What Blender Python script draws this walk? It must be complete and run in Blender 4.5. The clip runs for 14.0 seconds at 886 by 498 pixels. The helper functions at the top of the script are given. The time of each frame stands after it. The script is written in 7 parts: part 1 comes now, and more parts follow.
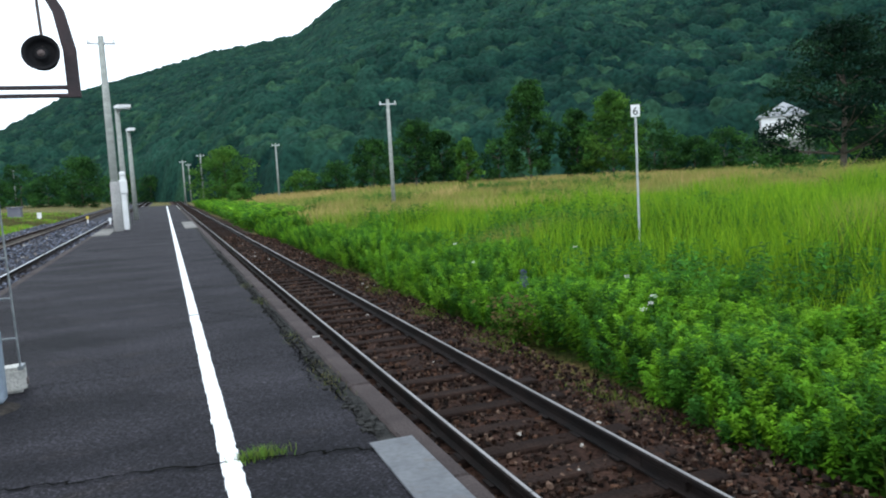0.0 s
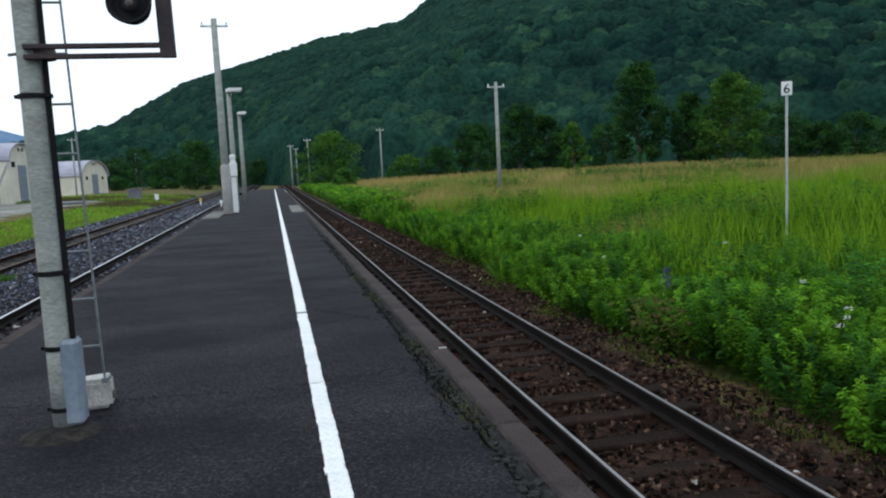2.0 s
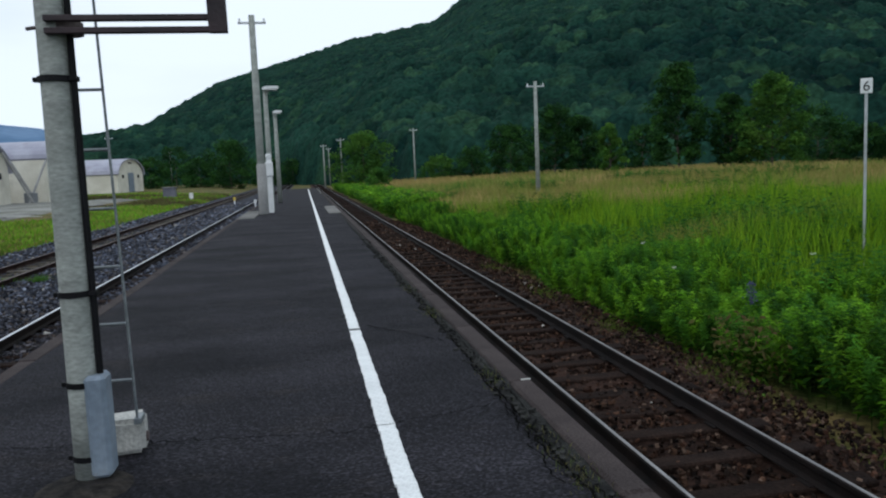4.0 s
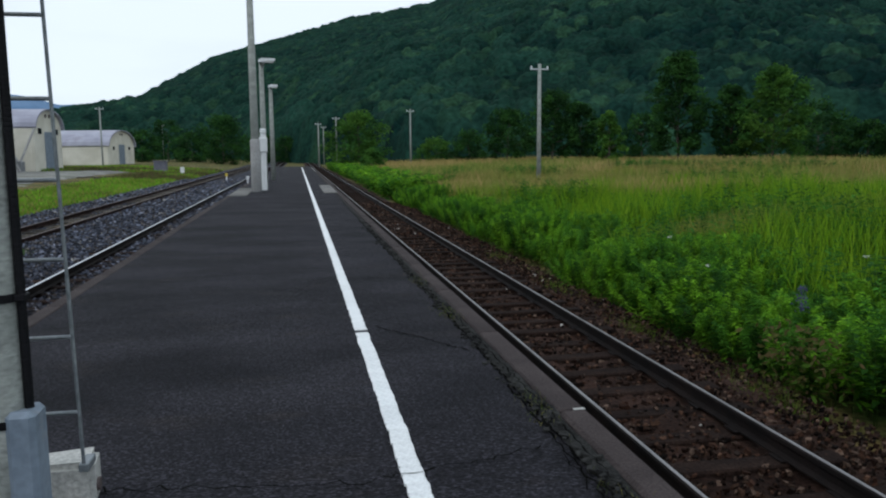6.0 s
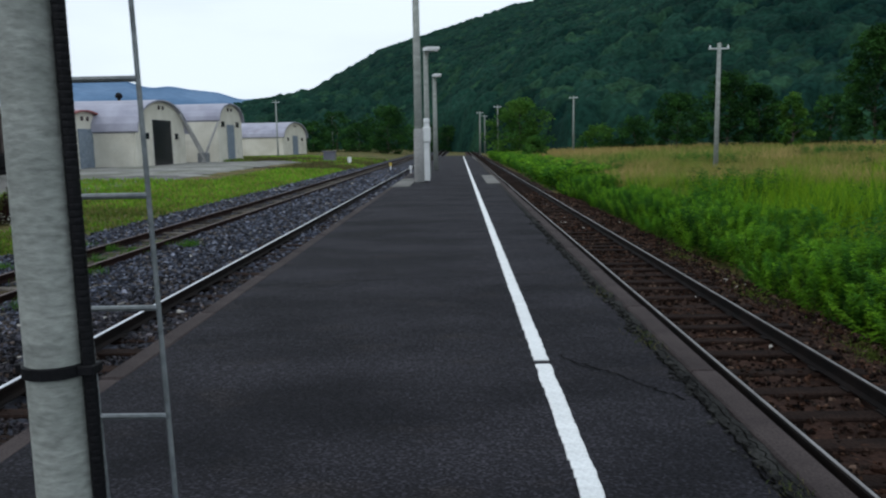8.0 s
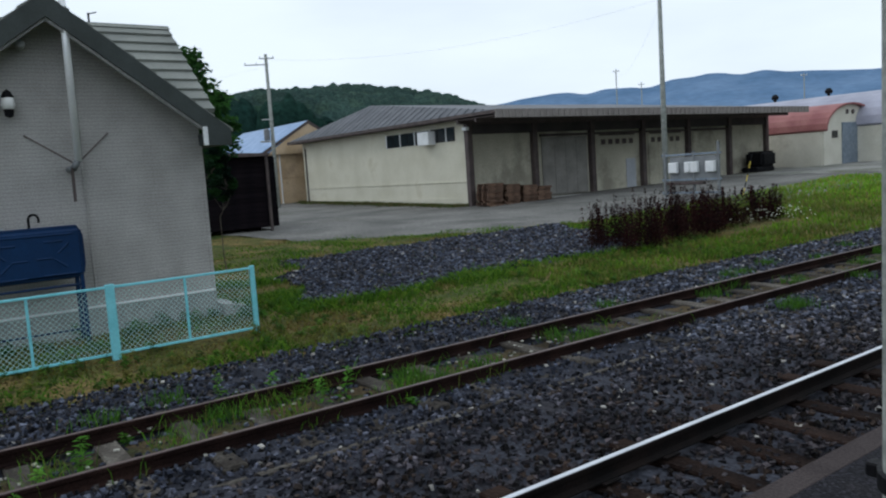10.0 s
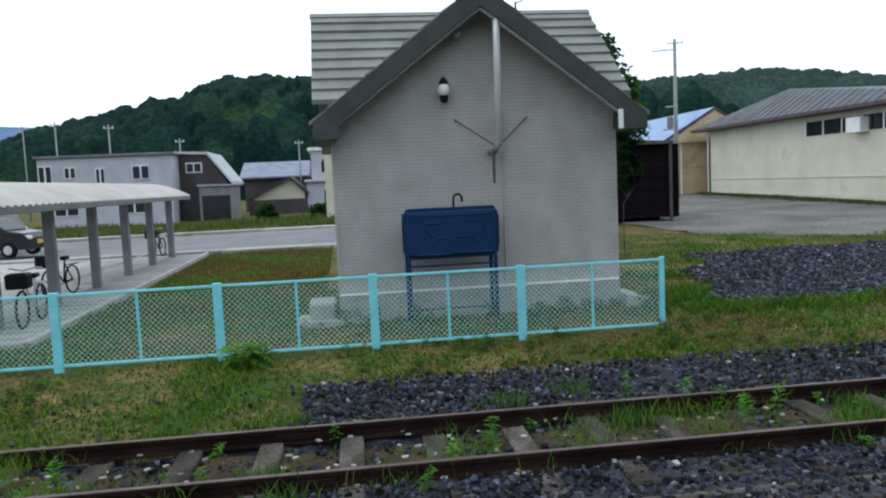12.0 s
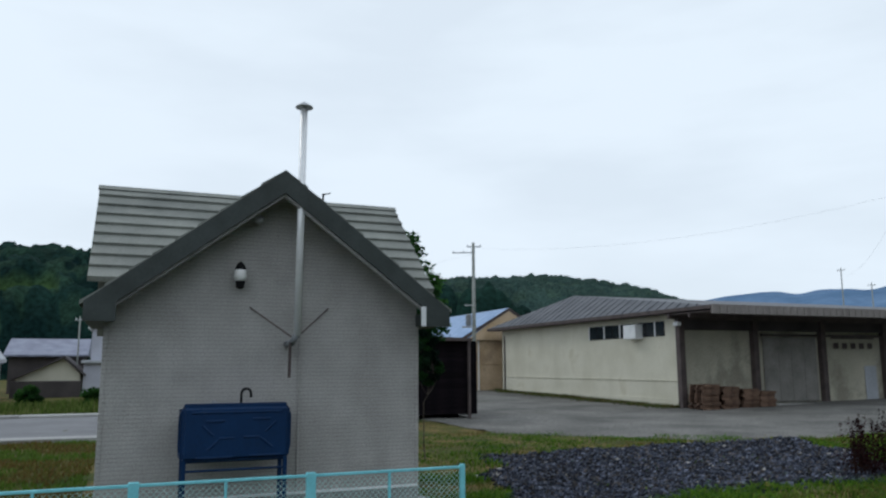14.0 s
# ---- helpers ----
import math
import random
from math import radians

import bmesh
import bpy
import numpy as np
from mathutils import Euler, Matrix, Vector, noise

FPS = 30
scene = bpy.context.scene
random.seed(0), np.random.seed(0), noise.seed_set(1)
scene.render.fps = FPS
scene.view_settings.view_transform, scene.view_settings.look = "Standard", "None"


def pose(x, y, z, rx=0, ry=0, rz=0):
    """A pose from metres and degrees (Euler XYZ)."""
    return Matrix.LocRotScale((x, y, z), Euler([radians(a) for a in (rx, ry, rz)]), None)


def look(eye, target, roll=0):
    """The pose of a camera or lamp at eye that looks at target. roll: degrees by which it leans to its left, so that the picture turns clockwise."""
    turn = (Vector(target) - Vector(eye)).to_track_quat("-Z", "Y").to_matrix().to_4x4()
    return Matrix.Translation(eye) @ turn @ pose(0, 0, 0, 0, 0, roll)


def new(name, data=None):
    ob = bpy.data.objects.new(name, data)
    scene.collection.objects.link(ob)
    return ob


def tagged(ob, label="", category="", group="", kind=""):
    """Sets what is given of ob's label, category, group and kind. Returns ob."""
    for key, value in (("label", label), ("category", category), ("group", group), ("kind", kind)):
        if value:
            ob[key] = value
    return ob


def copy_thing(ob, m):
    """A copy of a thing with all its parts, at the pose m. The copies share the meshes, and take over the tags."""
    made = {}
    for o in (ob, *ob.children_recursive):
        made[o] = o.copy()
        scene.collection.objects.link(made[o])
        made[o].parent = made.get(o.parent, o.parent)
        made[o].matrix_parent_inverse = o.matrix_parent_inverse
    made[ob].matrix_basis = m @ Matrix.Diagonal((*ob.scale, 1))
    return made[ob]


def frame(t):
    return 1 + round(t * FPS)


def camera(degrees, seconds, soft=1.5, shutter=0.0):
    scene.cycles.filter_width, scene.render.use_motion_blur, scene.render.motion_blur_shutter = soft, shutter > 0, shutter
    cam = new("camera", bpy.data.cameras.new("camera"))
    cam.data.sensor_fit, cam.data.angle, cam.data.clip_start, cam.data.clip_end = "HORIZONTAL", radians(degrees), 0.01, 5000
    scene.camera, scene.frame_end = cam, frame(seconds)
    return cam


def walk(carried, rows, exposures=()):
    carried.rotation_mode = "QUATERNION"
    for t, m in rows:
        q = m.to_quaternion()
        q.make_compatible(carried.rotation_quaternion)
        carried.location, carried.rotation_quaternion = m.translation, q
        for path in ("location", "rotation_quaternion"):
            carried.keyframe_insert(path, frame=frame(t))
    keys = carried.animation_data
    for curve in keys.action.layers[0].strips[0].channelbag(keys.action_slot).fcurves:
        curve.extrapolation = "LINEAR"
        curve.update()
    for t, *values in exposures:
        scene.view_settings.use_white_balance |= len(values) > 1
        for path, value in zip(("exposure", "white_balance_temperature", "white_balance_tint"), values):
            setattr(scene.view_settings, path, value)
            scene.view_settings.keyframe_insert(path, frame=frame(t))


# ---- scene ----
# ---- camera and walk ----
cam = camera(60.16, 14.0, soft=2.1, shutter=0.1)
PATH = [
    (0.0, 0.743, -0.726, 1.523, 84.56, 3.25, -20.07),
    (0.5, 0.714, -0.384, 1.492, 84.57, 2.41, -18.69),
    (1.0, 0.713, -0.009, 1.486, 83.91, 1.25, -19.28),
    (1.5, 0.769, 0.260, 1.515, 84.11, 3.25, -12.12),
    (2.0, 0.751, 0.617, 1.513, 83.90, 2.79, -12.58),
    (2.5, 0.706, 0.921, 1.517, 83.24, 3.96, -17.00),
    (3.0, 0.755, 1.144, 1.523, 83.58, 3.49, -15.52),
    (3.5, 0.640, 1.351, 1.539, 84.20, 2.93, -10.60),
    (6.0, 0.479, 2.715, 1.497, 82.78, 0.46, -10.74),
    (6.5, 0.562, 2.998, 1.518, 82.31, 2.12, -8.28),
    (7.0, 0.558, 3.331, 1.530, 81.62, 3.33, -10.09),
    (9.5, 0.001, 4.364, 1.528, 84.02, 0.93, 41.78),
    (10.0, -0.123, 4.439, 1.532, 84.11, 3.80, 53.59),
    (10.5, -0.342, 4.414, 1.535, 84.79, 2.10, 56.64),
    (11.0, -0.568, 4.395, 1.508, 84.86, 1.07, 67.14),
    (11.5, -0.762, 4.428, 1.493, 85.74, 2.06, 79.00),
    (12.0, -0.913, 4.439, 1.480, 84.97, 2.57, 82.46),
    (12.5, -1.087, 4.307, 1.477, 84.84, 3.68, 81.14),
    (13.0, -1.208, 4.391, 1.498, 85.80, 2.98, 74.39),
    (13.5, -1.297, 4.482, 1.519, 89.72, 2.31, 74.03),
    (14.0, -1.530, 4.647, 1.576, 98.74, 0.26, 67.79),
]
walk(cam, [(t, pose(x, y, z, rx, ry, rz)) for t, x, y, z, rx, ry, rz in PATH], [(0.0, 0.0), (0.5, -0.24), (1.0, -0.42), (2.0, -0.75), (2.5, -0.88), (3.0, -0.95), (3.5, -1.02), (6.5, -1.08), (7.0, -1.02), (9.5, -1.15), (10.5, -0.9), (11.0, -0.72), (11.5, -0.58), (12.0, -0.6), (12.5, -0.52), (13.0, -0.55), (13.5, -0.72), (14.0, -1.2)])

# ---- world and light ----
world = bpy.data.worlds.new("overcast_sky")
scene.world = world
world.use_nodes = True
wn, wl = world.node_tree.nodes, world.node_tree.links
bg = wn["Background"]
sky = wn.new("ShaderNodeTexSky")
sky.sky_type = "NISHITA"
sky.sun_disc = False
sky.sun_elevation, sky.sun_rotation = radians(48), radians(250)
wtc = wn.new("ShaderNodeTexCoord")
wmap = wn.new("ShaderNodeMapping")
wmap.inputs["Scale"].default_value = (1.0, 1.0, 4.0)
cloud = wn.new("ShaderNodeTexNoise")
cloud.inputs["Scale"].default_value = 2.2
cloud.inputs["Detail"].default_value = 7
ramp = wn.new("ShaderNodeMapRange")
ramp.inputs["From Min"].default_value, ramp.inputs["From Max"].default_value = 0.36, 0.56
ramp.inputs["To Min"].default_value, ramp.inputs["To Max"].default_value = 0.86, 0.97
gain = wn.new("ShaderNodeVectorMath")
gain.operation = "SCALE"
gain.inputs["Scale"].default_value = 1.1
cmix = wn.new("ShaderNodeMix")
cmix.data_type = "RGBA"
cmix.inputs[7].default_value = (18.6, 21.1, 23.6, 1)
wl.new(wtc.outputs["Generated"], wmap.inputs["Vector"])
wl.new(wmap.outputs["Vector"], cloud.inputs["Vector"])
wl.new(cloud.outputs["Fac"], ramp.inputs["Value"])
wl.new(ramp.outputs["Result"], cmix.inputs[0])
wl.new(sky.outputs["Color"], gain.inputs[0])
wl.new(gain.outputs[0], cmix.inputs[6])
wl.new(cmix.outputs[2], bg.inputs["Color"])
bg.inputs["Strength"].default_value = 0.1
sun = new("sun", bpy.data.lights.new("sun", "SUN"))
sun.data.energy, sun.data.angle, sun.data.color = 0.7, radians(14), (1.0, 0.96, 0.9)
sun.matrix_world = look((-30, -20, 40), (0, 6, 0))


# ---- materials ----
def surf(name, a, b, scale=3.0, rough=0.8, bump=0.2, bscale=40.0, metal=0.0, fine=0.25, stain=None, stain_scale=0.6, stain_at=0.58, each=0.0, tone=False, spec=0.5, coord="Object", stretch=None):
    """A painted or mineral surface: colour from a to b over patches, fine grain, stains and bump."""
    m = bpy.data.materials.new(name)
    m.use_nodes = True
    n, l = m.node_tree.nodes, m.node_tree.links
    p = n["Principled BSDF"]
    p.inputs["Roughness"].default_value, p.inputs["Metallic"].default_value = rough, metal
    p.inputs["Specular IOR Level"].default_value = spec
    tc = n.new("ShaderNodeTexCoord")
    src = tc.outputs[coord]
    if stretch:
        mp = n.new("ShaderNodeMapping")
        mp.inputs["Scale"].default_value = stretch
        l.new(src, mp.inputs["Vector"])
        src = mp.outputs["Vector"]
    big = n.new("ShaderNodeTexNoise")
    big.inputs["Scale"].default_value, big.inputs["Detail"].default_value = scale, 5
    l.new(src, big.inputs["Vector"])
    small = n.new("ShaderNodeTexNoise")
    small.inputs["Scale"].default_value, small.inputs["Detail"].default_value = bscale, 3
    l.new(src, small.inputs["Vector"])
    mix = n.new("ShaderNodeMix")
    mix.data_type = "RGBA"
    mix.inputs[6].default_value, mix.inputs[7].default_value = (*a, 1), (*b, 1)
    mr = n.new("ShaderNodeMapRange")
    mr.inputs["From Min"].default_value, mr.inputs["From Max"].default_value = 0.35, 0.65
    l.new(big.outputs["Fac"], mr.inputs["Value"])
    l.new(mr.outputs["Result"], mix.inputs[0])
    out = mix.outputs[2]
    if tone:
        at = n.new("ShaderNodeAttribute")
        at.attribute_name = "tone"
        mt = n.new("ShaderNodeMix")
        mt.data_type, mt.blend_type = "RGBA", "MULTIPLY"
        mt.inputs[0].default_value = 1.0
        l.new(out, mt.inputs[6])
        l.new(at.outputs["Color"], mt.inputs[7])
        out = mt.outputs[2]
    if stain:
        st = n.new("ShaderNodeTexNoise")
        st.inputs["Scale"].default_value, st.inputs["Detail"].default_value, st.inputs["Roughness"].default_value = stain_scale, 8, 0.65
        l.new(src, st.inputs["Vector"])
        sr = n.new("ShaderNodeMapRange")
        sr.inputs["From Min"].default_value, sr.inputs["From Max"].default_value = stain_at, stain_at + 0.12
        sr.inputs["To Max"].default_value = 0.75
        l.new(st.outputs["Fac"], sr.inputs["Value"])
        ms = n.new("ShaderNodeMix")
        ms.data_type = "RGBA"
        l.new(sr.outputs["Result"], ms.inputs[0])
        l.new(out, ms.inputs[6])
        ms.inputs[7].default_value = (*stain, 1)
        out = ms.outputs[2]
    hs = n.new("ShaderNodeHueSaturation")
    l.new(out, hs.inputs["Color"])
    gr = n.new("ShaderNodeMapRange")
    gr.inputs["From Min"].default_value, gr.inputs["From Max"].default_value = 0.3, 0.7
    gr.inputs["To Min"].default_value, gr.inputs["To Max"].default_value = 1 - fine, 1 + fine
    l.new(small.outputs["Fac"], gr.inputs["Value"])
    val = gr.outputs["Result"]
    if each:
        oi = n.new("ShaderNodeObjectInfo")
        er = n.new("ShaderNodeMapRange")
        er.inputs["To Min"].default_value, er.inputs["To Max"].default_value = 1 - each, 1 + each
        l.new(oi.outputs["Random"], er.inputs["Value"])
        mu = n.new("ShaderNodeMath")
        mu.operation = "MULTIPLY"
        l.new(val, mu.inputs[0])
        l.new(er.outputs["Result"], mu.inputs[1])
        val = mu.outputs[0]
    l.new(val, hs.inputs["Value"])
    l.new(hs.outputs["Color"], p.inputs["Base Color"])
    if bump:
        bp = n.new("ShaderNodeBump")
        bp.inputs["Strength"].default_value = bump
        bp.inputs["Distance"].default_value = 0.02
        l.new(small.outputs["Fac"], bp.inputs["Height"])
        l.new(bp.outputs["Normal"], p.inputs["Normal"])
    return m


def leafy(name, rough=0.65, through_light=0.45, spec=0.06):
    """Leaves and blades, coloured by each plant's own tone."""
    m = bpy.data.materials.new(name)
    m.use_nodes = True
    n, l = m.node_tree.nodes, m.node_tree.links
    p, o = n["Principled BSDF"], n["Material Output"]
    p.inputs["Roughness"].default_value = rough
    p.inputs["Specular IOR Level"].default_value = spec
    at = n.new("ShaderNodeAttribute")
    at.attribute_name = "tone"
    l.new(at.outputs["Color"], p.inputs["Base Color"])
    tr = n.new("ShaderNodeBsdfTranslucent")
    l.new(at.outputs["Color"], tr.inputs["Color"])
    mx = n.new("ShaderNodeMixShader")
    mx.inputs[0].default_value = through_light
    l.new(p.outputs[0], mx.inputs[1])
    l.new(tr.outputs[0], mx.inputs[2])
    l.new(mx.outputs[0], o.inputs["Surface"])
    return m


def glass(name, c=(0.02, 0.025, 0.03)):
    m = bpy.data.materials.new(name)
    m.use_nodes = True
    p = m.node_tree.nodes["Principled BSDF"]
    p.inputs["Base Color"].default_value = (*c, 1)
    p.inputs["Roughness"].default_value = 0.08
    return m


M = dict(
    asphalt=surf("asphalt", (0.0082, 0.008, 0.0105), (0.0245, 0.0232, 0.0288), 0.8, 0.8, 1.0, 70, fine=0.85, stain=(0.024, 0.0205, 0.0215), stain_scale=1.7, stain_at=0.56, spec=0.1, stretch=(0.7, 1.3, 1)),
    asphalt_edge=surf("broken_asphalt", (0.017, 0.0172, 0.0172), (0.04, 0.04, 0.038), 3.5, 0.95, 1.0, 50, fine=0.5, stain=(0.016, 0.0165, 0.013), stain_scale=2.5, spec=0.08),
    dirt=surf("pale_dirt_on_asphalt", (0.013, 0.012, 0.012), (0.042, 0.036, 0.031), 9, 0.95, 0.6, 40, fine=0.4, stain=(0.018, 0.017, 0.018), stain_scale=5, stain_at=0.5, spec=0.1),
    crack=surf("crack_dirt", (0.004, 0.004, 0.004), (0.008, 0.008, 0.007), 4, 0.98, 0.3, 60, spec=0.0),
    coping=surf("worn_coping_concrete", (0.034, 0.0265, 0.0265), (0.062, 0.049, 0.0475), 2.0, 0.9, 0.6, 70, fine=0.35, stain=(0.026, 0.023, 0.022), stain_scale=1.5, each=0.12, spec=0.15),
    concrete=surf("grey_concrete", (0.36, 0.36, 0.34), (0.5, 0.49, 0.46), 3.0, 0.85, 0.35, 50, fine=0.22, stain=(0.2, 0.2, 0.18), stain_scale=2.2),
    pole=surf("pole_concrete", (0.24, 0.255, 0.235), (0.34, 0.355, 0.33), 4.0, 0.85, 0.22, 34, fine=0.22, stain=(0.2, 0.21, 0.195), stain_scale=8, stain_at=0.52, stretch=(0.8, 0.8, 1.9)),
    paint=surf("white_line_paint", (0.72, 0.73, 0.73), (0.84, 0.85, 0.85), 4.0, 0.7, 0.5, 60, fine=0.1, stain=(0.4, 0.4, 0.4), stain_scale=6, stain_at=0.62, each=0.05),
    rail=surf("rail_steel_side", (0.005, 0.004, 0.004), (0.013, 0.0085, 0.0075), 3.0, 0.85, 0.3, 60, fine=0.3, spec=0.15),
    rail_top=surf("polished_rail_head", (0.55, 0.56, 0.6), (0.72, 0.74, 0.78), 2.0, 0.28, 0.05, 60, metal=1.0, fine=0.08),
    rail_worn=surf("worn_rail_head", (0.24, 0.225, 0.225), (0.36, 0.34, 0.34), 2.0, 0.36, 0.1, 60, metal=0.9, fine=0.2),
    rust=surf("rusty_rail", (0.011, 0.006, 0.0055), (0.027, 0.0145, 0.012), 2.0, 0.9, 0.4, 50, fine=0.35, spec=0.08),
    rust_top=surf("rusty_rail_head", (0.07, 0.045, 0.042), (0.13, 0.09, 0.082), 3.0, 0.6, 0.3, 50, fine=0.3),
    sleeper=surf("dark_timber_sleeper", (0.011, 0.007, 0.006), (0.026, 0.0155, 0.012), 2.5, 0.95, 0.8, 30, fine=0.4, each=0.3, spec=0.08),
    sleeper_old=surf("weathered_timber_sleeper", (0.036, 0.03, 0.026), (0.115, 0.104, 0.09), 2.5, 0.95, 0.9, 28, fine=0.4, each=0.45, spec=0.1),
    ballast_brown=surf("rusty_ballast", (0.018, 0.0095, 0.007), (0.042, 0.022, 0.016), 1.5, 0.92, 1.0, 25, fine=0.5, stain=(0.012, 0.009, 0.008), stain_scale=0.9, spec=0.08),
    ballast_grey=surf("grey_ballast", (0.019, 0.0205, 0.027), (0.05, 0.0525, 0.066), 1.5, 0.95, 1.0, 25, fine=0.5, stain=(0.026, 0.021, 0.019), stain_scale=0.7, spec=0.1),
    stone=surf("ballast_stone", (0.8, 0.8, 0.8), (1.2, 1.2, 1.2), 6.0, 0.85, 0.4, 60, fine=0.25, tone=True, spec=0.2),
    stone_dull=surf("rusty_ballast_stone", (0.8, 0.8, 0.8), (1.2, 1.2, 1.2), 6.0, 0.95, 0.4, 60, fine=0.25, tone=True, spec=0.08),
    litter=surf("earth_and_leaf_litter", (0.035, 0.028, 0.018), (0.09, 0.065, 0.035), 2.0, 0.95, 1.0, 30, fine=0.5, stain=(0.03, 0.05, 0.015), stain_scale=1.6, stain_at=0.52, spec=0.1),
    soil=surf("grassy_soil", (0.06, 0.075, 0.02), (0.17, 0.12, 0.05), 0.9, 0.95, 1.0, 12, fine=0.6, stain=(0.03, 0.065, 0.013), stain_scale=0.5, stain_at=0.5, spec=0.1),
    yard=surf("gravel_yard", (0.088, 0.086, 0.079), (0.17, 0.163, 0.15), 0.4, 0.95, 1.0, 14, fine=0.5, stain=(0.085, 0.085, 0.066), stain_scale=0.18),
    pale_yard=surf("pale_bare_ground", (0.15, 0.148, 0.135), (0.27, 0.265, 0.245), 0.3, 0.95, 0.6, 8, fine=0.3, stain=(0.1, 0.11, 0.06), stain_scale=0.25, stain_at=0.5),
    road=surf("grey_road", (0.15, 0.15, 0.16), (0.19, 0.19, 0.2), 0.5, 0.9, 0.3, 30, fine=0.15),
    pave=surf("pale_paving", (0.27, 0.265, 0.26), (0.4, 0.395, 0.385), 0.8, 0.85, 0.3, 20, fine=0.2, stain=(0.15, 0.145, 0.14), stain_scale=0.8, each=0.15),
    wall=surf("grey_siding", (0.375, 0.36, 0.345), (0.45, 0.435, 0.42), 1.6, 0.85, 0.6, 45, fine=0.2, stain=(0.33, 0.318, 0.302), stain_scale=0.9),
    barge=surf("dark_green_grey_trim", (0.028, 0.036, 0.034), (0.045, 0.056, 0.054), 2, 0.6, 0.15, 30, fine=0.12),
    roof=surf("grey_green_roofing", (0.17, 0.18, 0.165), (0.25, 0.26, 0.235), 1.2, 0.7, 0.3, 40, fine=0.15, each=0.06),
    pale_cream=surf("pale_cream_render", (0.6, 0.57, 0.48), (0.72, 0.69, 0.6), 0.5, 0.9, 0.2, 14, fine=0.08, stain=(0.5, 0.47, 0.4), stain_scale=0.35, stain_at=0.56),
    cream=surf("cream_render", (0.57, 0.54, 0.43), (0.67, 0.64, 0.53), 0.5, 0.9, 0.2, 14, fine=0.1, stain=(0.52, 0.48, 0.36), stain_scale=0.5, stain_at=0.56),
    brown_grey=surf("grey_door_sheet", (0.2, 0.19, 0.175), (0.27, 0.255, 0.235), 1, 0.8, 0.2, 12, fine=0.12, stain=(0.17, 0.155, 0.14), stain_scale=0.6),
    # Stained cream, its colour also darkened for the shade under the canopy.
    shaded_cream=surf("shaded_stained_render", (0.39, 0.365, 0.29), (0.52, 0.49, 0.39), 0.45, 0.92, 0.25, 12, fine=0.15, stain=(0.24, 0.22, 0.175), stain_scale=0.4, stain_at=0.5),
    fascia=surf("beige_ribbed_sheet", (0.2, 0.175, 0.165), (0.28, 0.25, 0.235), 0.6, 0.75, 0.15, 16, fine=0.12, stain=(0.15, 0.125, 0.115), stain_scale=0.7),
    grey_roof=surf("grey_sheet_roof", (0.075, 0.08, 0.092), (0.12, 0.125, 0.14), 0.8, 0.6, 0.2, 20, metal=0.3, fine=0.12),
    foundation=surf("grey_foundation_concrete", (0.24, 0.245, 0.24), (0.33, 0.33, 0.32), 1.5, 0.9, 0.3, 40, fine=0.15, stain=(0.17, 0.175, 0.165), stain_scale=1.5),
    plate=surf("dull_steel_plate", (0.06, 0.065, 0.075), (0.1, 0.105, 0.115), 3, 0.6, 0.2, 30, fine=0.2, stain=(0.06, 0.045, 0.035), stain_scale=5),
    brown=surf("brown_steel", (0.06, 0.045, 0.045), (0.1, 0.075, 0.07), 2, 0.7, 0.2, 30, fine=0.2),
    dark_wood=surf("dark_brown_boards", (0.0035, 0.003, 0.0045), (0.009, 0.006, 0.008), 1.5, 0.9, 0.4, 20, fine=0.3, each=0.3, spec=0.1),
    pallet=surf("pallet_wood", (0.07, 0.038, 0.026), (0.17, 0.1, 0.066), 2, 0.85, 0.4, 25, fine=0.3, each=0.3),
    blue=surf("blue_tank_paint", (0.0012, 0.022, 0.075), (0.002, 0.03, 0.1), 1.5, 0.5, 0.1, 25, fine=0.1, stain=(0.015, 0.04, 0.085), stain_scale=3, stain_at=0.64, spec=0.25),
    cyan=surf("turquoise_fence_paint", (0.18, 0.6, 0.68), (0.25, 0.7, 0.78), 3, 0.5, 0.1, 30, fine=0.08),
    wire=surf("pale_green_wire", (0.42, 0.68, 0.66), (0.52, 0.78, 0.75), 5, 0.55, 0, 30, fine=0.1),
    ladder_steel=surf("weathered_ladder_steel", (0.16, 0.18, 0.195), (0.27, 0.29, 0.3), 5, 0.5, 0.15, 40, metal=0.4, fine=0.2),
    steel=surf("galvanised_steel", (0.4, 0.41, 0.42), (0.58, 0.59, 0.6), 3, 0.45, 0.1, 40, metal=0.7, fine=0.12),
    chrome=surf("stainless_flue", (0.8, 0.8, 0.81), (0.9, 0.9, 0.91), 2, 0.25, 0.05, 30, metal=0.2, fine=0.05),
    guard=surf("blue_grey_cable_guard", (0.15, 0.19, 0.24), (0.24, 0.29, 0.35), 3, 0.6, 0.15, 30, fine=0.12, stain=(0.3, 0.3, 0.3), stain_scale=5),
    black=surf("black_rubber", (0.004, 0.004, 0.005), (0.009, 0.009, 0.011), 3, 0.6, 0.2, 60, fine=0.2, spec=0.15),
    bracket=surf("dark_red_bracket", (0.013, 0.0075, 0.01), (0.034, 0.016, 0.02), 4, 0.6, 0.2, 30, fine=0.2),
    white=surf("white_paint", (0.72, 0.73, 0.74), (0.82, 0.83, 0.84), 2, 0.6, 0.1, 30, fine=0.06),
    shelter=surf("cream_corrugated_sheet", (0.42, 0.385, 0.35), (0.52, 0.485, 0.45), 1, 0.6, 0.1, 30, fine=0.08),
    grey_post=surf("grey_painted_post", (0.16, 0.17, 0.18), (0.22, 0.23, 0.24), 2, 0.6, 0.1, 30, fine=0.1),
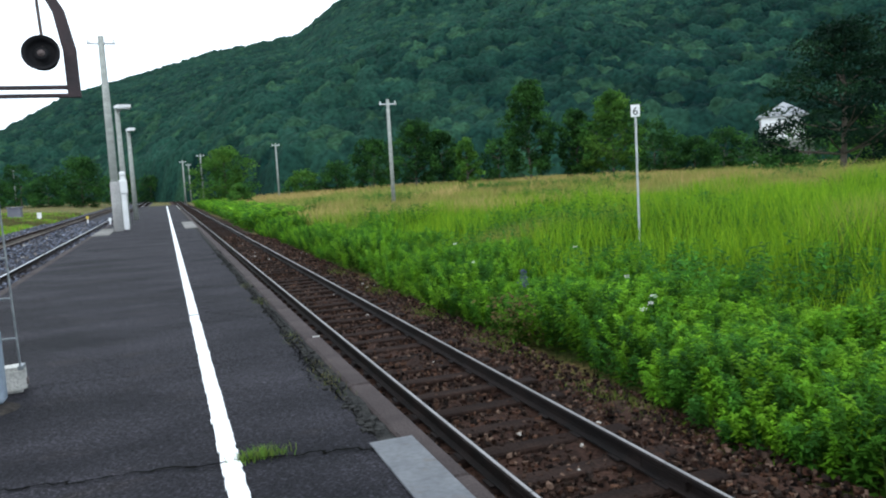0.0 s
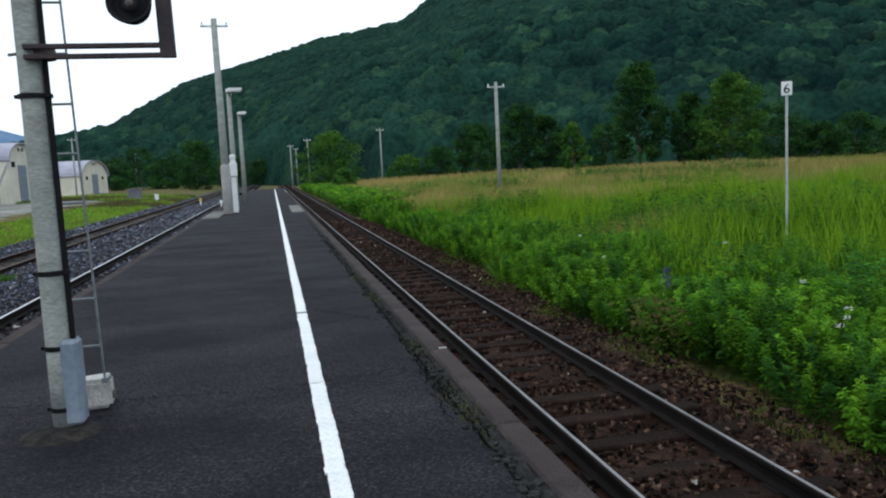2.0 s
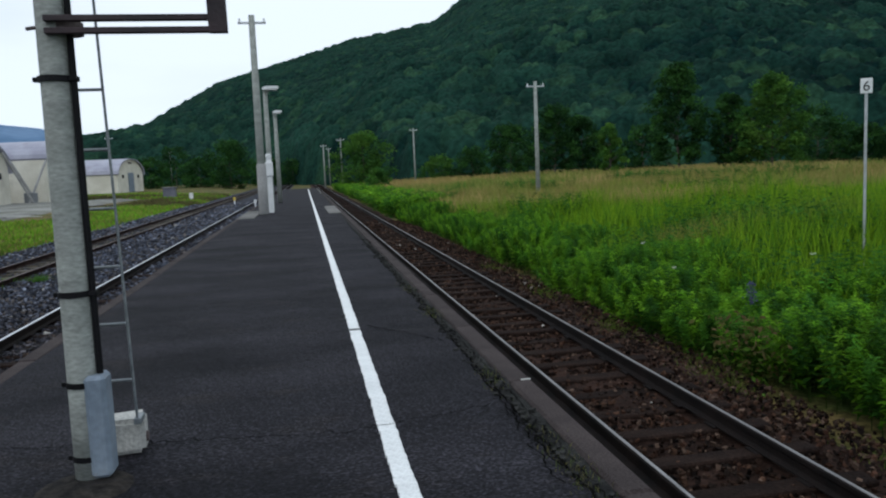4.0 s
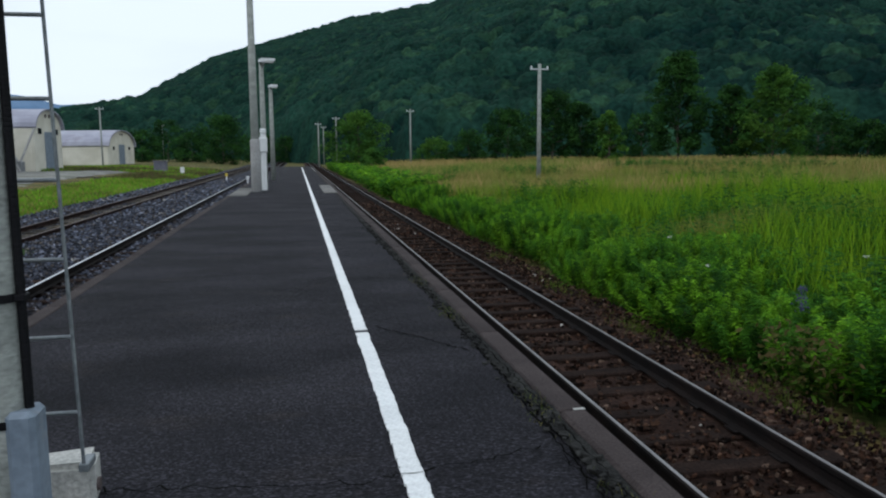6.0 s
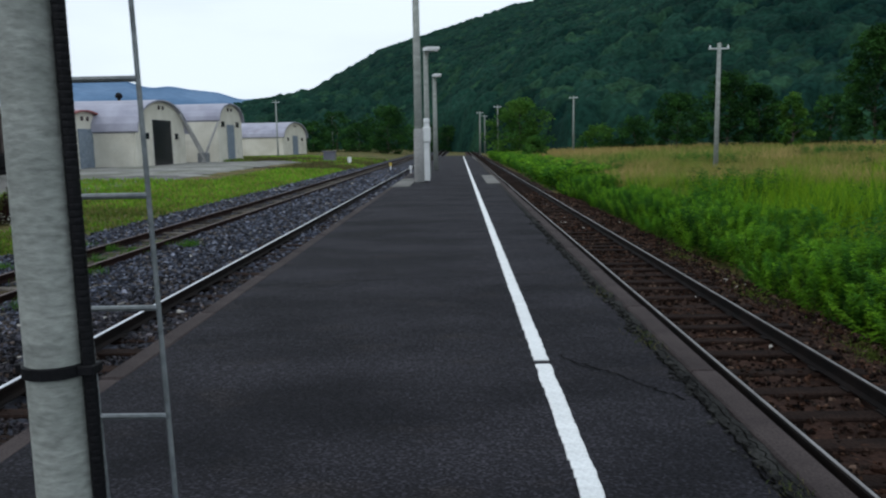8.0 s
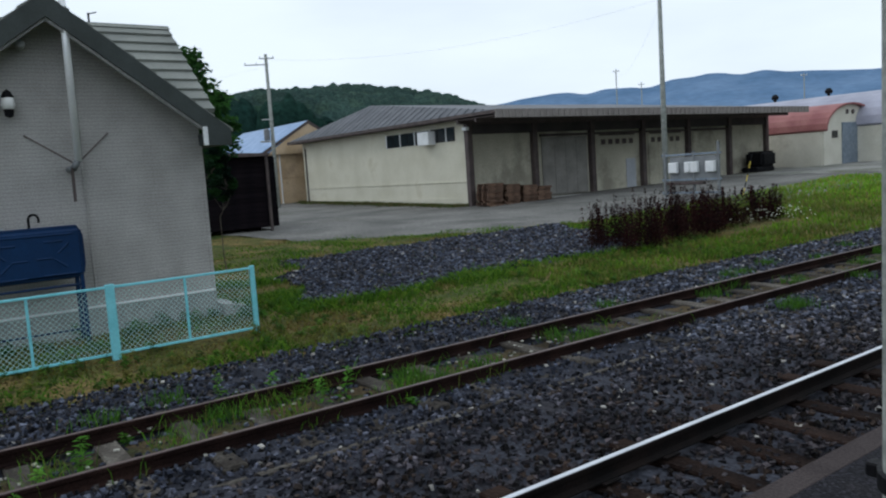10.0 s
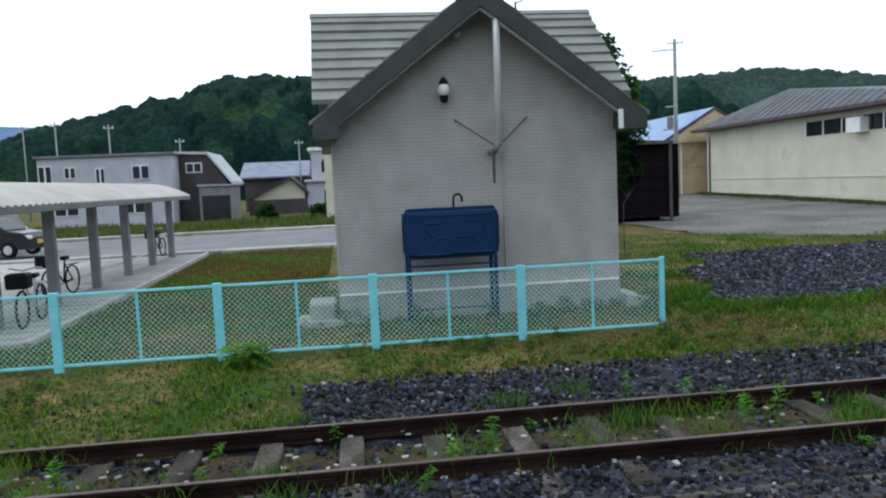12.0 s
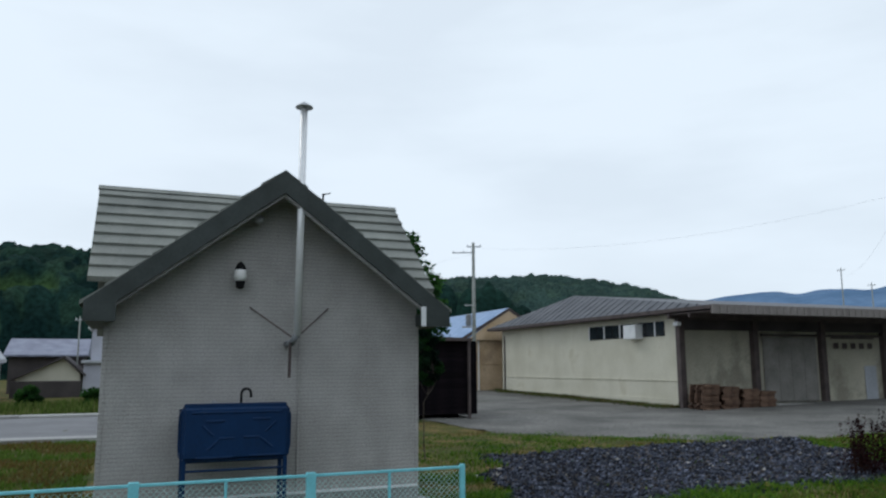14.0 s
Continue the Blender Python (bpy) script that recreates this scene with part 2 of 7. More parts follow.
    blue_roof=surf("blue_grey_roof", (0.15, 0.26, 0.45), (0.24, 0.36, 0.56), 1, 0.5, 0.1, 10, fine=0.08),
    slate_roof=surf("dark_slate_roof", (0.12, 0.12, 0.16), (0.18, 0.18, 0.22), 1, 0.6, 0.1, 10, fine=0.1),
    blue_slate=surf("blue_grey_slate", (0.17, 0.18, 0.25), (0.24, 0.26, 0.34), 1, 0.6, 0.1, 10, fine=0.1),
    red_roof=surf("faded_red_roof", (0.24, 0.07, 0.07), (0.34, 0.13, 0.12), 0.7, 0.65, 0.1, 10, fine=0.12),
    pale_roof=surf("pale_grey_roof", (0.4, 0.42, 0.46), (0.52, 0.54, 0.58), 0.5, 0.55, 0.1, 10, fine=0.08),
    lilac_roof=surf("pale_lilac_roof", (0.28, 0.28, 0.35), (0.38, 0.38, 0.46), 0.5, 0.55, 0.1, 10, fine=0.08, stain=(0.22, 0.2, 0.24), stain_scale=0.3),
    lilac_wall=surf("pale_lilac_wall", (0.42, 0.43, 0.5), (0.52, 0.53, 0.6), 0.6, 0.85, 0.1, 10, fine=0.06),
    brown_wall=surf("dark_brown_wall", (0.045, 0.038, 0.04), (0.075, 0.064, 0.064), 0.6, 0.85, 0.1, 10, fine=0.1),
    orange_wall=surf("pale_orange_wall", (0.5, 0.36, 0.22), (0.6, 0.45, 0.3), 0.6, 0.85, 0.1, 10, fine=0.1, stain=(0.35, 0.25, 0.17), stain_scale=0.5),
    bark=surf("bark", (0.05, 0.04, 0.03), (0.12, 0.1, 0.08), 3, 0.9, 0.6, 20, fine=0.3),
    leaf=leafy("leaves"), blade=leafy("grass_blades", 0.6, 0.35),
    forest=surf("forest_canopy", (0.8, 0.8, 0.8), (1.2, 1.2, 1.2), 0.05, 0.95, 1.0, 0.9, fine=0.45, tone=True, spec=0.02),
    # The farthest range carries its blue haze in the base colour.
    far_hill=surf("hazed_hills", (0.1, 0.175, 0.285), (0.15, 0.235, 0.36), 0.006, 1.0, 0, 0.05, fine=0.1, spec=0.0),
    pane=glass("window_glass"), lamp_glass=surf("frosted_lamp_glass", (0.75, 0.74, 0.72), (0.82, 0.81, 0.8), 4, 0.3, 0, 20, fine=0.03),
    car_paint=surf("black_car_paint", (0.01, 0.01, 0.014), (0.016, 0.016, 0.02), 2, 0.25, 0, 20, fine=0.05),
    silver=surf("silver_frame", (0.55, 0.55, 0.56), (0.68, 0.68, 0.7), 3, 0.35, 0, 30, metal=0.6, fine=0.06),
    yellow=surf("yellow_plate", (0.6, 0.45, 0.06), (0.68, 0.52, 0.1), 3, 0.6, 0, 30, fine=0.05),
)
# pale and dark chips in the asphalt
_at = M["asphalt"].node_tree
_vo = _at.nodes.new("ShaderNodeTexVoronoi")
_vo.inputs["Scale"].default_value = 75
_vs = _at.nodes.new("ShaderNodeSeparateColor")
_vr = _at.nodes.new("ShaderNodeMapRange")
_vr.inputs["From Min"].default_value, _vr.inputs["From Max"].default_value = 0.55, 1.0
_vr.inputs["To Min"].default_value, _vr.inputs["To Max"].default_value = 0.8, 2.2
_vm = _at.nodes.new("ShaderNodeVectorMath")
_vm.operation = "SCALE"
_ap = _at.nodes["Principled BSDF"]
_ac = _ap.inputs["Base Color"].links[0].from_socket
_at.links.new([q for q in _at.nodes if q.type == "TEX_COORD"][0].outputs["Object"], _vo.inputs["Vector"])
_at.links.new(_vo.outputs["Color"], _vs.inputs[0])
_at.links.new(_vs.outputs[0], _vr.inputs["Value"])
_at.links.new(_ac, _vm.inputs[0])
_at.links.new(_vr.outputs["Result"], _vm.inputs["Scale"])
_at.links.new(_vm.outputs[0], _ap.inputs["Base Color"])
brick_row = M["wall"].node_tree
_b = brick_row.nodes.new("ShaderNodeTexBrick")
_b.inputs["Scale"].default_value = 1.0
_b.inputs["Brick Width"].default_value, _b.inputs["Row Height"].default_value, _b.inputs["Mortar Size"].default_value = 3.0, 0.06, 0.008
_sep = brick_row.nodes.new("ShaderNodeSeparateXYZ")
_com = brick_row.nodes.new("ShaderNodeCombineXYZ")
_tc = [x for x in brick_row.nodes if x.type == "TEX_COORD"][0]
_bp = [x for x in brick_row.nodes if x.type == "BUMP"][0]
brick_row.links.new(_tc.outputs["Object"], _sep.inputs[0])
brick_row.links.new(_sep.outputs["Y"], _com.inputs["X"])
brick_row.links.new(_sep.outputs["Z"], _com.inputs["Y"])
brick_row.links.new(_com.outputs[0], _b.inputs["Vector"])
_bp2 = brick_row.nodes.new("ShaderNodeBump")
_bp2.invert = True
_bp2.inputs["Strength"].default_value, _bp2.inputs["Distance"].default_value = 0.68, 0.02
brick_row.links.new(_b.outputs["Fac"], _bp2.inputs["Height"])
brick_row.links.new(_bp.outputs["Normal"], _bp2.inputs["Normal"])
_pb = brick_row.nodes["Principled BSDF"]
_old = _pb.inputs["Base Color"].links[0].from_socket
_mm = brick_row.nodes.new("ShaderNodeMix")
_mm.data_type, _mm.blend_type = "RGBA", "MULTIPLY"
_mm.inputs[7].default_value = (0.85, 0.845, 0.84, 1)
brick_row.links.new(_b.outputs["Fac"], _mm.inputs[0])
brick_row.links.new(_old, _mm.inputs[6])
brick_row.links.new(_mm.outputs[2], _pb.inputs["Base Color"])
brick_row.links.new(_bp2.outputs["Normal"], brick_row.nodes["Principled BSDF"].inputs["Normal"])


# ---- mesh helpers ----
class Shape:
    """Collects boxes, tubes and sheets into one mesh."""

    def __init__(self):
        self.v, self.f = [], []

    def add(self, verts, faces):
        k = len(self.v)
        self.v += [tuple(p) for p in verts]
        self.f += [tuple(i + k for i in f) for f in faces]
        return self

    def box(self, x0, x1, y0, y1, z0, z1, bev=0.0, m=None, seg=1):
        bm = bmesh.new()
        bmesh.ops.create_cube(bm, size=1)
        for v in bm.verts:
            v.co = Vector(((x0 + x1) / 2 + v.co.x * (x1 - x0), (y0 + y1) / 2 + v.co.y * (y1 - y0), (z0 + z1) / 2 + v.co.z * (z1 - z0)))
        if bev:
            bmesh.ops.bevel(bm, geom=bm.edges[:], offset=bev, segments=seg, affect="EDGES")
        if m is not None:
            bm.transform(m)
        bm.verts.index_update()
        self.add([v.co for v in bm.verts], [[v.index for v in f.verts] for f in bm.faces])
        bm.free()
        return self

    def tube(self, a, b, r, r2=None, n=8, caps=True):
        a, b = Vector(a), Vector(b)
        r2 = r if r2 is None else r2
        d = (b - a).normalized()
        u = d.orthogonal().normalized()
        w = d.cross(u)
        vs = []
        for p, q in ((a, r), (b, r2)):
            for i in range(n):
                t = 2 * math.pi * i / n
                vs.append(p + u * math.cos(t) * q + w * math.sin(t) * q)
        fs = [(i, (i + 1) % n, n + (i + 1) % n, n + i) for i in range(n)]
        if caps:
            fs += [tuple(range(n))[::-1], tuple(range(n, 2 * n))]
        return self.add(vs, fs)

    def line(self, pts, r, n=6):
        for a, b in zip(pts[:-1], pts[1:]):
            self.tube(a, b, r, n=n)
        return self

    def prism(self, outline, axis, t0, t1):
        """An outline of (u, v) pairs drawn out along an axis from t0 to t1."""
        n = len(outline)

        def at(u, v, t):
            return (t, u, v) if axis == "x" else (u, t, v) if axis == "y" else (u, v, t)
        vs = [at(u, v, t0) for u, v in outline] + [at(u, v, t1) for u, v in outline]
        fs = [(i, (i + 1) % n, n + (i + 1) % n, n + i) for i in range(n)] + [tuple(range(n))[::-1], tuple(range(n, 2 * n))]
        return self.add(vs, fs)

    def lathe(self, prof, m, n=16):
        vs, fs = [], []
        for r, z in prof:
            for i in range(n):
                t = 2 * math.pi * i / n
                vs.append(m @ Vector((r * math.cos(t), r * math.sin(t), z)))
        for k in range(len(prof) - 1):
            fs += [(k * n + i, k * n + (i + 1) % n, (k + 1) * n + (i + 1) % n, (k + 1) * n + i) for i in range(n)]
        return self.add(vs, fs)

    def ring(self, radius, r, m, n=24, k=6):
        """A closed ring of round section lying in its own xy plane."""
        vs = [m @ Vector(((radius + r * math.cos(b)) * math.cos(a), (radius + r * math.cos(b)) * math.sin(a), r * math.sin(b)))
              for a in (2 * math.pi * i / n for i in range(n)) for b in (2 * math.pi * j / k for j in range(k))]
        fs = [(i * k + j, i * k + (j + 1) % k, (i + 1) % n * k + (j + 1) % k, (i + 1) % n * k + j) for i in range(n) for j in range(k)]
        return self.add(vs, fs)

    def mesh(self, name, mat, smooth=False):
        me = bpy.data.meshes.new(name)
        me.from_pydata(self.v, [], self.f)
        bm = bmesh.new()
        bm.from_mesh(me)
        bmesh.ops.recalc_face_normals(bm, faces=bm.faces)
        bm.to_mesh(me)
        bm.free()
        me.materials.append(mat)
        if smooth:
            me.shade_smooth()
        return me


def part(name, shape, mat, parent=None, label="", smooth=False):
    me = shape if isinstance(shape, bpy.types.Mesh) else shape.mesh(name, M[mat] if isinstance(mat, str) else mat, smooth)
    ob = new(name, me)
    if parent is not None:
        ob.parent = parent
    return tagged(ob, label)


def thing(name, label, category, x=0, y=0, z=0, turn=0, group="", kind=""):
    ob = new(name)
    ob.empty_display_size = 0.2
    ob.matrix_basis = pose(x, y, z, 0, 0, turn)
    return tagged(ob, label, category, group, kind)


def single(name, shape, mat, label, category, group="", kind="", smooth=False):
    return tagged(part(name, shape, mat, None, "", smooth), label, category, group, kind)


def cloud_mesh(name, verts, faces, tone, mat, label, category, kind="stuff", parent=None):
    """One mesh from arrays, with a tone for each vertex."""
    me = bpy.data.meshes.new(name)
    nv, nf, k = len(verts), len(faces), faces.shape[1]
    me.vertices.add(nv)
    me.vertices.foreach_set("co", np.ascontiguousarray(verts, dtype=np.float32).ravel())
    me.loops.add(nf * k)
    me.loops.foreach_set("vertex_index", np.ascontiguousarray(faces, dtype=np.int32).ravel())
    me.polygons.add(nf)
    me.polygons.foreach_set("loop_start", np.arange(0, nf * k, k, dtype=np.int32))
    if mat in ("stone", "stone_dull"):
        me.polygons.foreach_set("use_smooth", np.zeros(nf, dtype=bool))
    me.update(calc_edges=True)
    if tone is not None:
        at = me.attributes.new("tone", "FLOAT_COLOR", "POINT")
        at.data.foreach_set("color", np.c_[tone, np.ones(nv)].astype(np.float32).ravel())
    me.materials.append(M[mat])
    ob = new(name, me)
    if parent is not None:
        ob.parent = parent
        return ob
    return tagged(ob, label, category, kind=kind)


rng = np.random.default_rng(7)


def vnoise(x, y, s, seed=0):
    """Smooth value noise on arrays, 0 to 1."""
    x, y = np.asarray(x, float) / s + 100.3 + seed * 17.1, np.asarray(y, float) / s + 57.7 + seed * 31.7
    i, j = np.floor(x).astype(np.int64), np.floor(y).astype(np.int64)
    u, v = x - i, y - j
    u, v = u * u * (3 - 2 * u), v * v * (3 - 2 * v)

    def h(a, b):
        n = (a * 374761393 + b * 668265263 + seed * 974711) & 0x7FFFFFFF
        n = ((n ^ (n >> 13)) * 1274126177) & 0x7FFFFFFF
        return ((n ^ (n >> 16)) & 0xFFFF) / 65535.0
    return (h(i, j) * (1 - u) + h(i + 1, j) * u) * (1 - v) + (h(i, j + 1) * (1 - u) + h(i + 1, j + 1) * u) * v


def ground_z(x, y):
    x, y = np.asarray(x, float), np.asarray(y, float)
    step = lambda a, b, t: np.clip((t - a) / (b - a), 0, 1)
    left = -0.80 + step(-10, -20, x) * np.minimum(0.6, 0.016 * np.maximum(0, y - 33) + 0.016 * np.maximum(0, -x - 36) * step(15, 25, y))
    right = -1.02 - 0.12 * step(4.9, 5.6, x) + 0.75 * step(6.5, 32, x)
    left = left - 0.16 * np.where(y > 3.7, step(-9.9, -9.3, x), step(-8.2, -7.8, x))
    mid = np.where(x > 0, right, left)
    bump = (vnoise(x, y, 1.7) - 0.5) * 0.05 * step(8.8, 10, np.abs(x)) + (vnoise(x, y, 0.5, 3) - 0.5) * 0.03 * step(8.8, 10, np.abs(x))
    return mid + bump


# ---- ground and trackbeds ----
def spread(lo, hi, fine_lo, fine_hi, step, grow=1.25):
    a = list(np.arange(fine_lo, fine_hi, step))
    s, x = step, a[-1]
    while x < hi:
        s *= grow
        x += s
        a.append(min(x, hi))
    s, x = step, a[0]
    while x > lo:
        s *= grow
        x -= s
        a.insert(0, max(x, lo))
    return np.array(a)


def grid_mesh(name, xs, ys, zfun, mat, label, category, parent=None):
    X, Y = np.meshgrid(xs, ys)
    v = np.stack([X, Y, zfun(X, Y)], -1).reshape(-1, 3)
    nx, ny = len(xs), len(ys)
    i = np.arange((ny - 1) * nx).reshape(ny - 1, nx)[:, :-1].ravel()
    f = np.stack([i, i + 1, i + nx + 1, i + nx], 1)
    ob = cloud_mesh(name, v, f, None, mat, label, category, "structure", parent)
    ob.data.shade_smooth()
    return ob


grid_mesh("ground", spread(-2600, 2600, -22, 12, 0.35), spread(-2600, 2600, -4, 34, 0.4), ground_z, "soil", "grass-grown soil around the tracks and yard", "ground")


def bed(name, x0, x1, y0, y1, z, mat, label, dx=0.14, wob=0.25, category="ballast", rough_z=0.035, drop=0.12, low_edge=None, high_edge=None):
    """A sheet with wavering edges that sink into the ground."""
    nx = max(6, int((x1 - x0) / dx))
    us = np.linspace(0, 1, nx + 1)
    ys = spread(y0, y1, max(y0, -3), min(y1, 26), 0.16, 1.2) if y1 - y0 > 30 else np.arange(y0, y1, 0.16)
    U, Y = np.meshgrid(us, ys)
    a = x0 + (vnoise(Y, Y * 0, 1.1, 5) - 0.5) * wob * 2 + (vnoise(Y, Y * 0, 0.3, 6) - 0.5) * wob * 0.6
    b = x1 + (vnoise(Y, Y * 0, 1.2, 8) - 0.5) * wob * 2 + (vnoise(Y, Y * 0, 0.3, 9) - 0.5) * wob * 0.6
    a = a + low_edge(Y) if low_edge else a
    b = b + high_edge(Y) if high_edge else b
    X = a + (b - a) * U
    e = np.minimum(U, 1 - U) * (x1 - x0)
    Z = (z(X, Y) if callable(z) else z) + (vnoise(X, Y, 0.12, 2) - 0.5) * rough_z * 2 + (vnoise(X, Y, 0.6, 4) - 0.5) * rough_z - np.clip(1 - e / 0.3, 0, 1) * drop
    v = np.stack([X, Y, Z], -1).reshape(-1, 3)
    n = nx + 1
    i = np.arange((len(ys) - 1) * n).reshape(len(ys) - 1, n)[:, :-1].ravel()
    return cloud_mesh(name, v, np.stack([i, i + 1, i + n + 1, i + n], 1), None, mat, label, category, "structure")


XR, ZR, XL, ZL, XS, ZS = 3.565, -0.728, -3.272, -0.63, -7.158, -0.652
def loop_z(x):
    """Top of the ballast from the loop track across to the siding."""
    return -0.825 + 0.03 * np.exp(-((x + 5.3) / 0.5) ** 2) + 0.04 * np.clip((-6.0 - x) / 0.5, 0, 1) - 0.05 * (np.abs(x + 7.158) < 0.54)


bed("ballast_main", 1.95, 5.35, -20, 300, lambda x, y: -0.922 - 0.07 * np.clip((x - 4.5) / 0.7, 0, 1), "ballast_brown", "rust-brown stone ballast under the running track", wob=0.12)
bed("ballast_loop", -9.5, -1.9, -20, 300, lambda x, y: loop_z(x) - 0.01, "ballast_grey", "blue-grey stone ballast under loop and siding", wob=0.2, low_edge=lambda y: 1.55 * np.clip((4.3 - y) / 0.8, 0, 1))


def in_patch(x, y):
    """How far inside the spread ballast a place lies, in metres, with ragged edges."""
    rag = (vnoise(x, y, 1.6, 44) - 0.5) * 1.1 + (vnoise(x, y, 0.4, 45) - 0.5) * 0.45
    low = y - (11.0 + 0.33 * (-13.6 - x))
    high = 22.5 + 0.5 * np.clip(-16 - x, -4, 5) - y
    return np.minimum(np.minimum(low, high), np.minimum(-13.25 - x, x + 21.0)) + rag


grid_mesh("ballast_patch", np.arange(-22.2, -12.4, 0.14), np.arange(9.8, 26.2, 0.14), lambda x, y: ground_z(x, y) - 0.09 + 0.125 * np.clip(in_patch(x, y) / 0.45, 0, 1) + (vnoise(x, y, 0.12, 2) - 0.5) * 0.05, "ballast_grey", "spread patch of blue-grey ballast on grass", "ballast")
bed("yard", -62, -21.0, 17, 120, lambda x, y: ground_z(x, y) + 0.04, "yard", "bare gravel yard before the storehouses", dx=1.0, wob=0.8, category="yard", rough_z=0.02, drop=0.06, high_edge=lambda y: 1.0 * np.clip(y - 22.5, -8, 0) + 0.3 * np.clip(y - 26.5, 0, 12))
bed("road", -43.5, -30.6, -80, 10.5, lambda x, y: ground_z(x, y) + 0.03, "road", "grey asphalt road behind the station building", dx=1.0, wob=0.02, category="road", rough_z=0.004, drop=0.02)


def slab(name, x0, x1, y0, y1, z0, z1, mat, label, category):
    return single(name, Shape().box(x0, x1, y0, y1, z0, z1, 0.01), mat, label, category, kind="structure")


for k, (x0, x1) in enumerate(((-30.5, -29.6), (-44.6, -43.6))):
    kerb = thing("kerb", "pale concrete kerb along the road", "kerb", kind="structure")
    for j in range(18):
        part("kerb_stone", Shape().box(x0, x1, -60 + j * 4, -56.03 + j * 4, -0.95, -0.66, 0.02), "pave", kerb)
sidewalk = slab("pavement", -29.55, -13.4, -9, -0.62, -1.0, -0.735, "pave", "pale paved floor of the bicycle parking", "pavement")
edge_kerb = thing("pavement_kerb", "white concrete kerb edging the paving", "kerb", kind="structure")
for j in range(15):
    part("kerb_stone", Shape().box(-29.5 + j * 1.08, -28.44 + j * 1.08, -0.6, -0.47, -0.95, -0.69, 0.012), "concrete", edge_kerb)
pl = Shape().box(0, 0.5, 0, 1.05, 0, 0.02, 0.004).mesh("paving_strip", M["pave"])
for j in range(26):
    o = part("paving_strip", pl, None, sidewalk)
    o.matrix_basis = pose(-29.3 + j * 0.6, -1.75, -0.735)


# ---- platform ----
plat = thing("platform", "dark patched asphalt island platform with worn edges", "platform", kind="structure")
EDGE_R, EDGE_L = 2.09, -2.03
part("platform_core", Shape().box(EDGE_L + 0.05, EDGE_R - 0.06, -14, 92, -1.15, -0.07), "concrete", plat)
xs = np.linspace(EDGE_L + 0.15, EDGE_R - 0.285, 31)
ys = spread(-14, 92, -2, 16, 0.12, 1.1)
top = grid_mesh("asphalt_top", xs, ys, lambda x, y: (vnoise(x, y, 1.3) - 0.5) * 0.012 + (vnoise(x, y, 0.25, 2) - 0.5) * 0.004 - 0.004, "asphalt", "", "", plat)
XB0, XB1 = xs[-1] - 0.03, EDGE_R - 0.155
ys2 = spread(-14, 92, -2, 22, 0.06, 1.1)
grid_mesh("broken_edge_strip", np.linspace(XB0, XB1, 8), ys2, lambda x, y: -0.022 + (vnoise(x, y, 0.16, 3) - 0.5) * 0.03 + (vnoise(x, y, 0.05, 4) - 0.5) * 0.012, "asphalt_edge", "", "", plat)
cop = [Shape().box(-0.085, 0.085, 0.006, 1.994, -0.16, 0, 0.012 + 0.004 * k).mesh("coping_stone", M["coping"]) for k in range(3)]
for j in range(38):
    for x in (EDGE_R - 0.075, EDGE_L + 0.075):
        o = part("coping_stone", cop[(j * 7 + (x > 0)) % 3], None, plat)
        o.matrix_basis = pose(x, -9.18 + j * 2, random.uniform(-0.006, 0.004), random.uniform(-0.15, 0.15), 0, random.uniform(-0.12, 0.12))
part("metal_plate", Shape().box(1.74, 2.0, 2.3, 3.5, -0.002, 0.012, 0.003), "plate", plat, "grey steel cover plate at the platform edge")
part("edge_mark", Shape().box(2.02, 2.09, 6.805, 6.825, -0.002, 0.004), "concrete", plat)


def crack(pts, w=0.012, amp=0.03):
    s, line = Shape(), []
    for a, b in zip(pts[:-1], pts[1:]):
        n = max(3, int((Vector(b) - Vector(a)).length / 0.05))
        for i in range(n):
            t = i / n
            line.append((a[0] + (b[0] - a[0]) * t + random.uniform(-amp, amp), a[1] + (b[1] - a[1]) * t + random.uniform(-amp, amp)))
    for a, b in zip(line[:-1], line[1:]):
        d = Vector((b[0] - a[0], b[1] - a[1], 0)).normalized()
        q = Vector((-d.y, d.x, 0)) * w * random.uniform(0.3, 1)
        p0, p1 = Vector((a[0], a[1], 0.008)), Vector((b[0], b[1], 0.008)) + d * 0.004
        s.add([p0 - q, p0 + q, p1 + q, p1 - q], [(0, 1, 2, 3)])
    return s


for pts, w in ((((-1.8, 3.95), (0.9, 3.62), (1.85, 3.4)), 0.012), (((-1.4, 6.35), (0.7, 6.05), (1.7, 6.3)), 0.006), (((1.70, 5.0), (1.74, 6.2)), 0.006),
               (((1.80, 3.6), (1.79, 6.5), (1.81, 11), (1.80, 26)), 0.011), (((1.84, 4.4), (1.87, 6.5), (1.85, 11), (1.88, 18)), 0.006), (((1.76, 5.2), (1.75, 6.0), (1.77, 7.4)), 0.008), (((1.1, 9.2), (1.75, 8.2)), 0.008), (((-1.7, 12.2), (1.5, 12.6)), 0.006), (((-1.6, 18), (1.7, 17.6)), 0.008)):
    part("crack", crack(pts, w, 0.014 if pts[0][0] > 1.72 else 0.03), "crack", plat)
for x0, x1, y0, y1 in ((1.45, 1.95, 32, 39), (-2.0, -1.35, 31, 37)):
    part("concrete_patch", Shape().box(x0, x1, y0, y1, -0.01, 0.012, 0.004), "yard", plat, "pale concrete patch at the platform edge")
crumbs = Shape()
for k in range(260):
    y, q = 3.7 + 16 * random.random() ** 1.4, random.uniform(0.006, 0.02)
    crumbs.box(-q, q, -q * 1.4, q * 1.4, -0.01, q * 0.7, 0.002, pose(1.8 + random.gauss(0.02, 0.035), y, 0.002, random.uniform(-15, 15), random.uniform(-15, 15), random.uniform(0, 180)))
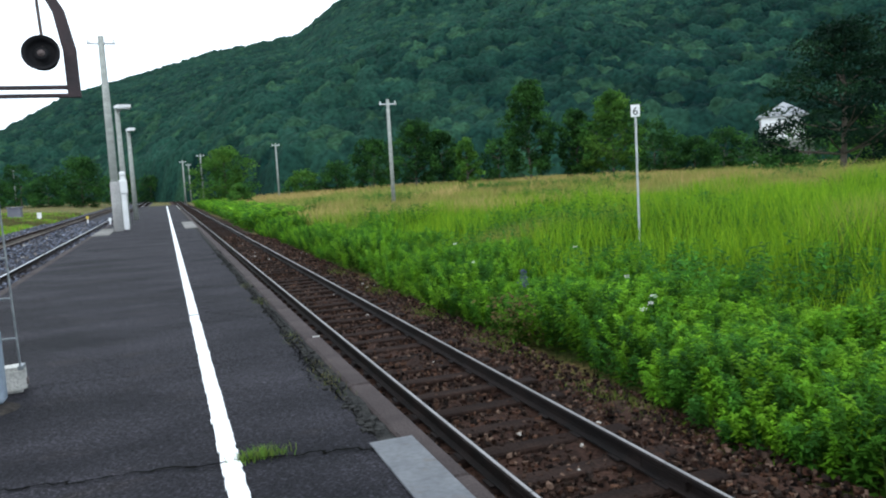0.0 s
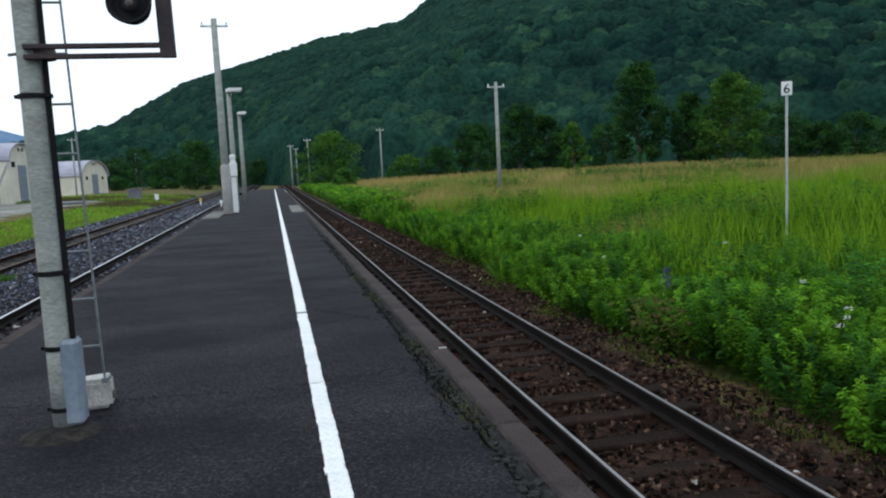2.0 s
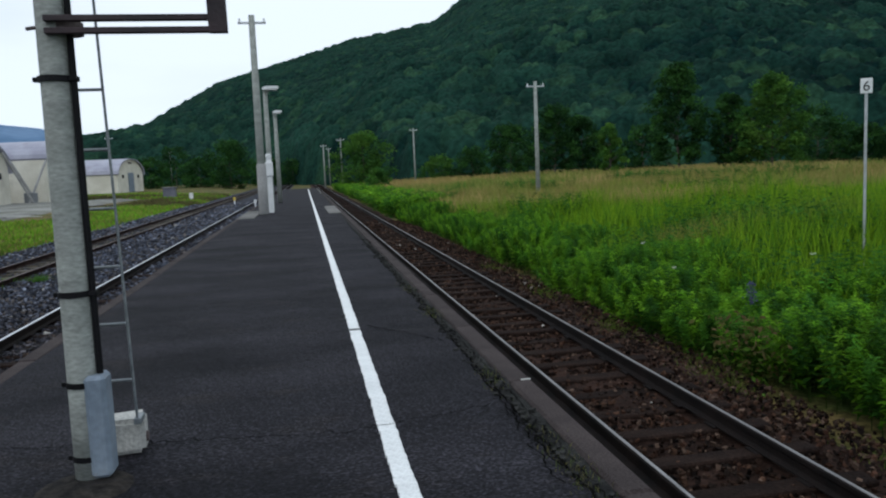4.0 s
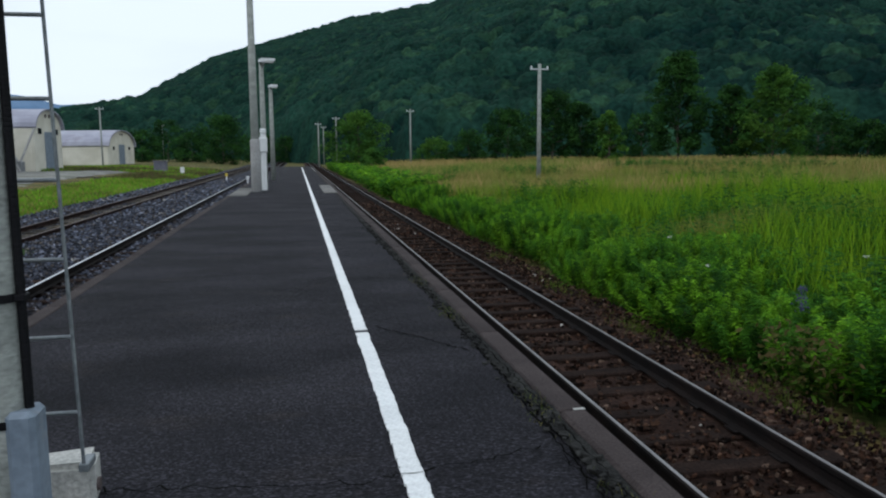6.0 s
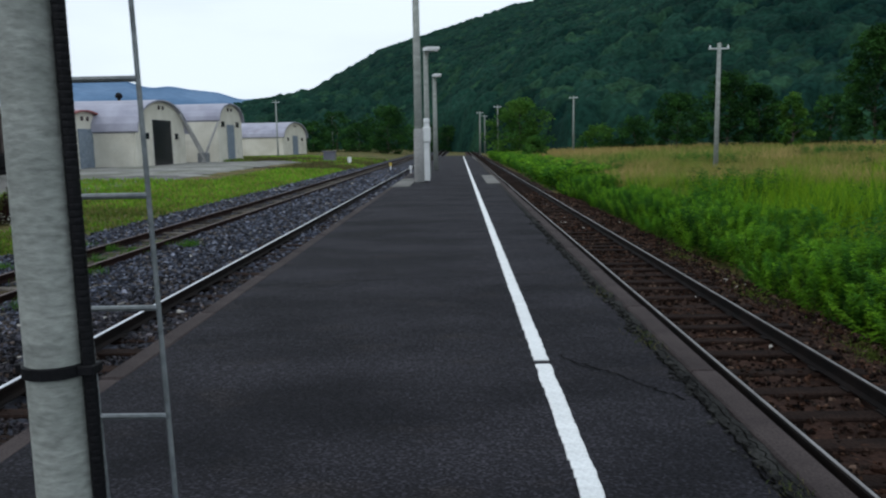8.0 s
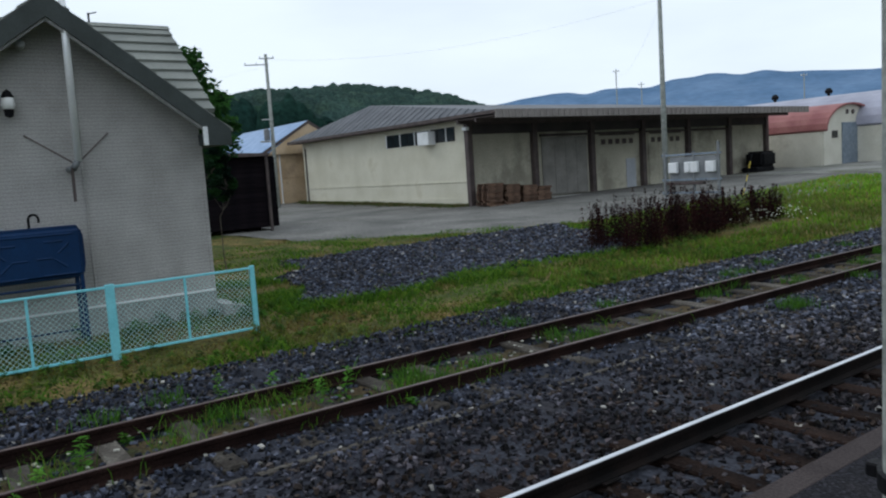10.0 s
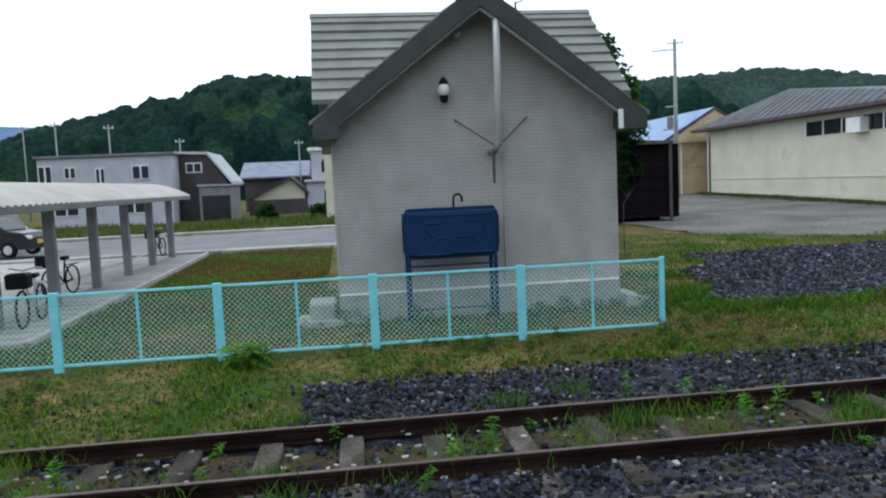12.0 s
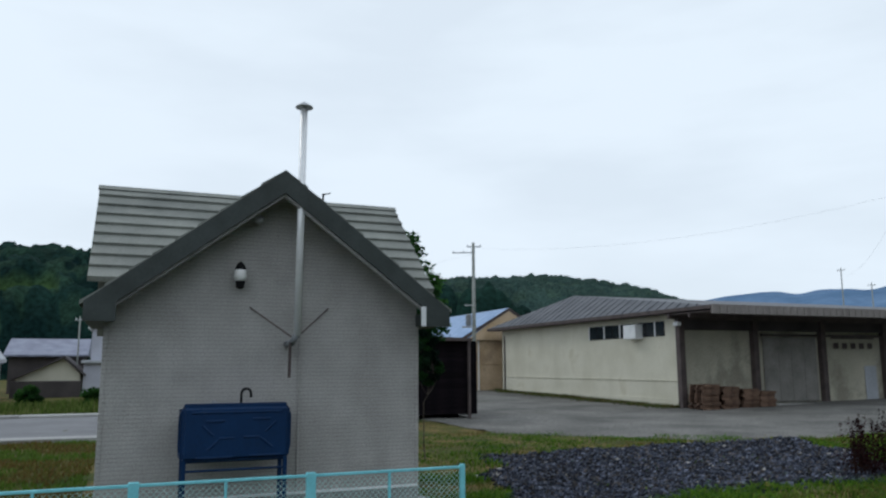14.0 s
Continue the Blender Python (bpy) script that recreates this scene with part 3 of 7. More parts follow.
tagged(part("asphalt_crumbs", crumbs, "asphalt_edge", plat), kind="stuff")
# the painted line, laid in short uneven dabs
line = thing("platform_line", "white painted safety line with rough edges", "line", kind="structure")
dabs = []
for k in range(5):
    a, b, c, d = (random.uniform(-0.006, 0.006) for _ in range(4))
    s = Shape().add([(-0.05 + a, 0, 0.006), (0.05 + b, 0, 0.006), (0.053 + c, 0.05, 0.012), (0.05 + d, 0.098, 0.006), (-0.05 + b, 0.098, 0.006), (-0.053 + d, 0.05, 0.012),
                     (-0.05 + a, 0, -0.02), (0.05 + b, 0, -0.02), (0.05 + d, 0.098, -0.02), (-0.05 + b, 0.098, -0.02)],
                    [(0, 1, 2, 5), (5, 2, 3, 4), (6, 7, 1, 0), (9, 4, 3, 8), (6, 0, 5, 4, 9), (7, 8, 3, 2, 1)])
    dabs.append(s.mesh("paint_dab", M["paint"]))
for j in range(270):
    y = 1.5 + j * 0.1
    if 8.97 < y < 9.07:
        continue
    o = part("paint_dab", dabs[random.randrange(5)], None, line)
    o.matrix_basis = pose(0.966 + random.uniform(-0.004, 0.004), y, 0, 0, 0, random.uniform(-1.5, 1.5))
part("paint_strip", Shape().box(0.914, 1.018, 28.5, 86, -0.02, 0.01).box(0.914, 1.018, -13, 1.5, -0.02, 0.01), "paint", line)


# ---- tracks ----
RAIL = [(-0.063, -0.14), (0.063, -0.14), (0.063, -0.128), (0.012, -0.112), (0.009, -0.045), (0.032, -0.034), (0.032, -0.006), (0.024, 0), (-0.024, 0), (-0.032, -0.006), (-0.032, -0.034), (-0.009, -0.045), (-0.012, -0.112), (-0.063, -0.128)]


def track(label, xc, z, head, side, timber, far, gap, z_timber, bury, head_w=0.025):
    tr = thing("railway_track", label, "track", xc, 0, z, kind="structure")
    for sx in (-0.566, 0.566):
        for y0, y1 in ((-20, 3.99), (4.0, 28.99), (29, far)):
            rl = part("rail", Shape().prism([(sx + u, w) for u, w in RAIL], "y", y0, y1), side, tr)
            part("rail_head", Shape().prism([(sx - head_w, -0.003), (sx + head_w, -0.003), (sx + head_w - 0.002, 0.0035), (sx - head_w + 0.002, 0.0035)], "y", y0, y1), head, rl)
        for y in (4, 29):
            for q in (-1, 1):
                part("fishplate", Shape().box(sx + q * 0.012, sx + q * 0.035, y - 0.28, y + 0.28, -0.11, -0.045, 0.006), side, tr)
    ms = []
    for k in range(4):
        s = Shape().box(-1.05, 1.05, -0.105, 0.105, -0.14, 0, 0.014)
        s.v = [(x, y, zz + random.uniform(-0.006, 0.006)) for x, y, zz in s.v]
        ms.append(s.mesh("sleeper", M[timber]))
    pm = Shape().box(-0.1, 0.1, -0.085, 0.085, 0, 0.014, 0.003).mesh("tie_plate", M[side])
    y = -12.0
    while y < 62:
        o = part("sleeper", ms[random.randrange(4)], None, tr)
        o.matrix_basis = pose(random.uniform(-0.03, 0.03), y, z_timber + random.uniform(-bury, 0.01), random.uniform(-1, 1), 0, random.uniform(-1.2, 1.2))
        if y < 24:
            for sx in (-0.566, 0.566):
                q = part("tie_plate", pm, None, tr)
                q.matrix_basis = pose(sx, y, -0.148)
        y += gap + random.uniform(-0.03, 0.03)
    s = Shape()
    while y < 200:
        s.box(-1.05, 1.05, y - 0.1, y + 0.1, z_timber - 0.12, z_timber)
        y += gap
    o = part("far_sleepers", s, timber, tr)
    tagged(o, kind="stuff")
    return tr


track("running track with bright worn rails on dark timber sleepers", XR, ZR, "rail_worn", "rail", "sleeper", 420, 0.64, -0.145, 0.025, 0.015)
track("loop track with one polished rail beside the platform", XL, ZL, "rail_top", "rail", "sleeper", 420, 0.66, -0.145, 0.03)
track("rusty disused siding overgrown with weeds", XS, ZS, "rust_top", "rust", "sleeper_old", 130, 0.72, -0.128, 0.03)
bed("siding_litter", XS - 0.62, XS + 0.55, -18, 40, -0.822, "litter", "earth and leaf litter between the siding rails", dx=0.1, wob=0.12, category="soil", rough_z=0.03, drop=0.05)
cover = Shape()
for y0, y1 in ((-6, 9.5), (9.8, 17), (17.4, 30)):
    cover.box(-5.93, -5.86, y0, y1, -0.9, -0.80, 0.012)
single("cable_trough_edge", cover, "sleeper_old", "half-buried concrete cable trough edge in ballast", "cable trough", kind="structure")


def stones(name, x0, x1, y0, y1, n, zf, cols, label, size=(0.022, 0.05), near=None, mat="stone"):
    y = y0 + (y1 - y0) * rng.random(n) ** 1.6
    x = x0 + (x1 - x0) * rng.random(n)
    if near is not None:
        keep = near(x, y)
        x, y = x[keep], y[keep]
    n = len(x)
    base = np.array([[-1, -1, -1], [1, -1, -1], [1, 1, -1], [-1, 1, -1], [-1, -1, 1], [1, -1, 1], [1, 1, 1], [-1, 1, 1]]) * 0.62
    v = base[None] + rng.uniform(-0.38, 0.38, (n, 8, 3))
    s = rng.uniform(size[0], size[1], (n, 1, 1)) * rng.uniform(0.55, 1.5, (n, 1, 3)) * (1 + np.clip(y - 14, 0, 30) * 0.03)[:, None, None]
    v = v * s
    a = rng.uniform(0, 6.28, n)
    b = rng.uniform(-0.7, 0.7, n)
    c, d = np.cos(a)[:, None], np.sin(a)[:, None]
    cb, sb = np.cos(b)[:, None], np.sin(b)[:, None]
    X, Y, Z = v[..., 0], v[..., 1], v[..., 2]
    X, Z = X * cb - Z * sb, X * sb + Z * cb
    v = np.stack([X * c - Y * d, X * d + Y * c, Z], -1)
    v += np.stack([x, y, zf(x, y) + rng.uniform(-0.012, 0.022, n)], -1)[:, None]
    q = np.array([[4, 5, 6, 7], [0, 1, 5, 4], [1, 2, 6, 5], [2, 3, 7, 6], [3, 0, 4, 7]])
    f = (q[None] + (np.arange(n) * 8)[:, None, None]).reshape(-1, 4)
    cc = np.array(cols)[rng.integers(0, len(cols), n)] * rng.uniform(0.12, 1.0, (n, 1)) ** 1.3 * 2.3
    worn = np.clip((x + 6.3) / 0.8, 0, 1) * (x < 0) * np.clip((16 - y) / 6, 0, 1)
    cc *= 1 + worn[:, None] * np.array([0.1, -0.05, -0.14])
    near_loop = np.clip((x + 5.6) / 0.8, 0, 1) * (x < 0)
    cc *= 1 - near_loop[:, None] * np.array([0.38, 0.45, 0.5]) * np.clip((22 - y) / 10, 0, 1)[:, None]
    light = rng.random(n) < np.where(x > 0, 0.002, 0.006)
    cc[light] = np.array([0.38, 0.36, 0.33])
    cloud_mesh(name, v.reshape(-1, 3), f, np.repeat(cc, 8, 0), mat, label, "stones")


BROWN = [(0.03, 0.0145, 0.0095), (0.02, 0.0115, 0.0085), (0.043, 0.023, 0.015), (0.013, 0.009, 0.0075), (0.06, 0.039, 0.029)]
GREY = [(0.024, 0.028, 0.041), (0.04, 0.046, 0.066), (0.013, 0.015, 0.023), (0.064, 0.071, 0.095), (0.04, 0.035, 0.034)]
stones("ballast_stones", 2.12, 5.45, 1, 40, 38000, lambda x, y: -0.913 - 0.07 * np.clip((x - 4.5) / 0.7, 0, 1), BROWN, "loose rust-brown ballast stones", (0.012, 0.029), near=lambda x, y: (np.abs(np.abs(x - XR) - 0.566) > 0.1) & (rng.random(len(x)) > 0.25 * (np.abs(x - XR) < 0.5)), mat="stone_dull")
stones("ballast_stones", 2.12, 5.3, 1.1, -10, 4500, lambda x, y: -0.913 - 0.07 * np.clip((x - 4.5) / 0.7, 0, 1), BROWN, "loose rust-brown ballast stones behind", near=lambda x, y: np.abs(np.abs(x - XR) - 0.566) > 0.1, mat="stone_dull")
stones("ballast_stones", -7.8, -2.1, 0.1, -10, 9000, lambda x, y: loop_z(x), GREY, "loose blue-grey ballast stones behind", near=lambda x, y: (np.abs(np.abs(x - XL) - 0.566) > 0.1) & ~((np.abs(x - XS) < 0.75) & (rng.random(len(x)) > 0.25)))
stones("ballast_stones", -9.7, -2.1, 0, 42, 105000, lambda x, y: loop_z(x), GREY, "loose blue-grey ballast stones", (0.013, 0.031), near=lambda x, y: (np.abs(np.abs(x - XL) - 0.566) > 0.1) & (np.abs(np.abs(x - XS) - 0.566) > 0.08) & ~((x < -7.85) & (y < 3.9) & (rng.random(len(x)) > 0.012)) & ~((np.abs(x - XS) < 0.5) & (rng.random(len(x)) > 0.3)))
# Far stones are lightened: the grazing sky sheen is in their colour.
stones("ballast_stones", -9.6, -2.1, 13, 75, 36000, lambda x, y: loop_z(x), [(r * 1.8, g * 1.75, b * 1.65) for r, g, b in GREY], "ballast stones farther along the loop, lightened for sky sheen", (0.022, 0.042), near=lambda x, y: (np.abs(np.abs(x - XL) - 0.566) > 0.1) & (np.abs(x - XS) > 0.66))
# Patch stones also get some sky sheen through a lighter colour.
stones("ballast_stones", -22.0, -12.6, 10, 26, 46000, lambda x, y: ground_z(x, y) + 0.02, [(r * 1.25, g * 1.25, b * 1.25) for r, g, b in GREY], "spread blue-grey ballast stones", (0.022, 0.048), near=lambda x, y: rng.random(len(x)) < 0.12 + np.clip(in_patch(x, y) * 1.6, -0.12, 0.9))


n = 170
cx, cy = XS + rng.uniform(-0.7, 0.7, n), -2 + 14 * rng.random(n)
a = rng.uniform(0, 6.28, n)
q = np.array([[-1, -0.6], [1, -0.5], [0.9, 0.6], [-0.8, 0.5]])
ln = rng.uniform(0.012, 0.032, n)
V = np.stack([np.stack([cx + ln * (u * np.cos(a) - w * np.sin(a)), cy + ln * (u * np.sin(a) + w * np.cos(a)), np.full(n, -0.772) + k * 0.012], -1) for k in (0, 1) for u, w in q], 1)
F = (np.array([[3, 2, 1, 0], [4, 5, 6, 7], [0, 1, 5, 4], [1, 2, 6, 5], [2, 3, 7, 6], [3, 0, 4, 7]])[None] + (np.arange(n) * 8)[:, None, None]).reshape(-1, 4)
cloud_mesh("pale_chips", V.reshape(-1, 3), F, np.repeat(np.array([(0.5, 0.48, 0.42)]) * rng.uniform(0.35, 1.0, (n, 1)), 8, 0), "stone", "pale stone chips and litter on the siding", "stones")


# ---- hills ----
def hill(name, az0, az1, daz, r_list, crest, r_crest, r_base, base_h, crown, label, cols, seed, falloff=1.25, clearing=None):
    """A wooded hill: crest(az) gives the elevation of its skyline in degrees as seen from the platform."""
    az = np.radians(np.arange(az0, az1, daz))
    A, Rr = np.meshgrid(az, r_list)
    X, Y = -np.sin(A) * Rr, np.cos(A) * Rr
    el = np.interp(np.degrees(A), *zip(*sorted(crest)))
    top_h = np.tan(np.radians(el)) * r_crest + 1.5 - crown * 0.95
    r_base = np.interp(np.degrees(A), *zip(*sorted(r_base)))
    u = np.clip((Rr - r_base) / (r_crest - r_base), 0, 1)
    h = -3.0 + (2.2 + base_h) * np.clip((Rr - r_base) / 12, 0, 1) + (top_h - base_h) * u ** falloff
    h = h - np.clip(Rr - r_crest, 0, 1e9) * 0.4
    h += (vnoise(X, Y, 70, seed) - 0.5) * 30 * u * (1 - u) ** 2 * 4 + (vnoise(X, Y, 160, seed + 1) - 0.5) * 45 * u * (1 - u) ** 2 * 4
    # crowns: a dome round each of the jittered seeds
    best = np.full(X.shape, 1e9)
    tone = np.zeros(X.shape)
    hue = np.zeros(X.shape)
    gi, gj = np.floor(X / crown).astype(np.int64), np.floor(Y / crown).astype(np.int64)
    for di in (-1, 0, 1):
        for dj in (-1, 0, 1):
            a, b = gi + di, gj + dj
            n1 = ((a * 374761393 + b * 668265263 + seed * 13) & 0x7FFFFFFF)
            n1 = ((n1 ^ (n1 >> 13)) * 1274126177) & 0x7FFFFFFF
            r1, r2, r3 = ((n1 >> 3) & 1023) / 1023.0, ((n1 >> 13) & 1023) / 1023.0, ((n1 >> 7) & 255) / 255.0
            d = np.hypot(X - (a + r1) * crown, Y - (b + r2) * crown) / (crown * (0.6 + 0.5 * r3))
            near = d < best
            best = np.where(near, d, best)
            tone = np.where(near, r3 * 0.6 + r1 * 0.4, tone)
            hue = np.where(near, r2, hue)
    dome = np.sqrt(np.clip(1 - best ** 2, 0, 1))
    veg = np.clip((Rr - r_base) / 8, 0, 1)
    field = np.zeros(X.shape)
    if clearing:
        wav = (vnoise(X, Y, 14, seed + 9) - 0.5) * 1.2
        field = np.clip(np.minimum(np.minimum(np.degrees(A) - clearing[0], clearing[1] - np.degrees(A)) + wav, np.minimum(u - clearing[2], clearing[3] - u) * 18 + wav) * 3, 0, 1)
        veg = veg * (1 - field)
    h += dome * crown * (0.55 + 0.6 * tone) * veg + (vnoise(X, Y, crown * 0.22, seed + 4) - 0.5) * crown * 0.34 * veg
    c0, c1, c2 = (np.array(c) for c in cols)
    t = np.clip(tone * 1.25 - 0.1 + (vnoise(X, Y, 55, seed + 7) - 0.5) * 0.6, 0, 1)[..., None]
    col = c0 * (1 - t) + c1 * t
    g = np.clip((hue[..., None] - 0.8) * 5, 0, 1)
    col = col * (1 - g) + c2 * g
    col = col * (1 - field[..., None]) + np.array((0.045, 0.085, 0.03)) * field[..., None]
    v = np.stack([X, Y, h], -1).reshape(-1, 3)
    nx, ny = X.shape[1], X.shape[0]
    i = np.arange((ny - 1) * nx).reshape(ny - 1, nx)[:, :-1].ravel()
    return cloud_mesh(name, v, np.stack([i, i + nx, i + nx + 1, i + 1], 1), col.reshape(-1, 3), "forest", label, "wooded hill", "stuff")


def radii(a, b, s0, s1):
    r = [a]
    while r[-1] < b:
        r.append(r[-1] + s0 + (s1 - s0) * (r[-1] - a) / (b - a))
    return np.array(r)


FOREST = ((0.0022, 0.0125, 0.0115), (0.0115, 0.038, 0.0265), (0.022, 0.058, 0.031))
NEAR_WOOD = ((0.004, 0.0145, 0.0145), (0.012, 0.033, 0.026), (0.022, 0.049, 0.032))
# Paler and bluer than the near wood: haze mixed into the tones.
HAZED_WOOD = ((0.024, 0.047, 0.043), (0.033, 0.06, 0.05), (0.04, 0.07, 0.053))
hill("wooded_mountain", -100, 30, 0.125, radii(128, 800, 1.2, 3.2),
     [(30, 0.4), (24, 0.6), (18, 1.0), (15, 1.8), (13.6, 2.5), (11.7, 3.4), (9.8, 4.5), (7.0, 6.0), (5.5, 6.9), (1, 8.2), (-4, 9.7), (-10.2, 10.8), (-13.2, 13.0), (-20, 16.5), (-30, 19.5), (-45, 20), (-70, 16), (-100, 8)],
     760, [(-100, 132), (-8, 132), (0, 200), (6, 270), (30, 330)], 5, 4.1, "steep mountain covered with dense green broadleaf forest", FOREST, 3)
hill("wooded_hill", 84, 130, 0.16, radii(180, 420, 1.8, 3),
     [(84, 7.7), (91.5, 8.2), (95.1, 8.3), (96.7, 8.45), (98.6, 7.9), (100.2, 7.0), (102, 6.9), (103.2, 6.4), (105.7, 5.85), (108.3, 5.1), (112, 3.9), (120, 3), (130, 2)], 330, [(0, 185), (180, 185)], 4, 6, "low wooded hill with a clearing behind the village houses", NEAR_WOOD, 5, 1.0, (93.4, 97.4, 0.125, 0.225))
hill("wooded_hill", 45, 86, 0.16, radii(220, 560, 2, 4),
     [(42, 2.2), (45, 2.9), (47.5, 3.7), (49.75, 4.75), (52.2, 5.55), (54.5, 6.1), (57.3, 6.6), (60, 6.85), (63, 6.7), (66, 6.6), (68.5, 6.55), (75, 6.6), (86, 6.7)], 460, [(0, 225), (180, 225)], 3, 5, "broad low wooded hill behind the storehouse", HAZED_WOOD, 9, 1.1)
hill("tree_belt", 56, 86, 0.16, radii(150, 205, 1.8, 2.5),
     [(56, 1.5), (60, 3.0), (63, 4.2), (66, 5.0), (70, 5.4), (76, 5.6), (86, 5.6)], 190, [(0, 155), (180, 155)], 3, 7, "dark belt of trees at the foot of the hill", NEAR_WOOD, 12, 0.8)


def far_range(name, pts, r, seed):
    az = np.arange(pts[0][0], pts[-1][0], 0.2)
    el = np.interp(az, *zip(*pts)) + (vnoise(az, az * 0, 1.5, seed) - 0.5) * 0.25
    v, f = [], []
    for a, e in zip(np.radians(az), np.radians(el)):
        for q, k in ((r, 0), (r * 1.25, 0.6), (r * 1.5, 1), (r * 1.8, 0)):
            v.append((-math.sin(a) * q, math.cos(a) * q, -5 + math.tan(e) * q * k))
    for i in range(len(az) - 1):
        for k in range(3):
            f.append((i * 4 + k, i * 4 + 4 + k, i * 4 + 5 + k, i * 4 + 1 + k))
    single(name, Shape().add(v, f), "far_hill", "distant mountain range under cloud, haze blue in its colour", "mountain", kind="structure", smooth=True)


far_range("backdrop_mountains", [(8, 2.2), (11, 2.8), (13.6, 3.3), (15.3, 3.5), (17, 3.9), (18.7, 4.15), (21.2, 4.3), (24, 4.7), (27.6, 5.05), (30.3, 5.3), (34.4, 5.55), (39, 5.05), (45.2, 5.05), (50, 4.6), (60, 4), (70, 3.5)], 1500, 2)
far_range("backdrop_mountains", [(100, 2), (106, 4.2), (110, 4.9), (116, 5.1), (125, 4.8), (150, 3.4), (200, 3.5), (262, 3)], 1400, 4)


# ---- near pole with ladder and loudspeaker bracket ----
pole = thing("concrete_pole", "grey concrete pole with ladder and cable, standing on asphalt", "pole", -0.625, 5.75, 0)
prof = [(0.08 - 0.0045 * k * 0.4, k * 0.4) for k in range(24)]
part("shaft", Shape().lathe([(0, 0)] + prof + [(0, prof[-1][1])], Matrix(), 20), "pole", pole, smooth=True)
hose = []
for k in range(460):
    hose += [(0.0162, 0.5 + k * 0.018), (0.017, 0.504 + k * 0.018), (0.017, 0.513 + k * 0.018), (0.0162, 0.517 + k * 0.018)]
s = Shape().lathe(hose, pose(0.09, -0.02, 0), 10)
part("cable_hose", s, "black", pole, "black corrugated cable hose")
part("cable_guard", Shape().box(0.02, 0.125, -0.095, 0.06, 0.02, 0.56, 0.02), "guard", pole, "blue-grey steel cable guard")
for z in (0.12, 0.51, 0.98, 2.06, 3.1):
    part("band", Shape().lathe([(0.075, z - 0.016), (0.084, z - 0.014), (0.084, z + 0.014), (0.075, z + 0.016)], Matrix(), 20).box(-0.105, -0.078, -0.015, 0.015, z - 0.012, z + 0.012, 0.003).box(0.07, 0.112, -0.045, 0.01, z - 0.013, z + 0.013, 0.003), "black", pole)
part("footing", Shape().lathe([(0, -0.02), (0.27, -0.02), (0.2, 0.004), (0.1, 0.014), (0, 0.014)], pose(-0.01, -0.12, 0), 14), "dirt", pole)
lad = thing("ladder", "thin galvanised steel ladder fixed beside the concrete pole", "ladder", -0.424, 5.96, 0)
for q in (0.0, -0.2):
    part("rail", Shape().tube((q, 0, 0.22), (q - 0.155, 0.0, 8.6), 0.0075, n=8), "ladder_steel", lad)
rung = Shape().tube((-0.2, 0, 0), (0, 0, 0), 0.0085, n=8).mesh("rung", M["ladder_steel"])
for k in range(26):
    z = 0.455 + k * 0.315
    part("rung", rung, None, lad).matrix_basis = pose(-0.018 * z, 0, z)
part("foot_lug", Shape().box(-0.02, 0.02, -0.012, 0.11, 0.2, 0.235, 0.004), "ladder_steel", lad)
blk = Shape().box(-0.14, 0.11, -0.1, 0.1, 0, 0.205, 0.025, None, 2)
blk.v = [(x + random.uniform(-0.006, 0.006), y + random.uniform(-0.006, 0.006), z + (random.uniform(-0.006, 0.006) if z > 0.05 else 0)) for x, y, z in blk.v]
footing = single("concrete_footing", blk, "concrete", "chipped pale concrete block under the ladder foot", "concrete block")
footing.matrix_basis = pose(-0.53, 6.13, 0, 0, 0, 6)
part("anchor_ring", Shape().tube((0.09, -0.03, 0.08), (0.125, -0.03, 0.08), 0.03, n=10), "brown", footing)
br = thing("speaker_bracket", "dark red steel bracket frame holding a black horn", "bracket", -0.57, 5.66, 0)
lo = Shape().box(-0.06, 0.80, -0.02, 0.02, 2.325, 2.355, 0.004).box(-0.06, 0.80, -0.02, 0.02, 2.265, 2.295, 0.004)
part("lower_bar", lo, "bracket", br)
part("end_plate", Shape().prism([(0.71, 2.265), (0.80, 2.265), (0.795, 2.62), (0.74, 2.9), (0.62, 3.12), (0.55, 3.12), (0.66, 2.88), (0.705, 2.6)], "y", -0.03, 0.03), "bracket", br)
part("upper_bar", Shape().box(-0.06, 0.62, -0.02, 0.02, 3.1, 3.15, 0.004), "bracket", br)
part("hook", Shape().tube((0.575, 0, 2.62), (0.555, 0, 3.12), 0.012), "brown", br)
for z in (2.31, 3.12):
    part("clamp", Shape().lathe([(0.08, z - 0.03), (0.088, z - 0.03), (0.088, z + 0.03), (0.08, z + 0.03)], pose(0, 0.12, 0), 18).tube((-0.17, 0.1, z), (-0.05, 0.03, z), 0.01), "brown", br)
horn = thing("horn_loudspeaker", "black round horn loudspeaker hanging in the bracket", "loudspeaker", 0.0, 5.62, 2.57)
mm = pose(0, 0, 0, 78, 14, -8)
part("bell", Shape().lathe([(0.0, 0.03), (0.03, 0.04), (0.05, 0.03), (0.07, -0.02), (0.1, 0.02), (0.128, 0.06), (0.133, 0.055), (0.12, 0.0), (0.1, -0.06), (0.06, -0.12), (0.0, -0.125)], mm, 24), "black", horn, smooth=True)
part("core", Shape().lathe([(0, 0.05), (0.025, 0.045), (0.03, 0.0)], mm, 14), "brown", horn, smooth=True)


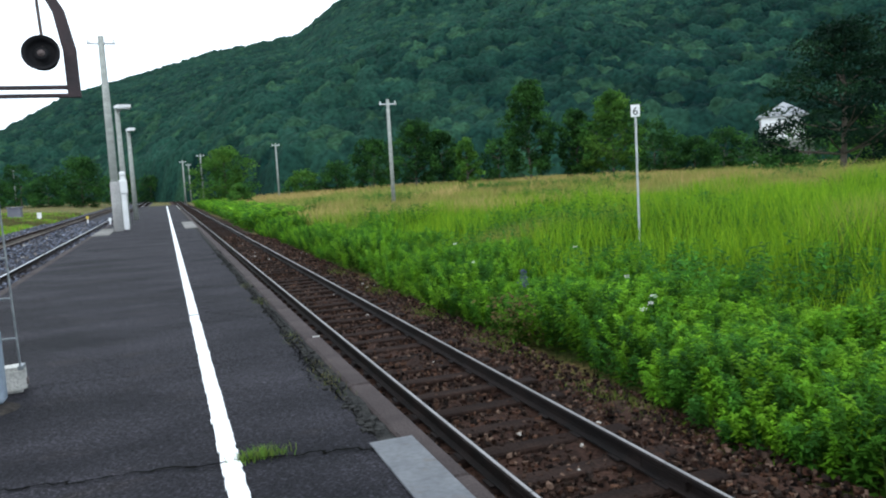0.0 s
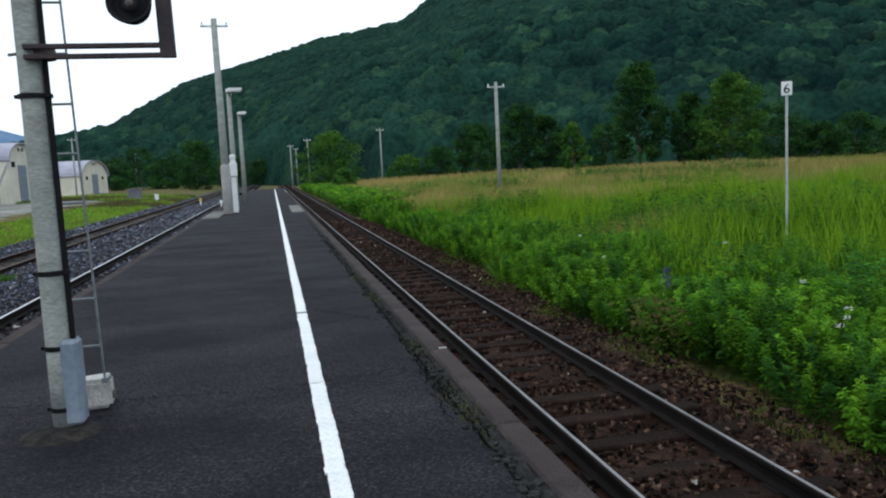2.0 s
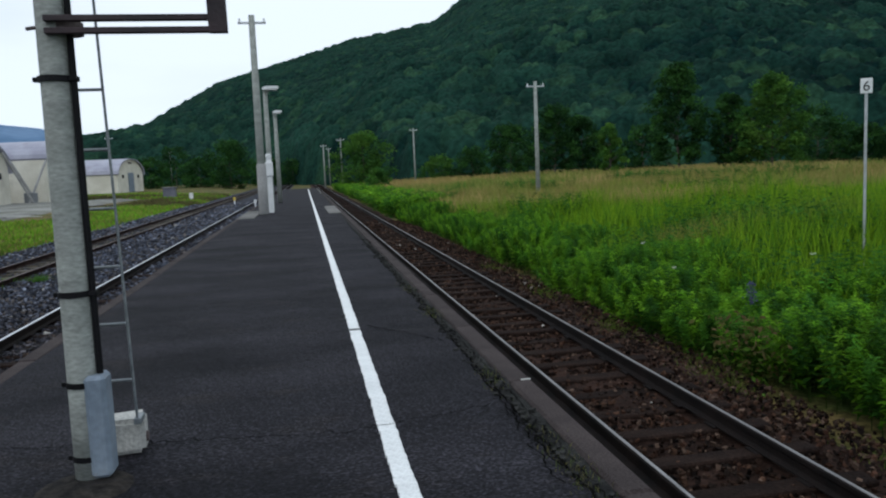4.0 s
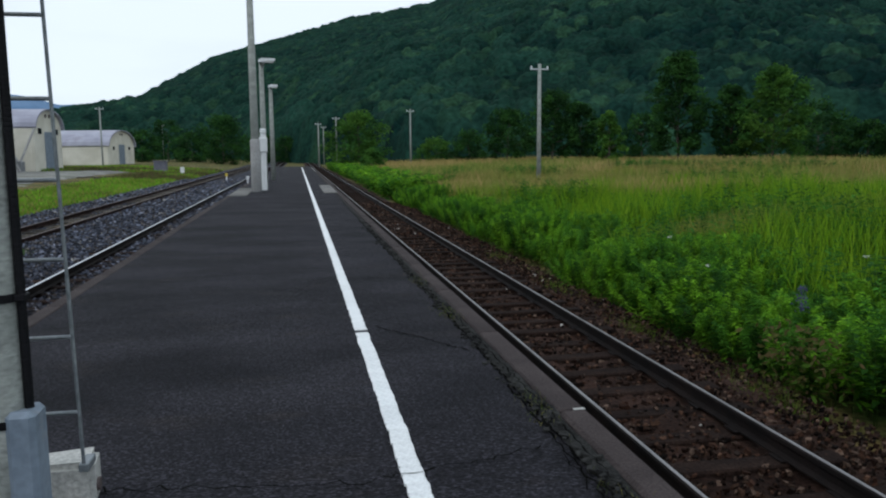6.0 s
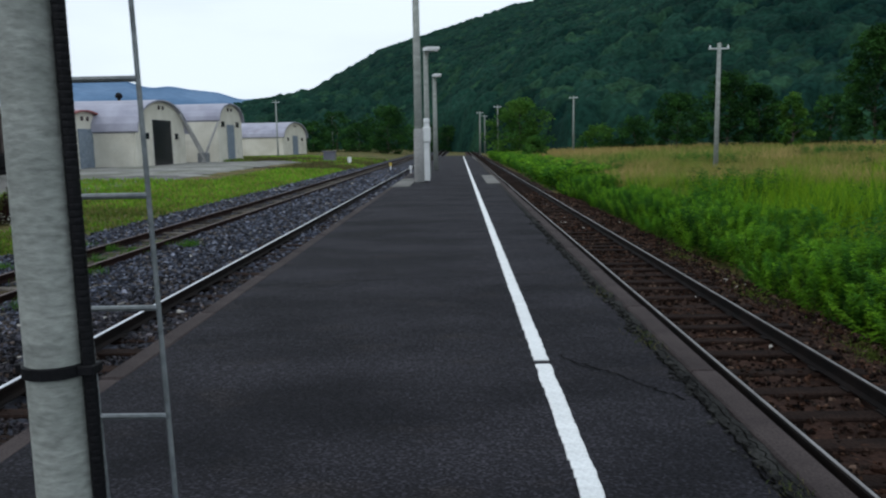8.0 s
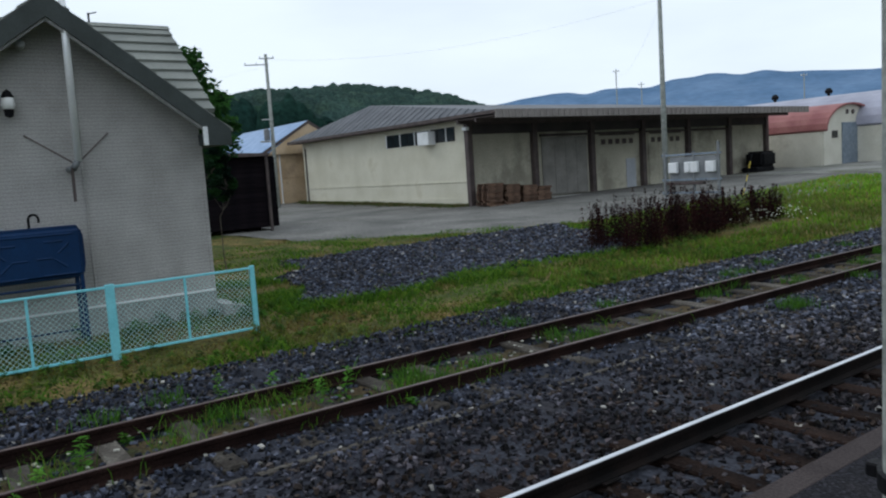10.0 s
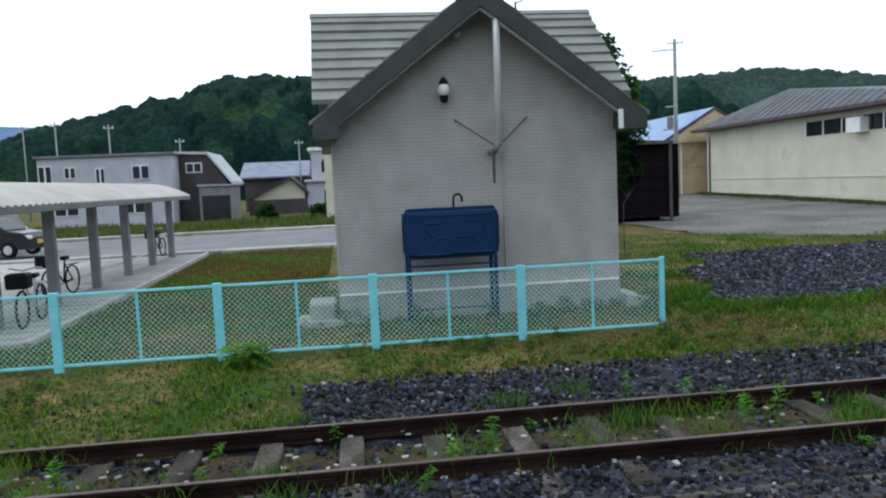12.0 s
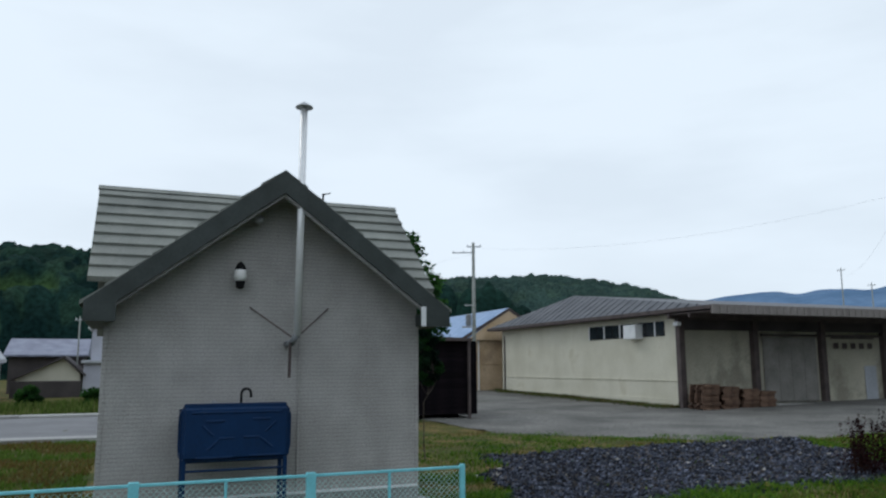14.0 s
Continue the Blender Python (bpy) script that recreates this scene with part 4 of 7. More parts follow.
# ---- platform lamps and posts farther along ----
def conc_pole(label, x, y, h, r0, r1, cross=True, z=0.0, name="utility_pole", turn=0, arms=((-0.55, 0.55, 0.3),)):
    """Tapered pole; arms are (from, to, drop below the top) in its own x."""
    p = thing(name, label, "pole", x, y, z, turn)
    part("shaft", Shape().lathe([(0, -0.3), (r0, -0.3), (r1, h), (0, h)], Matrix(), 12), "pole", p, smooth=True)
    for a, b, d in arms if cross else ():
        part("crossarm", Shape().box(a, b, -0.05, 0.05, h - d - 0.04, h - d + 0.04, 0.008), "steel", p)
        for q in np.linspace(a + 0.07, b - 0.07, 3):
            part("insulator", Shape().lathe([(0, 0), (0.05, 0), (0.035, 0.06), (0.05, 0.1), (0.0, 0.16)], pose(float(q), 0, h - d + 0.04), 8), "white", p)
    return p


tall = conc_pole("tall grey concrete pole with a crossarm on the platform", -1.12, 33.9, 8.0, 0.17, 0.12)
part("cable_sleeve", Shape().lathe([(0.17, 0), (0.2, 0.02), (0.19, 2.0), (0.16, 2.06)], Matrix(), 14), "pave", tall, "paler sleeve round the foot of the pole", smooth=True)
for x, y, h, w in ((-0.95, 38.0, 5.45, 0.62), (-0.85, 47.0, 5.1, 0.4)):
    lp = thing("platform_lamp", "concrete platform lamp post with a white boxed lamp", "lamp post", x, y, 0, group="platform lamps")
    part("post", Shape().lathe([(0, 0), (0.14, 0), (0.095, h), (0, h)], Matrix(), 12), "pole", lp, smooth=True)
    part("arm", Shape().tube((0, 0, h - 0.12), (w * 0.4, -0.2, h + 0.02), 0.025).tube((0, 0, h - 0.35), (w * 0.3, -0.15, h - 0.02), 0.015), "steel", lp)
    lb = part("lamp_box", Shape().prism([(-0.1, h), (w, h + 0.06), (w, h + 0.16), (0.05, h + 0.17), (-0.1, h + 0.1)], "y", -0.42, -0.1), "white", lp, "white lamp housing")
    part("lens", Shape().box(0.05, w - 0.05, -0.38, -0.14, h - 0.02, h + 0.04, 0.01), "lamp_glass", lb)
wp = thing("signal_post", "white painted post with small boxes on the platform", "post", -0.85, 34.9, 0)
part("post", Shape().box(-0.11, 0.11, -0.08, 0.08, 0, 2.3, 0.02), "white", wp)
part("box", Shape().box(-0.16, 0.16, -0.14, 0.1, 1.55, 2.15, 0.03), "white", wp)
part("cap", Shape().box(-0.12, 0.12, -0.1, 0.1, 2.3, 2.5, 0.04), "white", wp)
conc_pole("leaning concrete telegraph pole in the meadow", 14.4, 46.0, 7.3, 0.14, 0.1, True, -0.8)
for x, y, h in ((16.5, 112, 8.4), (6.3, 118, 7.6), (4.3, 140, 7.6), (6.2, 170, 8), (7.5, 205, 8), (8, 240, 8), (-26.6, 119, 9), (-29, 185, 9)):
    conc_pole("grey concrete telegraph pole far along the line", x, y, h, 0.14, 0.09, True, -0.8)
ms = thing("marker_post", "white stop marker numbered 6 on a thin post in grass", "sign", 11.52, 15.1, -0.9)
part("post", Shape().tube((0, 0, 0), (0, 0, 3.6), 0.028, n=10), "steel", ms)
part("plate", Shape().box(-0.105, 0.105, -0.05, -0.03, 3.57, 3.86, 0.008), "white", ms)
fc = bpy.data.curves.new("number", "FONT")
fc.body, fc.size, fc.align_x, fc.extrude = "6", 0.27, "CENTER", 0.002
fo = new("tmp_text", fc)
fm = bpy.data.meshes.new_from_object(fo)
bpy.data.objects.remove(fo)
fm.materials.clear()
fm.materials.append(M["black"])
nb = part("number", fm, None, ms, "black figure 6")
nb.matrix_basis = pose(0, -0.056, 3.62, 90, 0, 0)
for o in ms.children:
    o.matrix_basis = pose(0, 0, 0, 0, 0, -36) @ o.matrix_basis
for x, y, c, w in ((-11.5, 88, "white", 0.42), (-5.6, 72, "yellow", 0.2), (-3.2, 62, "white", 0.2)):
    mk = thing("track_marker", "small painted lineside marker beside the tracks", "marker", x, y, -0.8)
    part("stake", Shape().box(-0.05, 0.05, -0.05, 0.05, 0, 0.5, 0.01), "white", mk)
    part("plate", Shape().box(-w / 2, w / 2, -0.06, -0.03, 0.35, 0.35 + w * 1.4, 0.01), c, mk)

# ---- station building ----
WX, Y0, Y1, YM, G = -13.71, 4.33, 9.14, 6.78, -0.9
hs = thing("station_building", "small grey station building with a steep front gable", "building", WX, YM, G)
d0, d1, top = Y0 - YM, Y1 - YM, 5.16


def ztop(y):
    return 3.33 + (top - 3.33) * (1 - abs(y) / (d1 + 0.02))


wallshape = Shape().prism([(d0, 0.54), (d1, 0.54), (d1, 3.56), (0.0, 5.38), (d0, 3.56)], "x", -0.18, 0)
part("gable_wall", wallshape, "wall", hs, "grey siding laid in fine courses")
part("side_wall", Shape().box(-5.2, -0.18, d0, d0 + 0.18, 0.54, 3.3), "wall", hs)
part("side_wall", Shape().box(-5.2, -0.18, d1 - 0.18, d1, 0.54, 3.3), "wall", hs)
part("rear_wall", Shape().box(-5.38, -5.2, d0, d1, 0.54, 3.3), "wall", hs)
part("foundation", Shape().box(-5.36, 0.03, d0 - 0.03, d1 + 0.03, 0, 0.56, 0.01), "foundation", hs, "pale concrete foundation")
part("base_flashing", Shape().box(0.0, 0.045, d0 - 0.01, d1 + 0.01, 0.545, 0.58, 0.004), "white", hs)
for y in (d0, d1):
    part("corner_trim", Shape().box(-0.05, 0.012, y - 0.03, y + 0.03, 0.54, 3.2, 0.004), "wall", hs)
RZ = 5.69 + 0.0
# main roof: courses step down from the ridge towards the track
for side in (1, -1):
    for k in range(12):
        t0, t1 = k / 12, (k + 1) / 12 + 0.015
        x0, x1 = -2.5 + side * 2.95 * t0, -2.5 + side * 2.95 * t1
        if x1 > 0.0:
            continue
        z0, z1 = RZ - 2.5 * t0, RZ - 2.5 * t1
        sh = Shape().add([(x0, -2.75, z0 - 0.05), (x0, 2.78, z0 - 0.05), (x1 - side * 0.05, 2.78, z1 - 0.02), (x1 - side * 0.05, -2.75, z1 - 0.02),
                          (x0, -2.75, z0 - 0.01), (x0, 2.78, z0 - 0.01), (x1, 2.78, z1 + 0.055), (x1, -2.75, z1 + 0.055)],
                         [(0, 1, 2, 3), (7, 6, 5, 4), (0, 4, 5, 1), (1, 5, 6, 2), (2, 6, 7, 3), (3, 7, 4, 0)])
        part("roof_course", sh, "roof", hs)
part("ridge_cap", Shape().prism([(-2.62, RZ - 0.06), (-2.5, RZ + 0.03), (-2.38, RZ - 0.06)], "y", -2.77, 2.8), "roof", hs)
part("roof_vent", Shape().tube((-2.5, 1.3, RZ), (-2.5, 1.3, RZ + 0.2), 0.02).tube((-2.5, 1.3, RZ + 0.18), (-2.5, 1.45, RZ + 0.22), 0.012), "black", hs)
# front gable roof and its barge boards
EY, EZ, AZ = 2.74, 3.42, 5.53
for q in (-1, 1):
    for k in range(9):
        t0, t1 = k / 9, (k + 1) / 9 + 0.02
        y0, y1 = q * EY * t0, q * EY * t1
        z0, z1 = AZ + (EZ - AZ) * t0, AZ + (EZ - AZ) * t1
        sh = Shape().add([(-2.4 + 2.3 * t0 * 0.9, y0, z0 - 0.06), (0.5, y0, z0 - 0.06), (0.5, y1, z1 - 0.03), (-2.4 + 2.3 * t1 * 0.9, y1, z1 - 0.03),
                          (-2.4 + 2.3 * t0 * 0.9, y0, z0 - 0.01), (0.5, y0, z0 - 0.01), (0.5, y1, z1 + 0.03), (-2.4 + 2.3 * t1 * 0.9, y1, z1 + 0.03)],
                         [(0, 1, 2, 3), (7, 6, 5, 4), (0, 4, 5, 1), (1, 5, 6, 2), (2, 6, 7, 3), (3, 7, 4, 0)])
        part("roof_course", sh, "roof", hs)
    bd = Shape().prism([(0, AZ - 0.02), (q * EY, EZ - 0.02), (q * EY, EZ - 0.30), (q * (EY - 0.42), EZ - 0.30), (q * (EY - 0.42), EZ - 0.02), (0, AZ - 0.38)], "x", 0.5, 0.55)
    part("barge_board", bd, "barge", hs, "dark green-grey barge board")
    part("rake_trim", Shape().prism([(0, AZ - 0.375), (q * (EY - 0.42), EZ - 0.01), (q * (EY - 0.42), EZ - 0.07), (0, AZ - 0.435)], "x", 0.44, 0.497), "pave", hs, "pale trim under the barge board")
    part("soffit", Shape().prism([(0, AZ - 0.10), (q * EY, EZ - 0.10), (q * EY, EZ - 0.14), (0, AZ - 0.14)], "x", 0.0, 0.5), "white", hs)
    part("eave_box", Shape().box(-2.2, 0.5, min(q * EY, q * (EY - 0.4)), max(q * EY, q * (EY - 0.4)), EZ - 0.28, EZ - 0.07, 0.01), "barge", hs)
part("eave_end", Shape().box(0.53, 0.58, EY - 0.5, EY - 0.42, EZ - 0.3, EZ + 0.02, 0.01), "white", hs, "cream painted end of the eave")
fl = thing("flue_pipe", "stainless steel stove flue rising past the gable", "flue", WX + 0.2, 6.99, G)
part("pipe", Shape().tube((0.2, 0.05, 2.95), (0.28, 0.06, 6.55), 0.058, n=16), "chrome", fl, smooth=True)
part("elbow", Shape().tube((0.2, 0.05, 2.98), (0.19, -0.03, 2.84), 0.05, n=14).tube((0.19, -0.03, 2.84), (-0.2, -0.03, 2.84), 0.05, n=14), "grey_post", fl, smooth=True)
part("drain_pipe", Shape().tube((0.18, -0.05, 2.86), (0.16, -0.05, 2.32), 0.024, n=10), "brown", fl)
part("cowl", Shape().lathe([(0.0, 0.12), (0.13, 0.04), (0.14, 0.01), (0.03, 0.03), (0.03, -0.06)], pose(0.28, 0.06, 6.56), 18), "steel", fl, smooth=True)
part("collar", Shape().lathe([(0.058, -0.03), (0.066, -0.03), (0.066, 0.03), (0.058, 0.03)], pose(0.245, 0.055, 5.3), 16), "steel", fl)
for y, z in ((-0.62, 3.4), (0.62, 3.41)):
    part("brace", Shape().tube((0.19, 0.02, 2.9), (-0.19, y, z), 0.012), "brown", fl)
part("wall_conduit", Shape().tube((-0.18, 0.17, 0.6), (-0.18, 0.17, 4.7), 0.016), "wall", fl)
wl_ = thing("wall_lamp", "white glass wall lamp with black cap on gable", "lamp", WX, 6.19, 2.96)
part("globe", Shape().lathe([(0, -0.1), (0.07, -0.08), (0.1, 0), (0.085, 0.1), (0.05, 0.14)], pose(0.16, 0, 0), 16), "lamp_glass", wl_, smooth=True)
part("cap", Shape().lathe([(0.08, 0.1), (0.085, 0.13), (0.05, 0.2), (0.0, 0.24)], pose(0.16, 0, 0), 14), "black", wl_)
part("base", Shape().lathe([(0, -0.2), (0.06, -0.17), (0.075, -0.07), (0.07, -0.05)], pose(0.16, 0, 0), 14), "black", wl_)
part("arm", Shape().box(0, 0.16, -0.02, 0.02, 0.16, 0.2), "black", wl_)
sp = thing("spotlight", "small round grey spotlight under the gable peak", "lamp", WX, 6.45, 3.88)
part("housing", Shape().lathe([(0, -0.08), (0.06, -0.07), (0.075, 0.03), (0.06, 0.05), (0, 0.04)], pose(0.12, 0, 0, 0, 70, 0), 14), "steel", sp, smooth=True)
part("bracket", Shape().box(0, 0.1, -0.02, 0.02, 0, 0.05, 0.005), "steel", sp)
tk = thing("oil_tank", "dark blue steel heating oil tank on legs", "tank", -13.2, 6.14, -0.85)
bm_t = Shape().box(-0.26, 0.26, -0.76, 0.76, 1.12, 1.9, 0.06, None, 3)
part("tank_body", bm_t, "blue", tk)
rim = Shape().line([(0.16, -0.72, 1.19), (0.16, -0.775, 1.3), (0.16, -0.775, 1.75), (0.16, -0.7, 1.91), (0.16, 0.7, 1.91), (0.16, 0.775, 1.75), (0.16, 0.775, 1.3), (0.16, 0.72, 1.12), (0.16, -0.72, 1.12)], 0.014)
part("rim", rim, "blue", tk)
for a, b in (((-0.42, 1.68), (-0.17, 1.68)), ((0.22, 1.7), (0.47, 1.7)), ((-0.47, 1.62), (-0.32, 1.48)), ((0.55, 1.66), (0.4, 1.52)), ((-0.24, 1.44), (-0.03, 1.44)), ((0.1, 1.45), (0.32, 1.45)),
             ((-0.4, 1.28), (-0.25, 1.42)), ((0.34, 1.43), (0.5, 1.3)), ((-0.55, 1.18), (-0.05, 1.18)), ((0.18, 1.19), (0.62, 1.19)), ((-0.62, 1.8), (0.62, 1.8))):
    part("pressed_rib", Shape().tube((0.258, a[0], a[1]), (0.258, b[0], b[1]), 0.017), "blue", tk)
for x in (-0.2, 0.2):
    for y in (-0.7, 0.7):
        part("leg", Shape().box(x - 0.025, x + 0.025, y - 0.03, y + 0.03, 0, 1.16, 0.004), "blue", tk)
part("brace", Shape().tube((0.2, -0.7, 0.3), (0.2, 0.7, 0.3), 0.014).tube((0.2, -0.7, 1.0), (0.2, 0.7, 1.0), 0.018), "blue", tk)
vent = [(0, 0.08, 1.88)] + [(0, 0.15 - 0.07 * math.cos(t), 2.05 + 0.07 * math.sin(t)) for t in np.linspace(0, 3.14, 8)] + [(0, 0.22, 1.99)]
part("vent_pipe", Shape().line(vent, 0.02), "black", tk)
part("filler_cap", Shape().tube((0, -0.3, 1.88), (0, -0.3, 1.95), 0.04).tube((0.02, 0.45, 1.88), (0.02, 0.45, 1.92), 0.03), "steel", tk)
stp = thing("concrete_step", "pale concrete block beside the foundation", "concrete block", -13.9, 4.05, -0.85)
part("block", Shape().box(-0.4, 0.35, -0.25, 0.2, 0, 0.42, 0.03), "foundation", stp)
part("slab", Shape().box(-0.3, 0.5, -0.45, 0.3, 0, 0.15, 0.02), "foundation", stp)
apr = single("concrete_apron", Shape().prism([(-0.35, 0), (0.4, 0), (0.3, 0.1), (0.0, 0.22), (-0.35, 0.28)], "x", -0.7, 0.35), "foundation", "sloping concrete lump at the building corner", "concrete block")
apr.matrix_basis = pose(-13.65, 9.5, -0.85)

# ---- turquoise fence ----
FX, FH, PW = -11.42, 1.0, 2.085
wire = Shape()
dz, p = 0.055, 0.0
h0, h1, w = 0.08, 0.96, PW - 0.1
for sgn in (1, -1):
    c = -h1
    while c < w + h1:
        a0, a1 = max(0.05, c), min(w + 0.05, c + (h1 - h0))
        if a1 - a0 > 0.02:
            za, zb = h0 + (a0 - c), h0 + (a1 - c)
            if sgn < 0:
                za, zb = h0 + h1 - za, h0 + h1 - zb
            q = 0.0038
            wire.add([(0.002 * sgn, a0 - q, za), (0.002 * sgn, a0 + q, za), (0.002 * sgn, a1 + q, zb), (0.002 * sgn, a1 - q, zb),
                      (0.002 * sgn + 0.004, a0, za), (0.002 * sgn + 0.004, a1, zb)], [(0, 1, 2, 3), (0, 3, 5, 4), (1, 4, 5, 2)])
        c += dz * 1.35
wire_me = wire.mesh("wire_mesh", M["wire"])
fence = thing("fence", "turquoise chain-link fence along the station edge", "fence", FX, 8.96, -0.78)
npan = 9
post = Shape().box(-0.035, 0.035, -0.06, 0.06, -0.1, FH + 0.04, 0.006).mesh("post", M["cyan"])
endpost = Shape().box(-0.03, 0.03, -0.035, 0.035, -0.1, FH + 0.04, 0.006).mesh("end_post", M["cyan"])
slim = Shape().box(-0.014, 0.014, -0.018, 0.018, 0.05, FH - 0.01, 0.003).mesh("mid_post", M["cyan"])
bar = Shape().box(-0.02, 0.02, 0.0, PW, -0.018, 0.018, 0.005).mesh("rail", M["cyan"])
for k in range(npan):
    y = -PW * (k + 1)
    for z in (FH, 0.06):
        o = part("rail", bar, None, fence)
        o.matrix_basis = pose(0, y, z)
    part("wire_mesh", wire_me, None, fence).matrix_basis = pose(0, y, 0)
    part("mid_post", slim, None, fence).matrix_basis = pose(0, y + PW / 2, 0)
    part("post", post, None, fence).matrix_basis = pose(0, y, 0)
part("end_post", endpost, None, fence)

# ---- dark wagon body and storehouse ----
wg = thing("wooden_shed", "dark brown boarded wagon body used as a shed", "shed", -34.5, 14.8, -0.85)
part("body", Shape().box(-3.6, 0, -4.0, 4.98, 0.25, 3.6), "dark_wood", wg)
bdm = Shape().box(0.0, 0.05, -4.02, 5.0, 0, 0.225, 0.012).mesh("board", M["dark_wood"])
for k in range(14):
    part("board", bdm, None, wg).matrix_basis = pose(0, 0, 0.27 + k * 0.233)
part("roof", Shape().prism([(-4.0, 3.6), (4.6, 3.6), (4.7, 3.72), (0, 3.9), (-4.1, 3.72)], "x", -3.9, 0.35), "brown", wg)
part("skid", Shape().box(-3.4, -0.3, -3.5, -2.9, 0, 0.25), "dark_wood", wg)
part("skid", Shape().box(-3.4, -0.3, 3.6, 4.2, 0, 0.25), "dark_wood", wg)
part("post", Shape().box(0.2, 0.32, 4.45, 4.57, 0, 3.65, 0.01), "brown", wg)

WHX, WHY, WHL, WHW, WG = -36.3, 33.0, 31.8, 21.8, -1.0
wh = thing("storehouse", "long cream rendered storehouse with a canopy and grey roof", "building", WHX, WHY, WG)
part("end_wall", Shape().box(-WHW, 0, 0, 0.25, 0, 5.42), "cream", wh)
part("end_wall", Shape().box(-WHW, 0, WHL - 0.25, WHL, 0, 5.3), "cream", wh)
# Front wall and doors use the cream that has canopy shade painted in.
part("front_wall", Shape().box(-0.25, 0, 0.25, WHL - 0.25, 0, 5.3), "shaded_cream", wh, "stained cream render darkened for the canopy shade")
part("rear_wall", Shape().box(-WHW, -WHW + 0.25, 0.25, WHL - 0.25, 0, 5.3), "cream", wh)
part("plinth", Shape().box(-WHW, 0.06, -0.06, 0.0, 0, 0.75), "cream", wh)
part("plinth_cap", Shape().box(-WHW, 0.05, -0.05, 0.0, 1.72, 1.78), "cream", wh)
for k in range(7):
    part("pillar", Shape().box(0.0, 0.35, k * 5.3 - 0.18, k * 5.3 + 0.2, 0, 5.25, 0.02), "brown", wh, "brown painted steel pillar")
part("corner_pillar", Shape().box(-0.02, 0.2, -0.12, 0.25, 0, 5.2, 0.02), "brown", wh)
for k in (1, 3, 4):
    dr = part("sliding_door", Shape().box(0.02, 0.1, k * 5.3 + 0.75, k * 5.3 + 4.9, 0.45, 4.2, 0.01), "shaded_cream" if k != 1 else "brown_grey", wh, "large sliding door")
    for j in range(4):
        part("door_panel", Shape().box(0.1, 0.13, k * 5.3 + 0.85 + j, k * 5.3 + 1.78 + j, 0.5, 4.15, 0.012), "shaded_cream" if k != 1 else "brown_grey", dr)
part("door_rail", Shape().box(0.05, 0.2, 5.9, 27, 4.25, 4.4), "brown", wh)
part("side_door", Shape().box(0.02, 0.07, 14.2, 15.2, 0.45, 2.5, 0.01), "pale_roof", wh, "pale blue-grey side door")
for k in range(5):
    for q, c0 in ((2, 0), (3, 0)):
        part("lettering_bar", Shape().box(0.135, 0.15, q * 5.3 + 1.0 + k * 0.72, q * 5.3 + 1.42 + k * 0.72, 3.55, 3.9), "brown", wh)
for q in (2, 3):
    part("lettering_bar", Shape().box(0.135, 0.15, q * 5.3 + 0.8, q * 5.3 + 4.5, 4.15, 4.4), "brown", wh)
part("dock", Shape().box(0.1, 1.4, 5.6, 11, 0, 0.38, 0.02), "concrete", wh)
# hip roof with standing seams
ez, rz, ov = 5.62, 7.75, 0.9
fx, bx, y0, y1 = 3.8, -WHW - ov, -ov, WHL + 0.1
mx, hy0, hy1 = -14.2, 2.2, WHL - 3
rf = Shape().add([(fx, y0, ez), (bx, y0, ez), (bx, y1, ez), (fx, y1, ez), (mx, hy0, rz), (mx, hy1, rz)], [(0, 4, 1), (0, 3, 5, 4), (1, 4, 5, 2), (2, 5, 3), (0, 1, 2, 3)])
part("roof", rf, "grey_roof", wh, "grey standing-seam sheet roof")
for k in range(32):
    t = (k + 0.5) / 32
    a = Vector((fx + (bx - fx) * t, y0, ez + 0.02))
    edge = Vector((mx, hy0, rz + 0.02))
    u = min(1.0, (1 - abs(t - (fx - mx) / (fx - bx)) / (((fx - mx) / (fx - bx)) if t < (fx - mx) / (fx - bx) else 1 - (fx - mx) / (fx - bx))))
    b = Vector((a.x, y0 + (hy0 - y0) * u, a.z + (rz - a.z) * u))
    if u > 0.05:
        part("roof_seam", Shape().tube(a, b, 0.035, n=4), "grey_roof", wh)
fs = part("fascia", Shape().box(fx - 0.02, fx + 0.06, y0, y1, ez - 0.42, ez + 0.06), "fascia", wh, "dull beige ribbed canopy fascia")
rib = Shape().box(0.06, 0.1, 0, 0.2, -0.4, 0.04).mesh("rib", M["fascia"])
for k in range(68):
    part("rib", rib, None, fs).matrix_basis = pose(fx, y0 + k * 0.48, ez)
for q in (0.3, 2.0):
    part("purlin", Shape().box(q, q + 0.12, y0, y1, ez - 0.5, ez - 0.3), "brown", wh)
# Added dark slab that imitates the deep shade below the canopy ceiling.
part("header_beam", Shape().box(0.0, 0.22, 0.25, WHL - 0.2, 4.55, ez - 0.3, 0.02), "brown_wall", wh, "dark band above the doors for the canopy shade")
part("fascia_end", Shape().box(bx, fx - 0.03, y0 - 0.05, y0, ez - 0.16, ez + 0.03), "brown", wh)
part("end_soffit", Shape().box(bx, 0, y0, 0, ez - 0.2, ez - 0.16), "brown", wh)
part("canopy_ceiling", Shape().box(0.0, fx, y0, y1, ez - 0.3, ez - 0.26), "brown", wh)
wf = part("window_band", Shape().box(-8.9, -1.1, -0.03, 0.02, 4.25, 5.1), "black", wh)
for k in range(9):
    x = -8.8 + k * 0.86
    part("pane", Shape().box(x + 0.04, x + 0.78, -0.05, -0.03, 4.3, 5.05), "pane", wf)
    if k % 2 == 0:
        part("mullion", Shape().box(x - 0.06, x + 0.03, -0.08, -0.02, 4.25, 5.1), "white", wf)
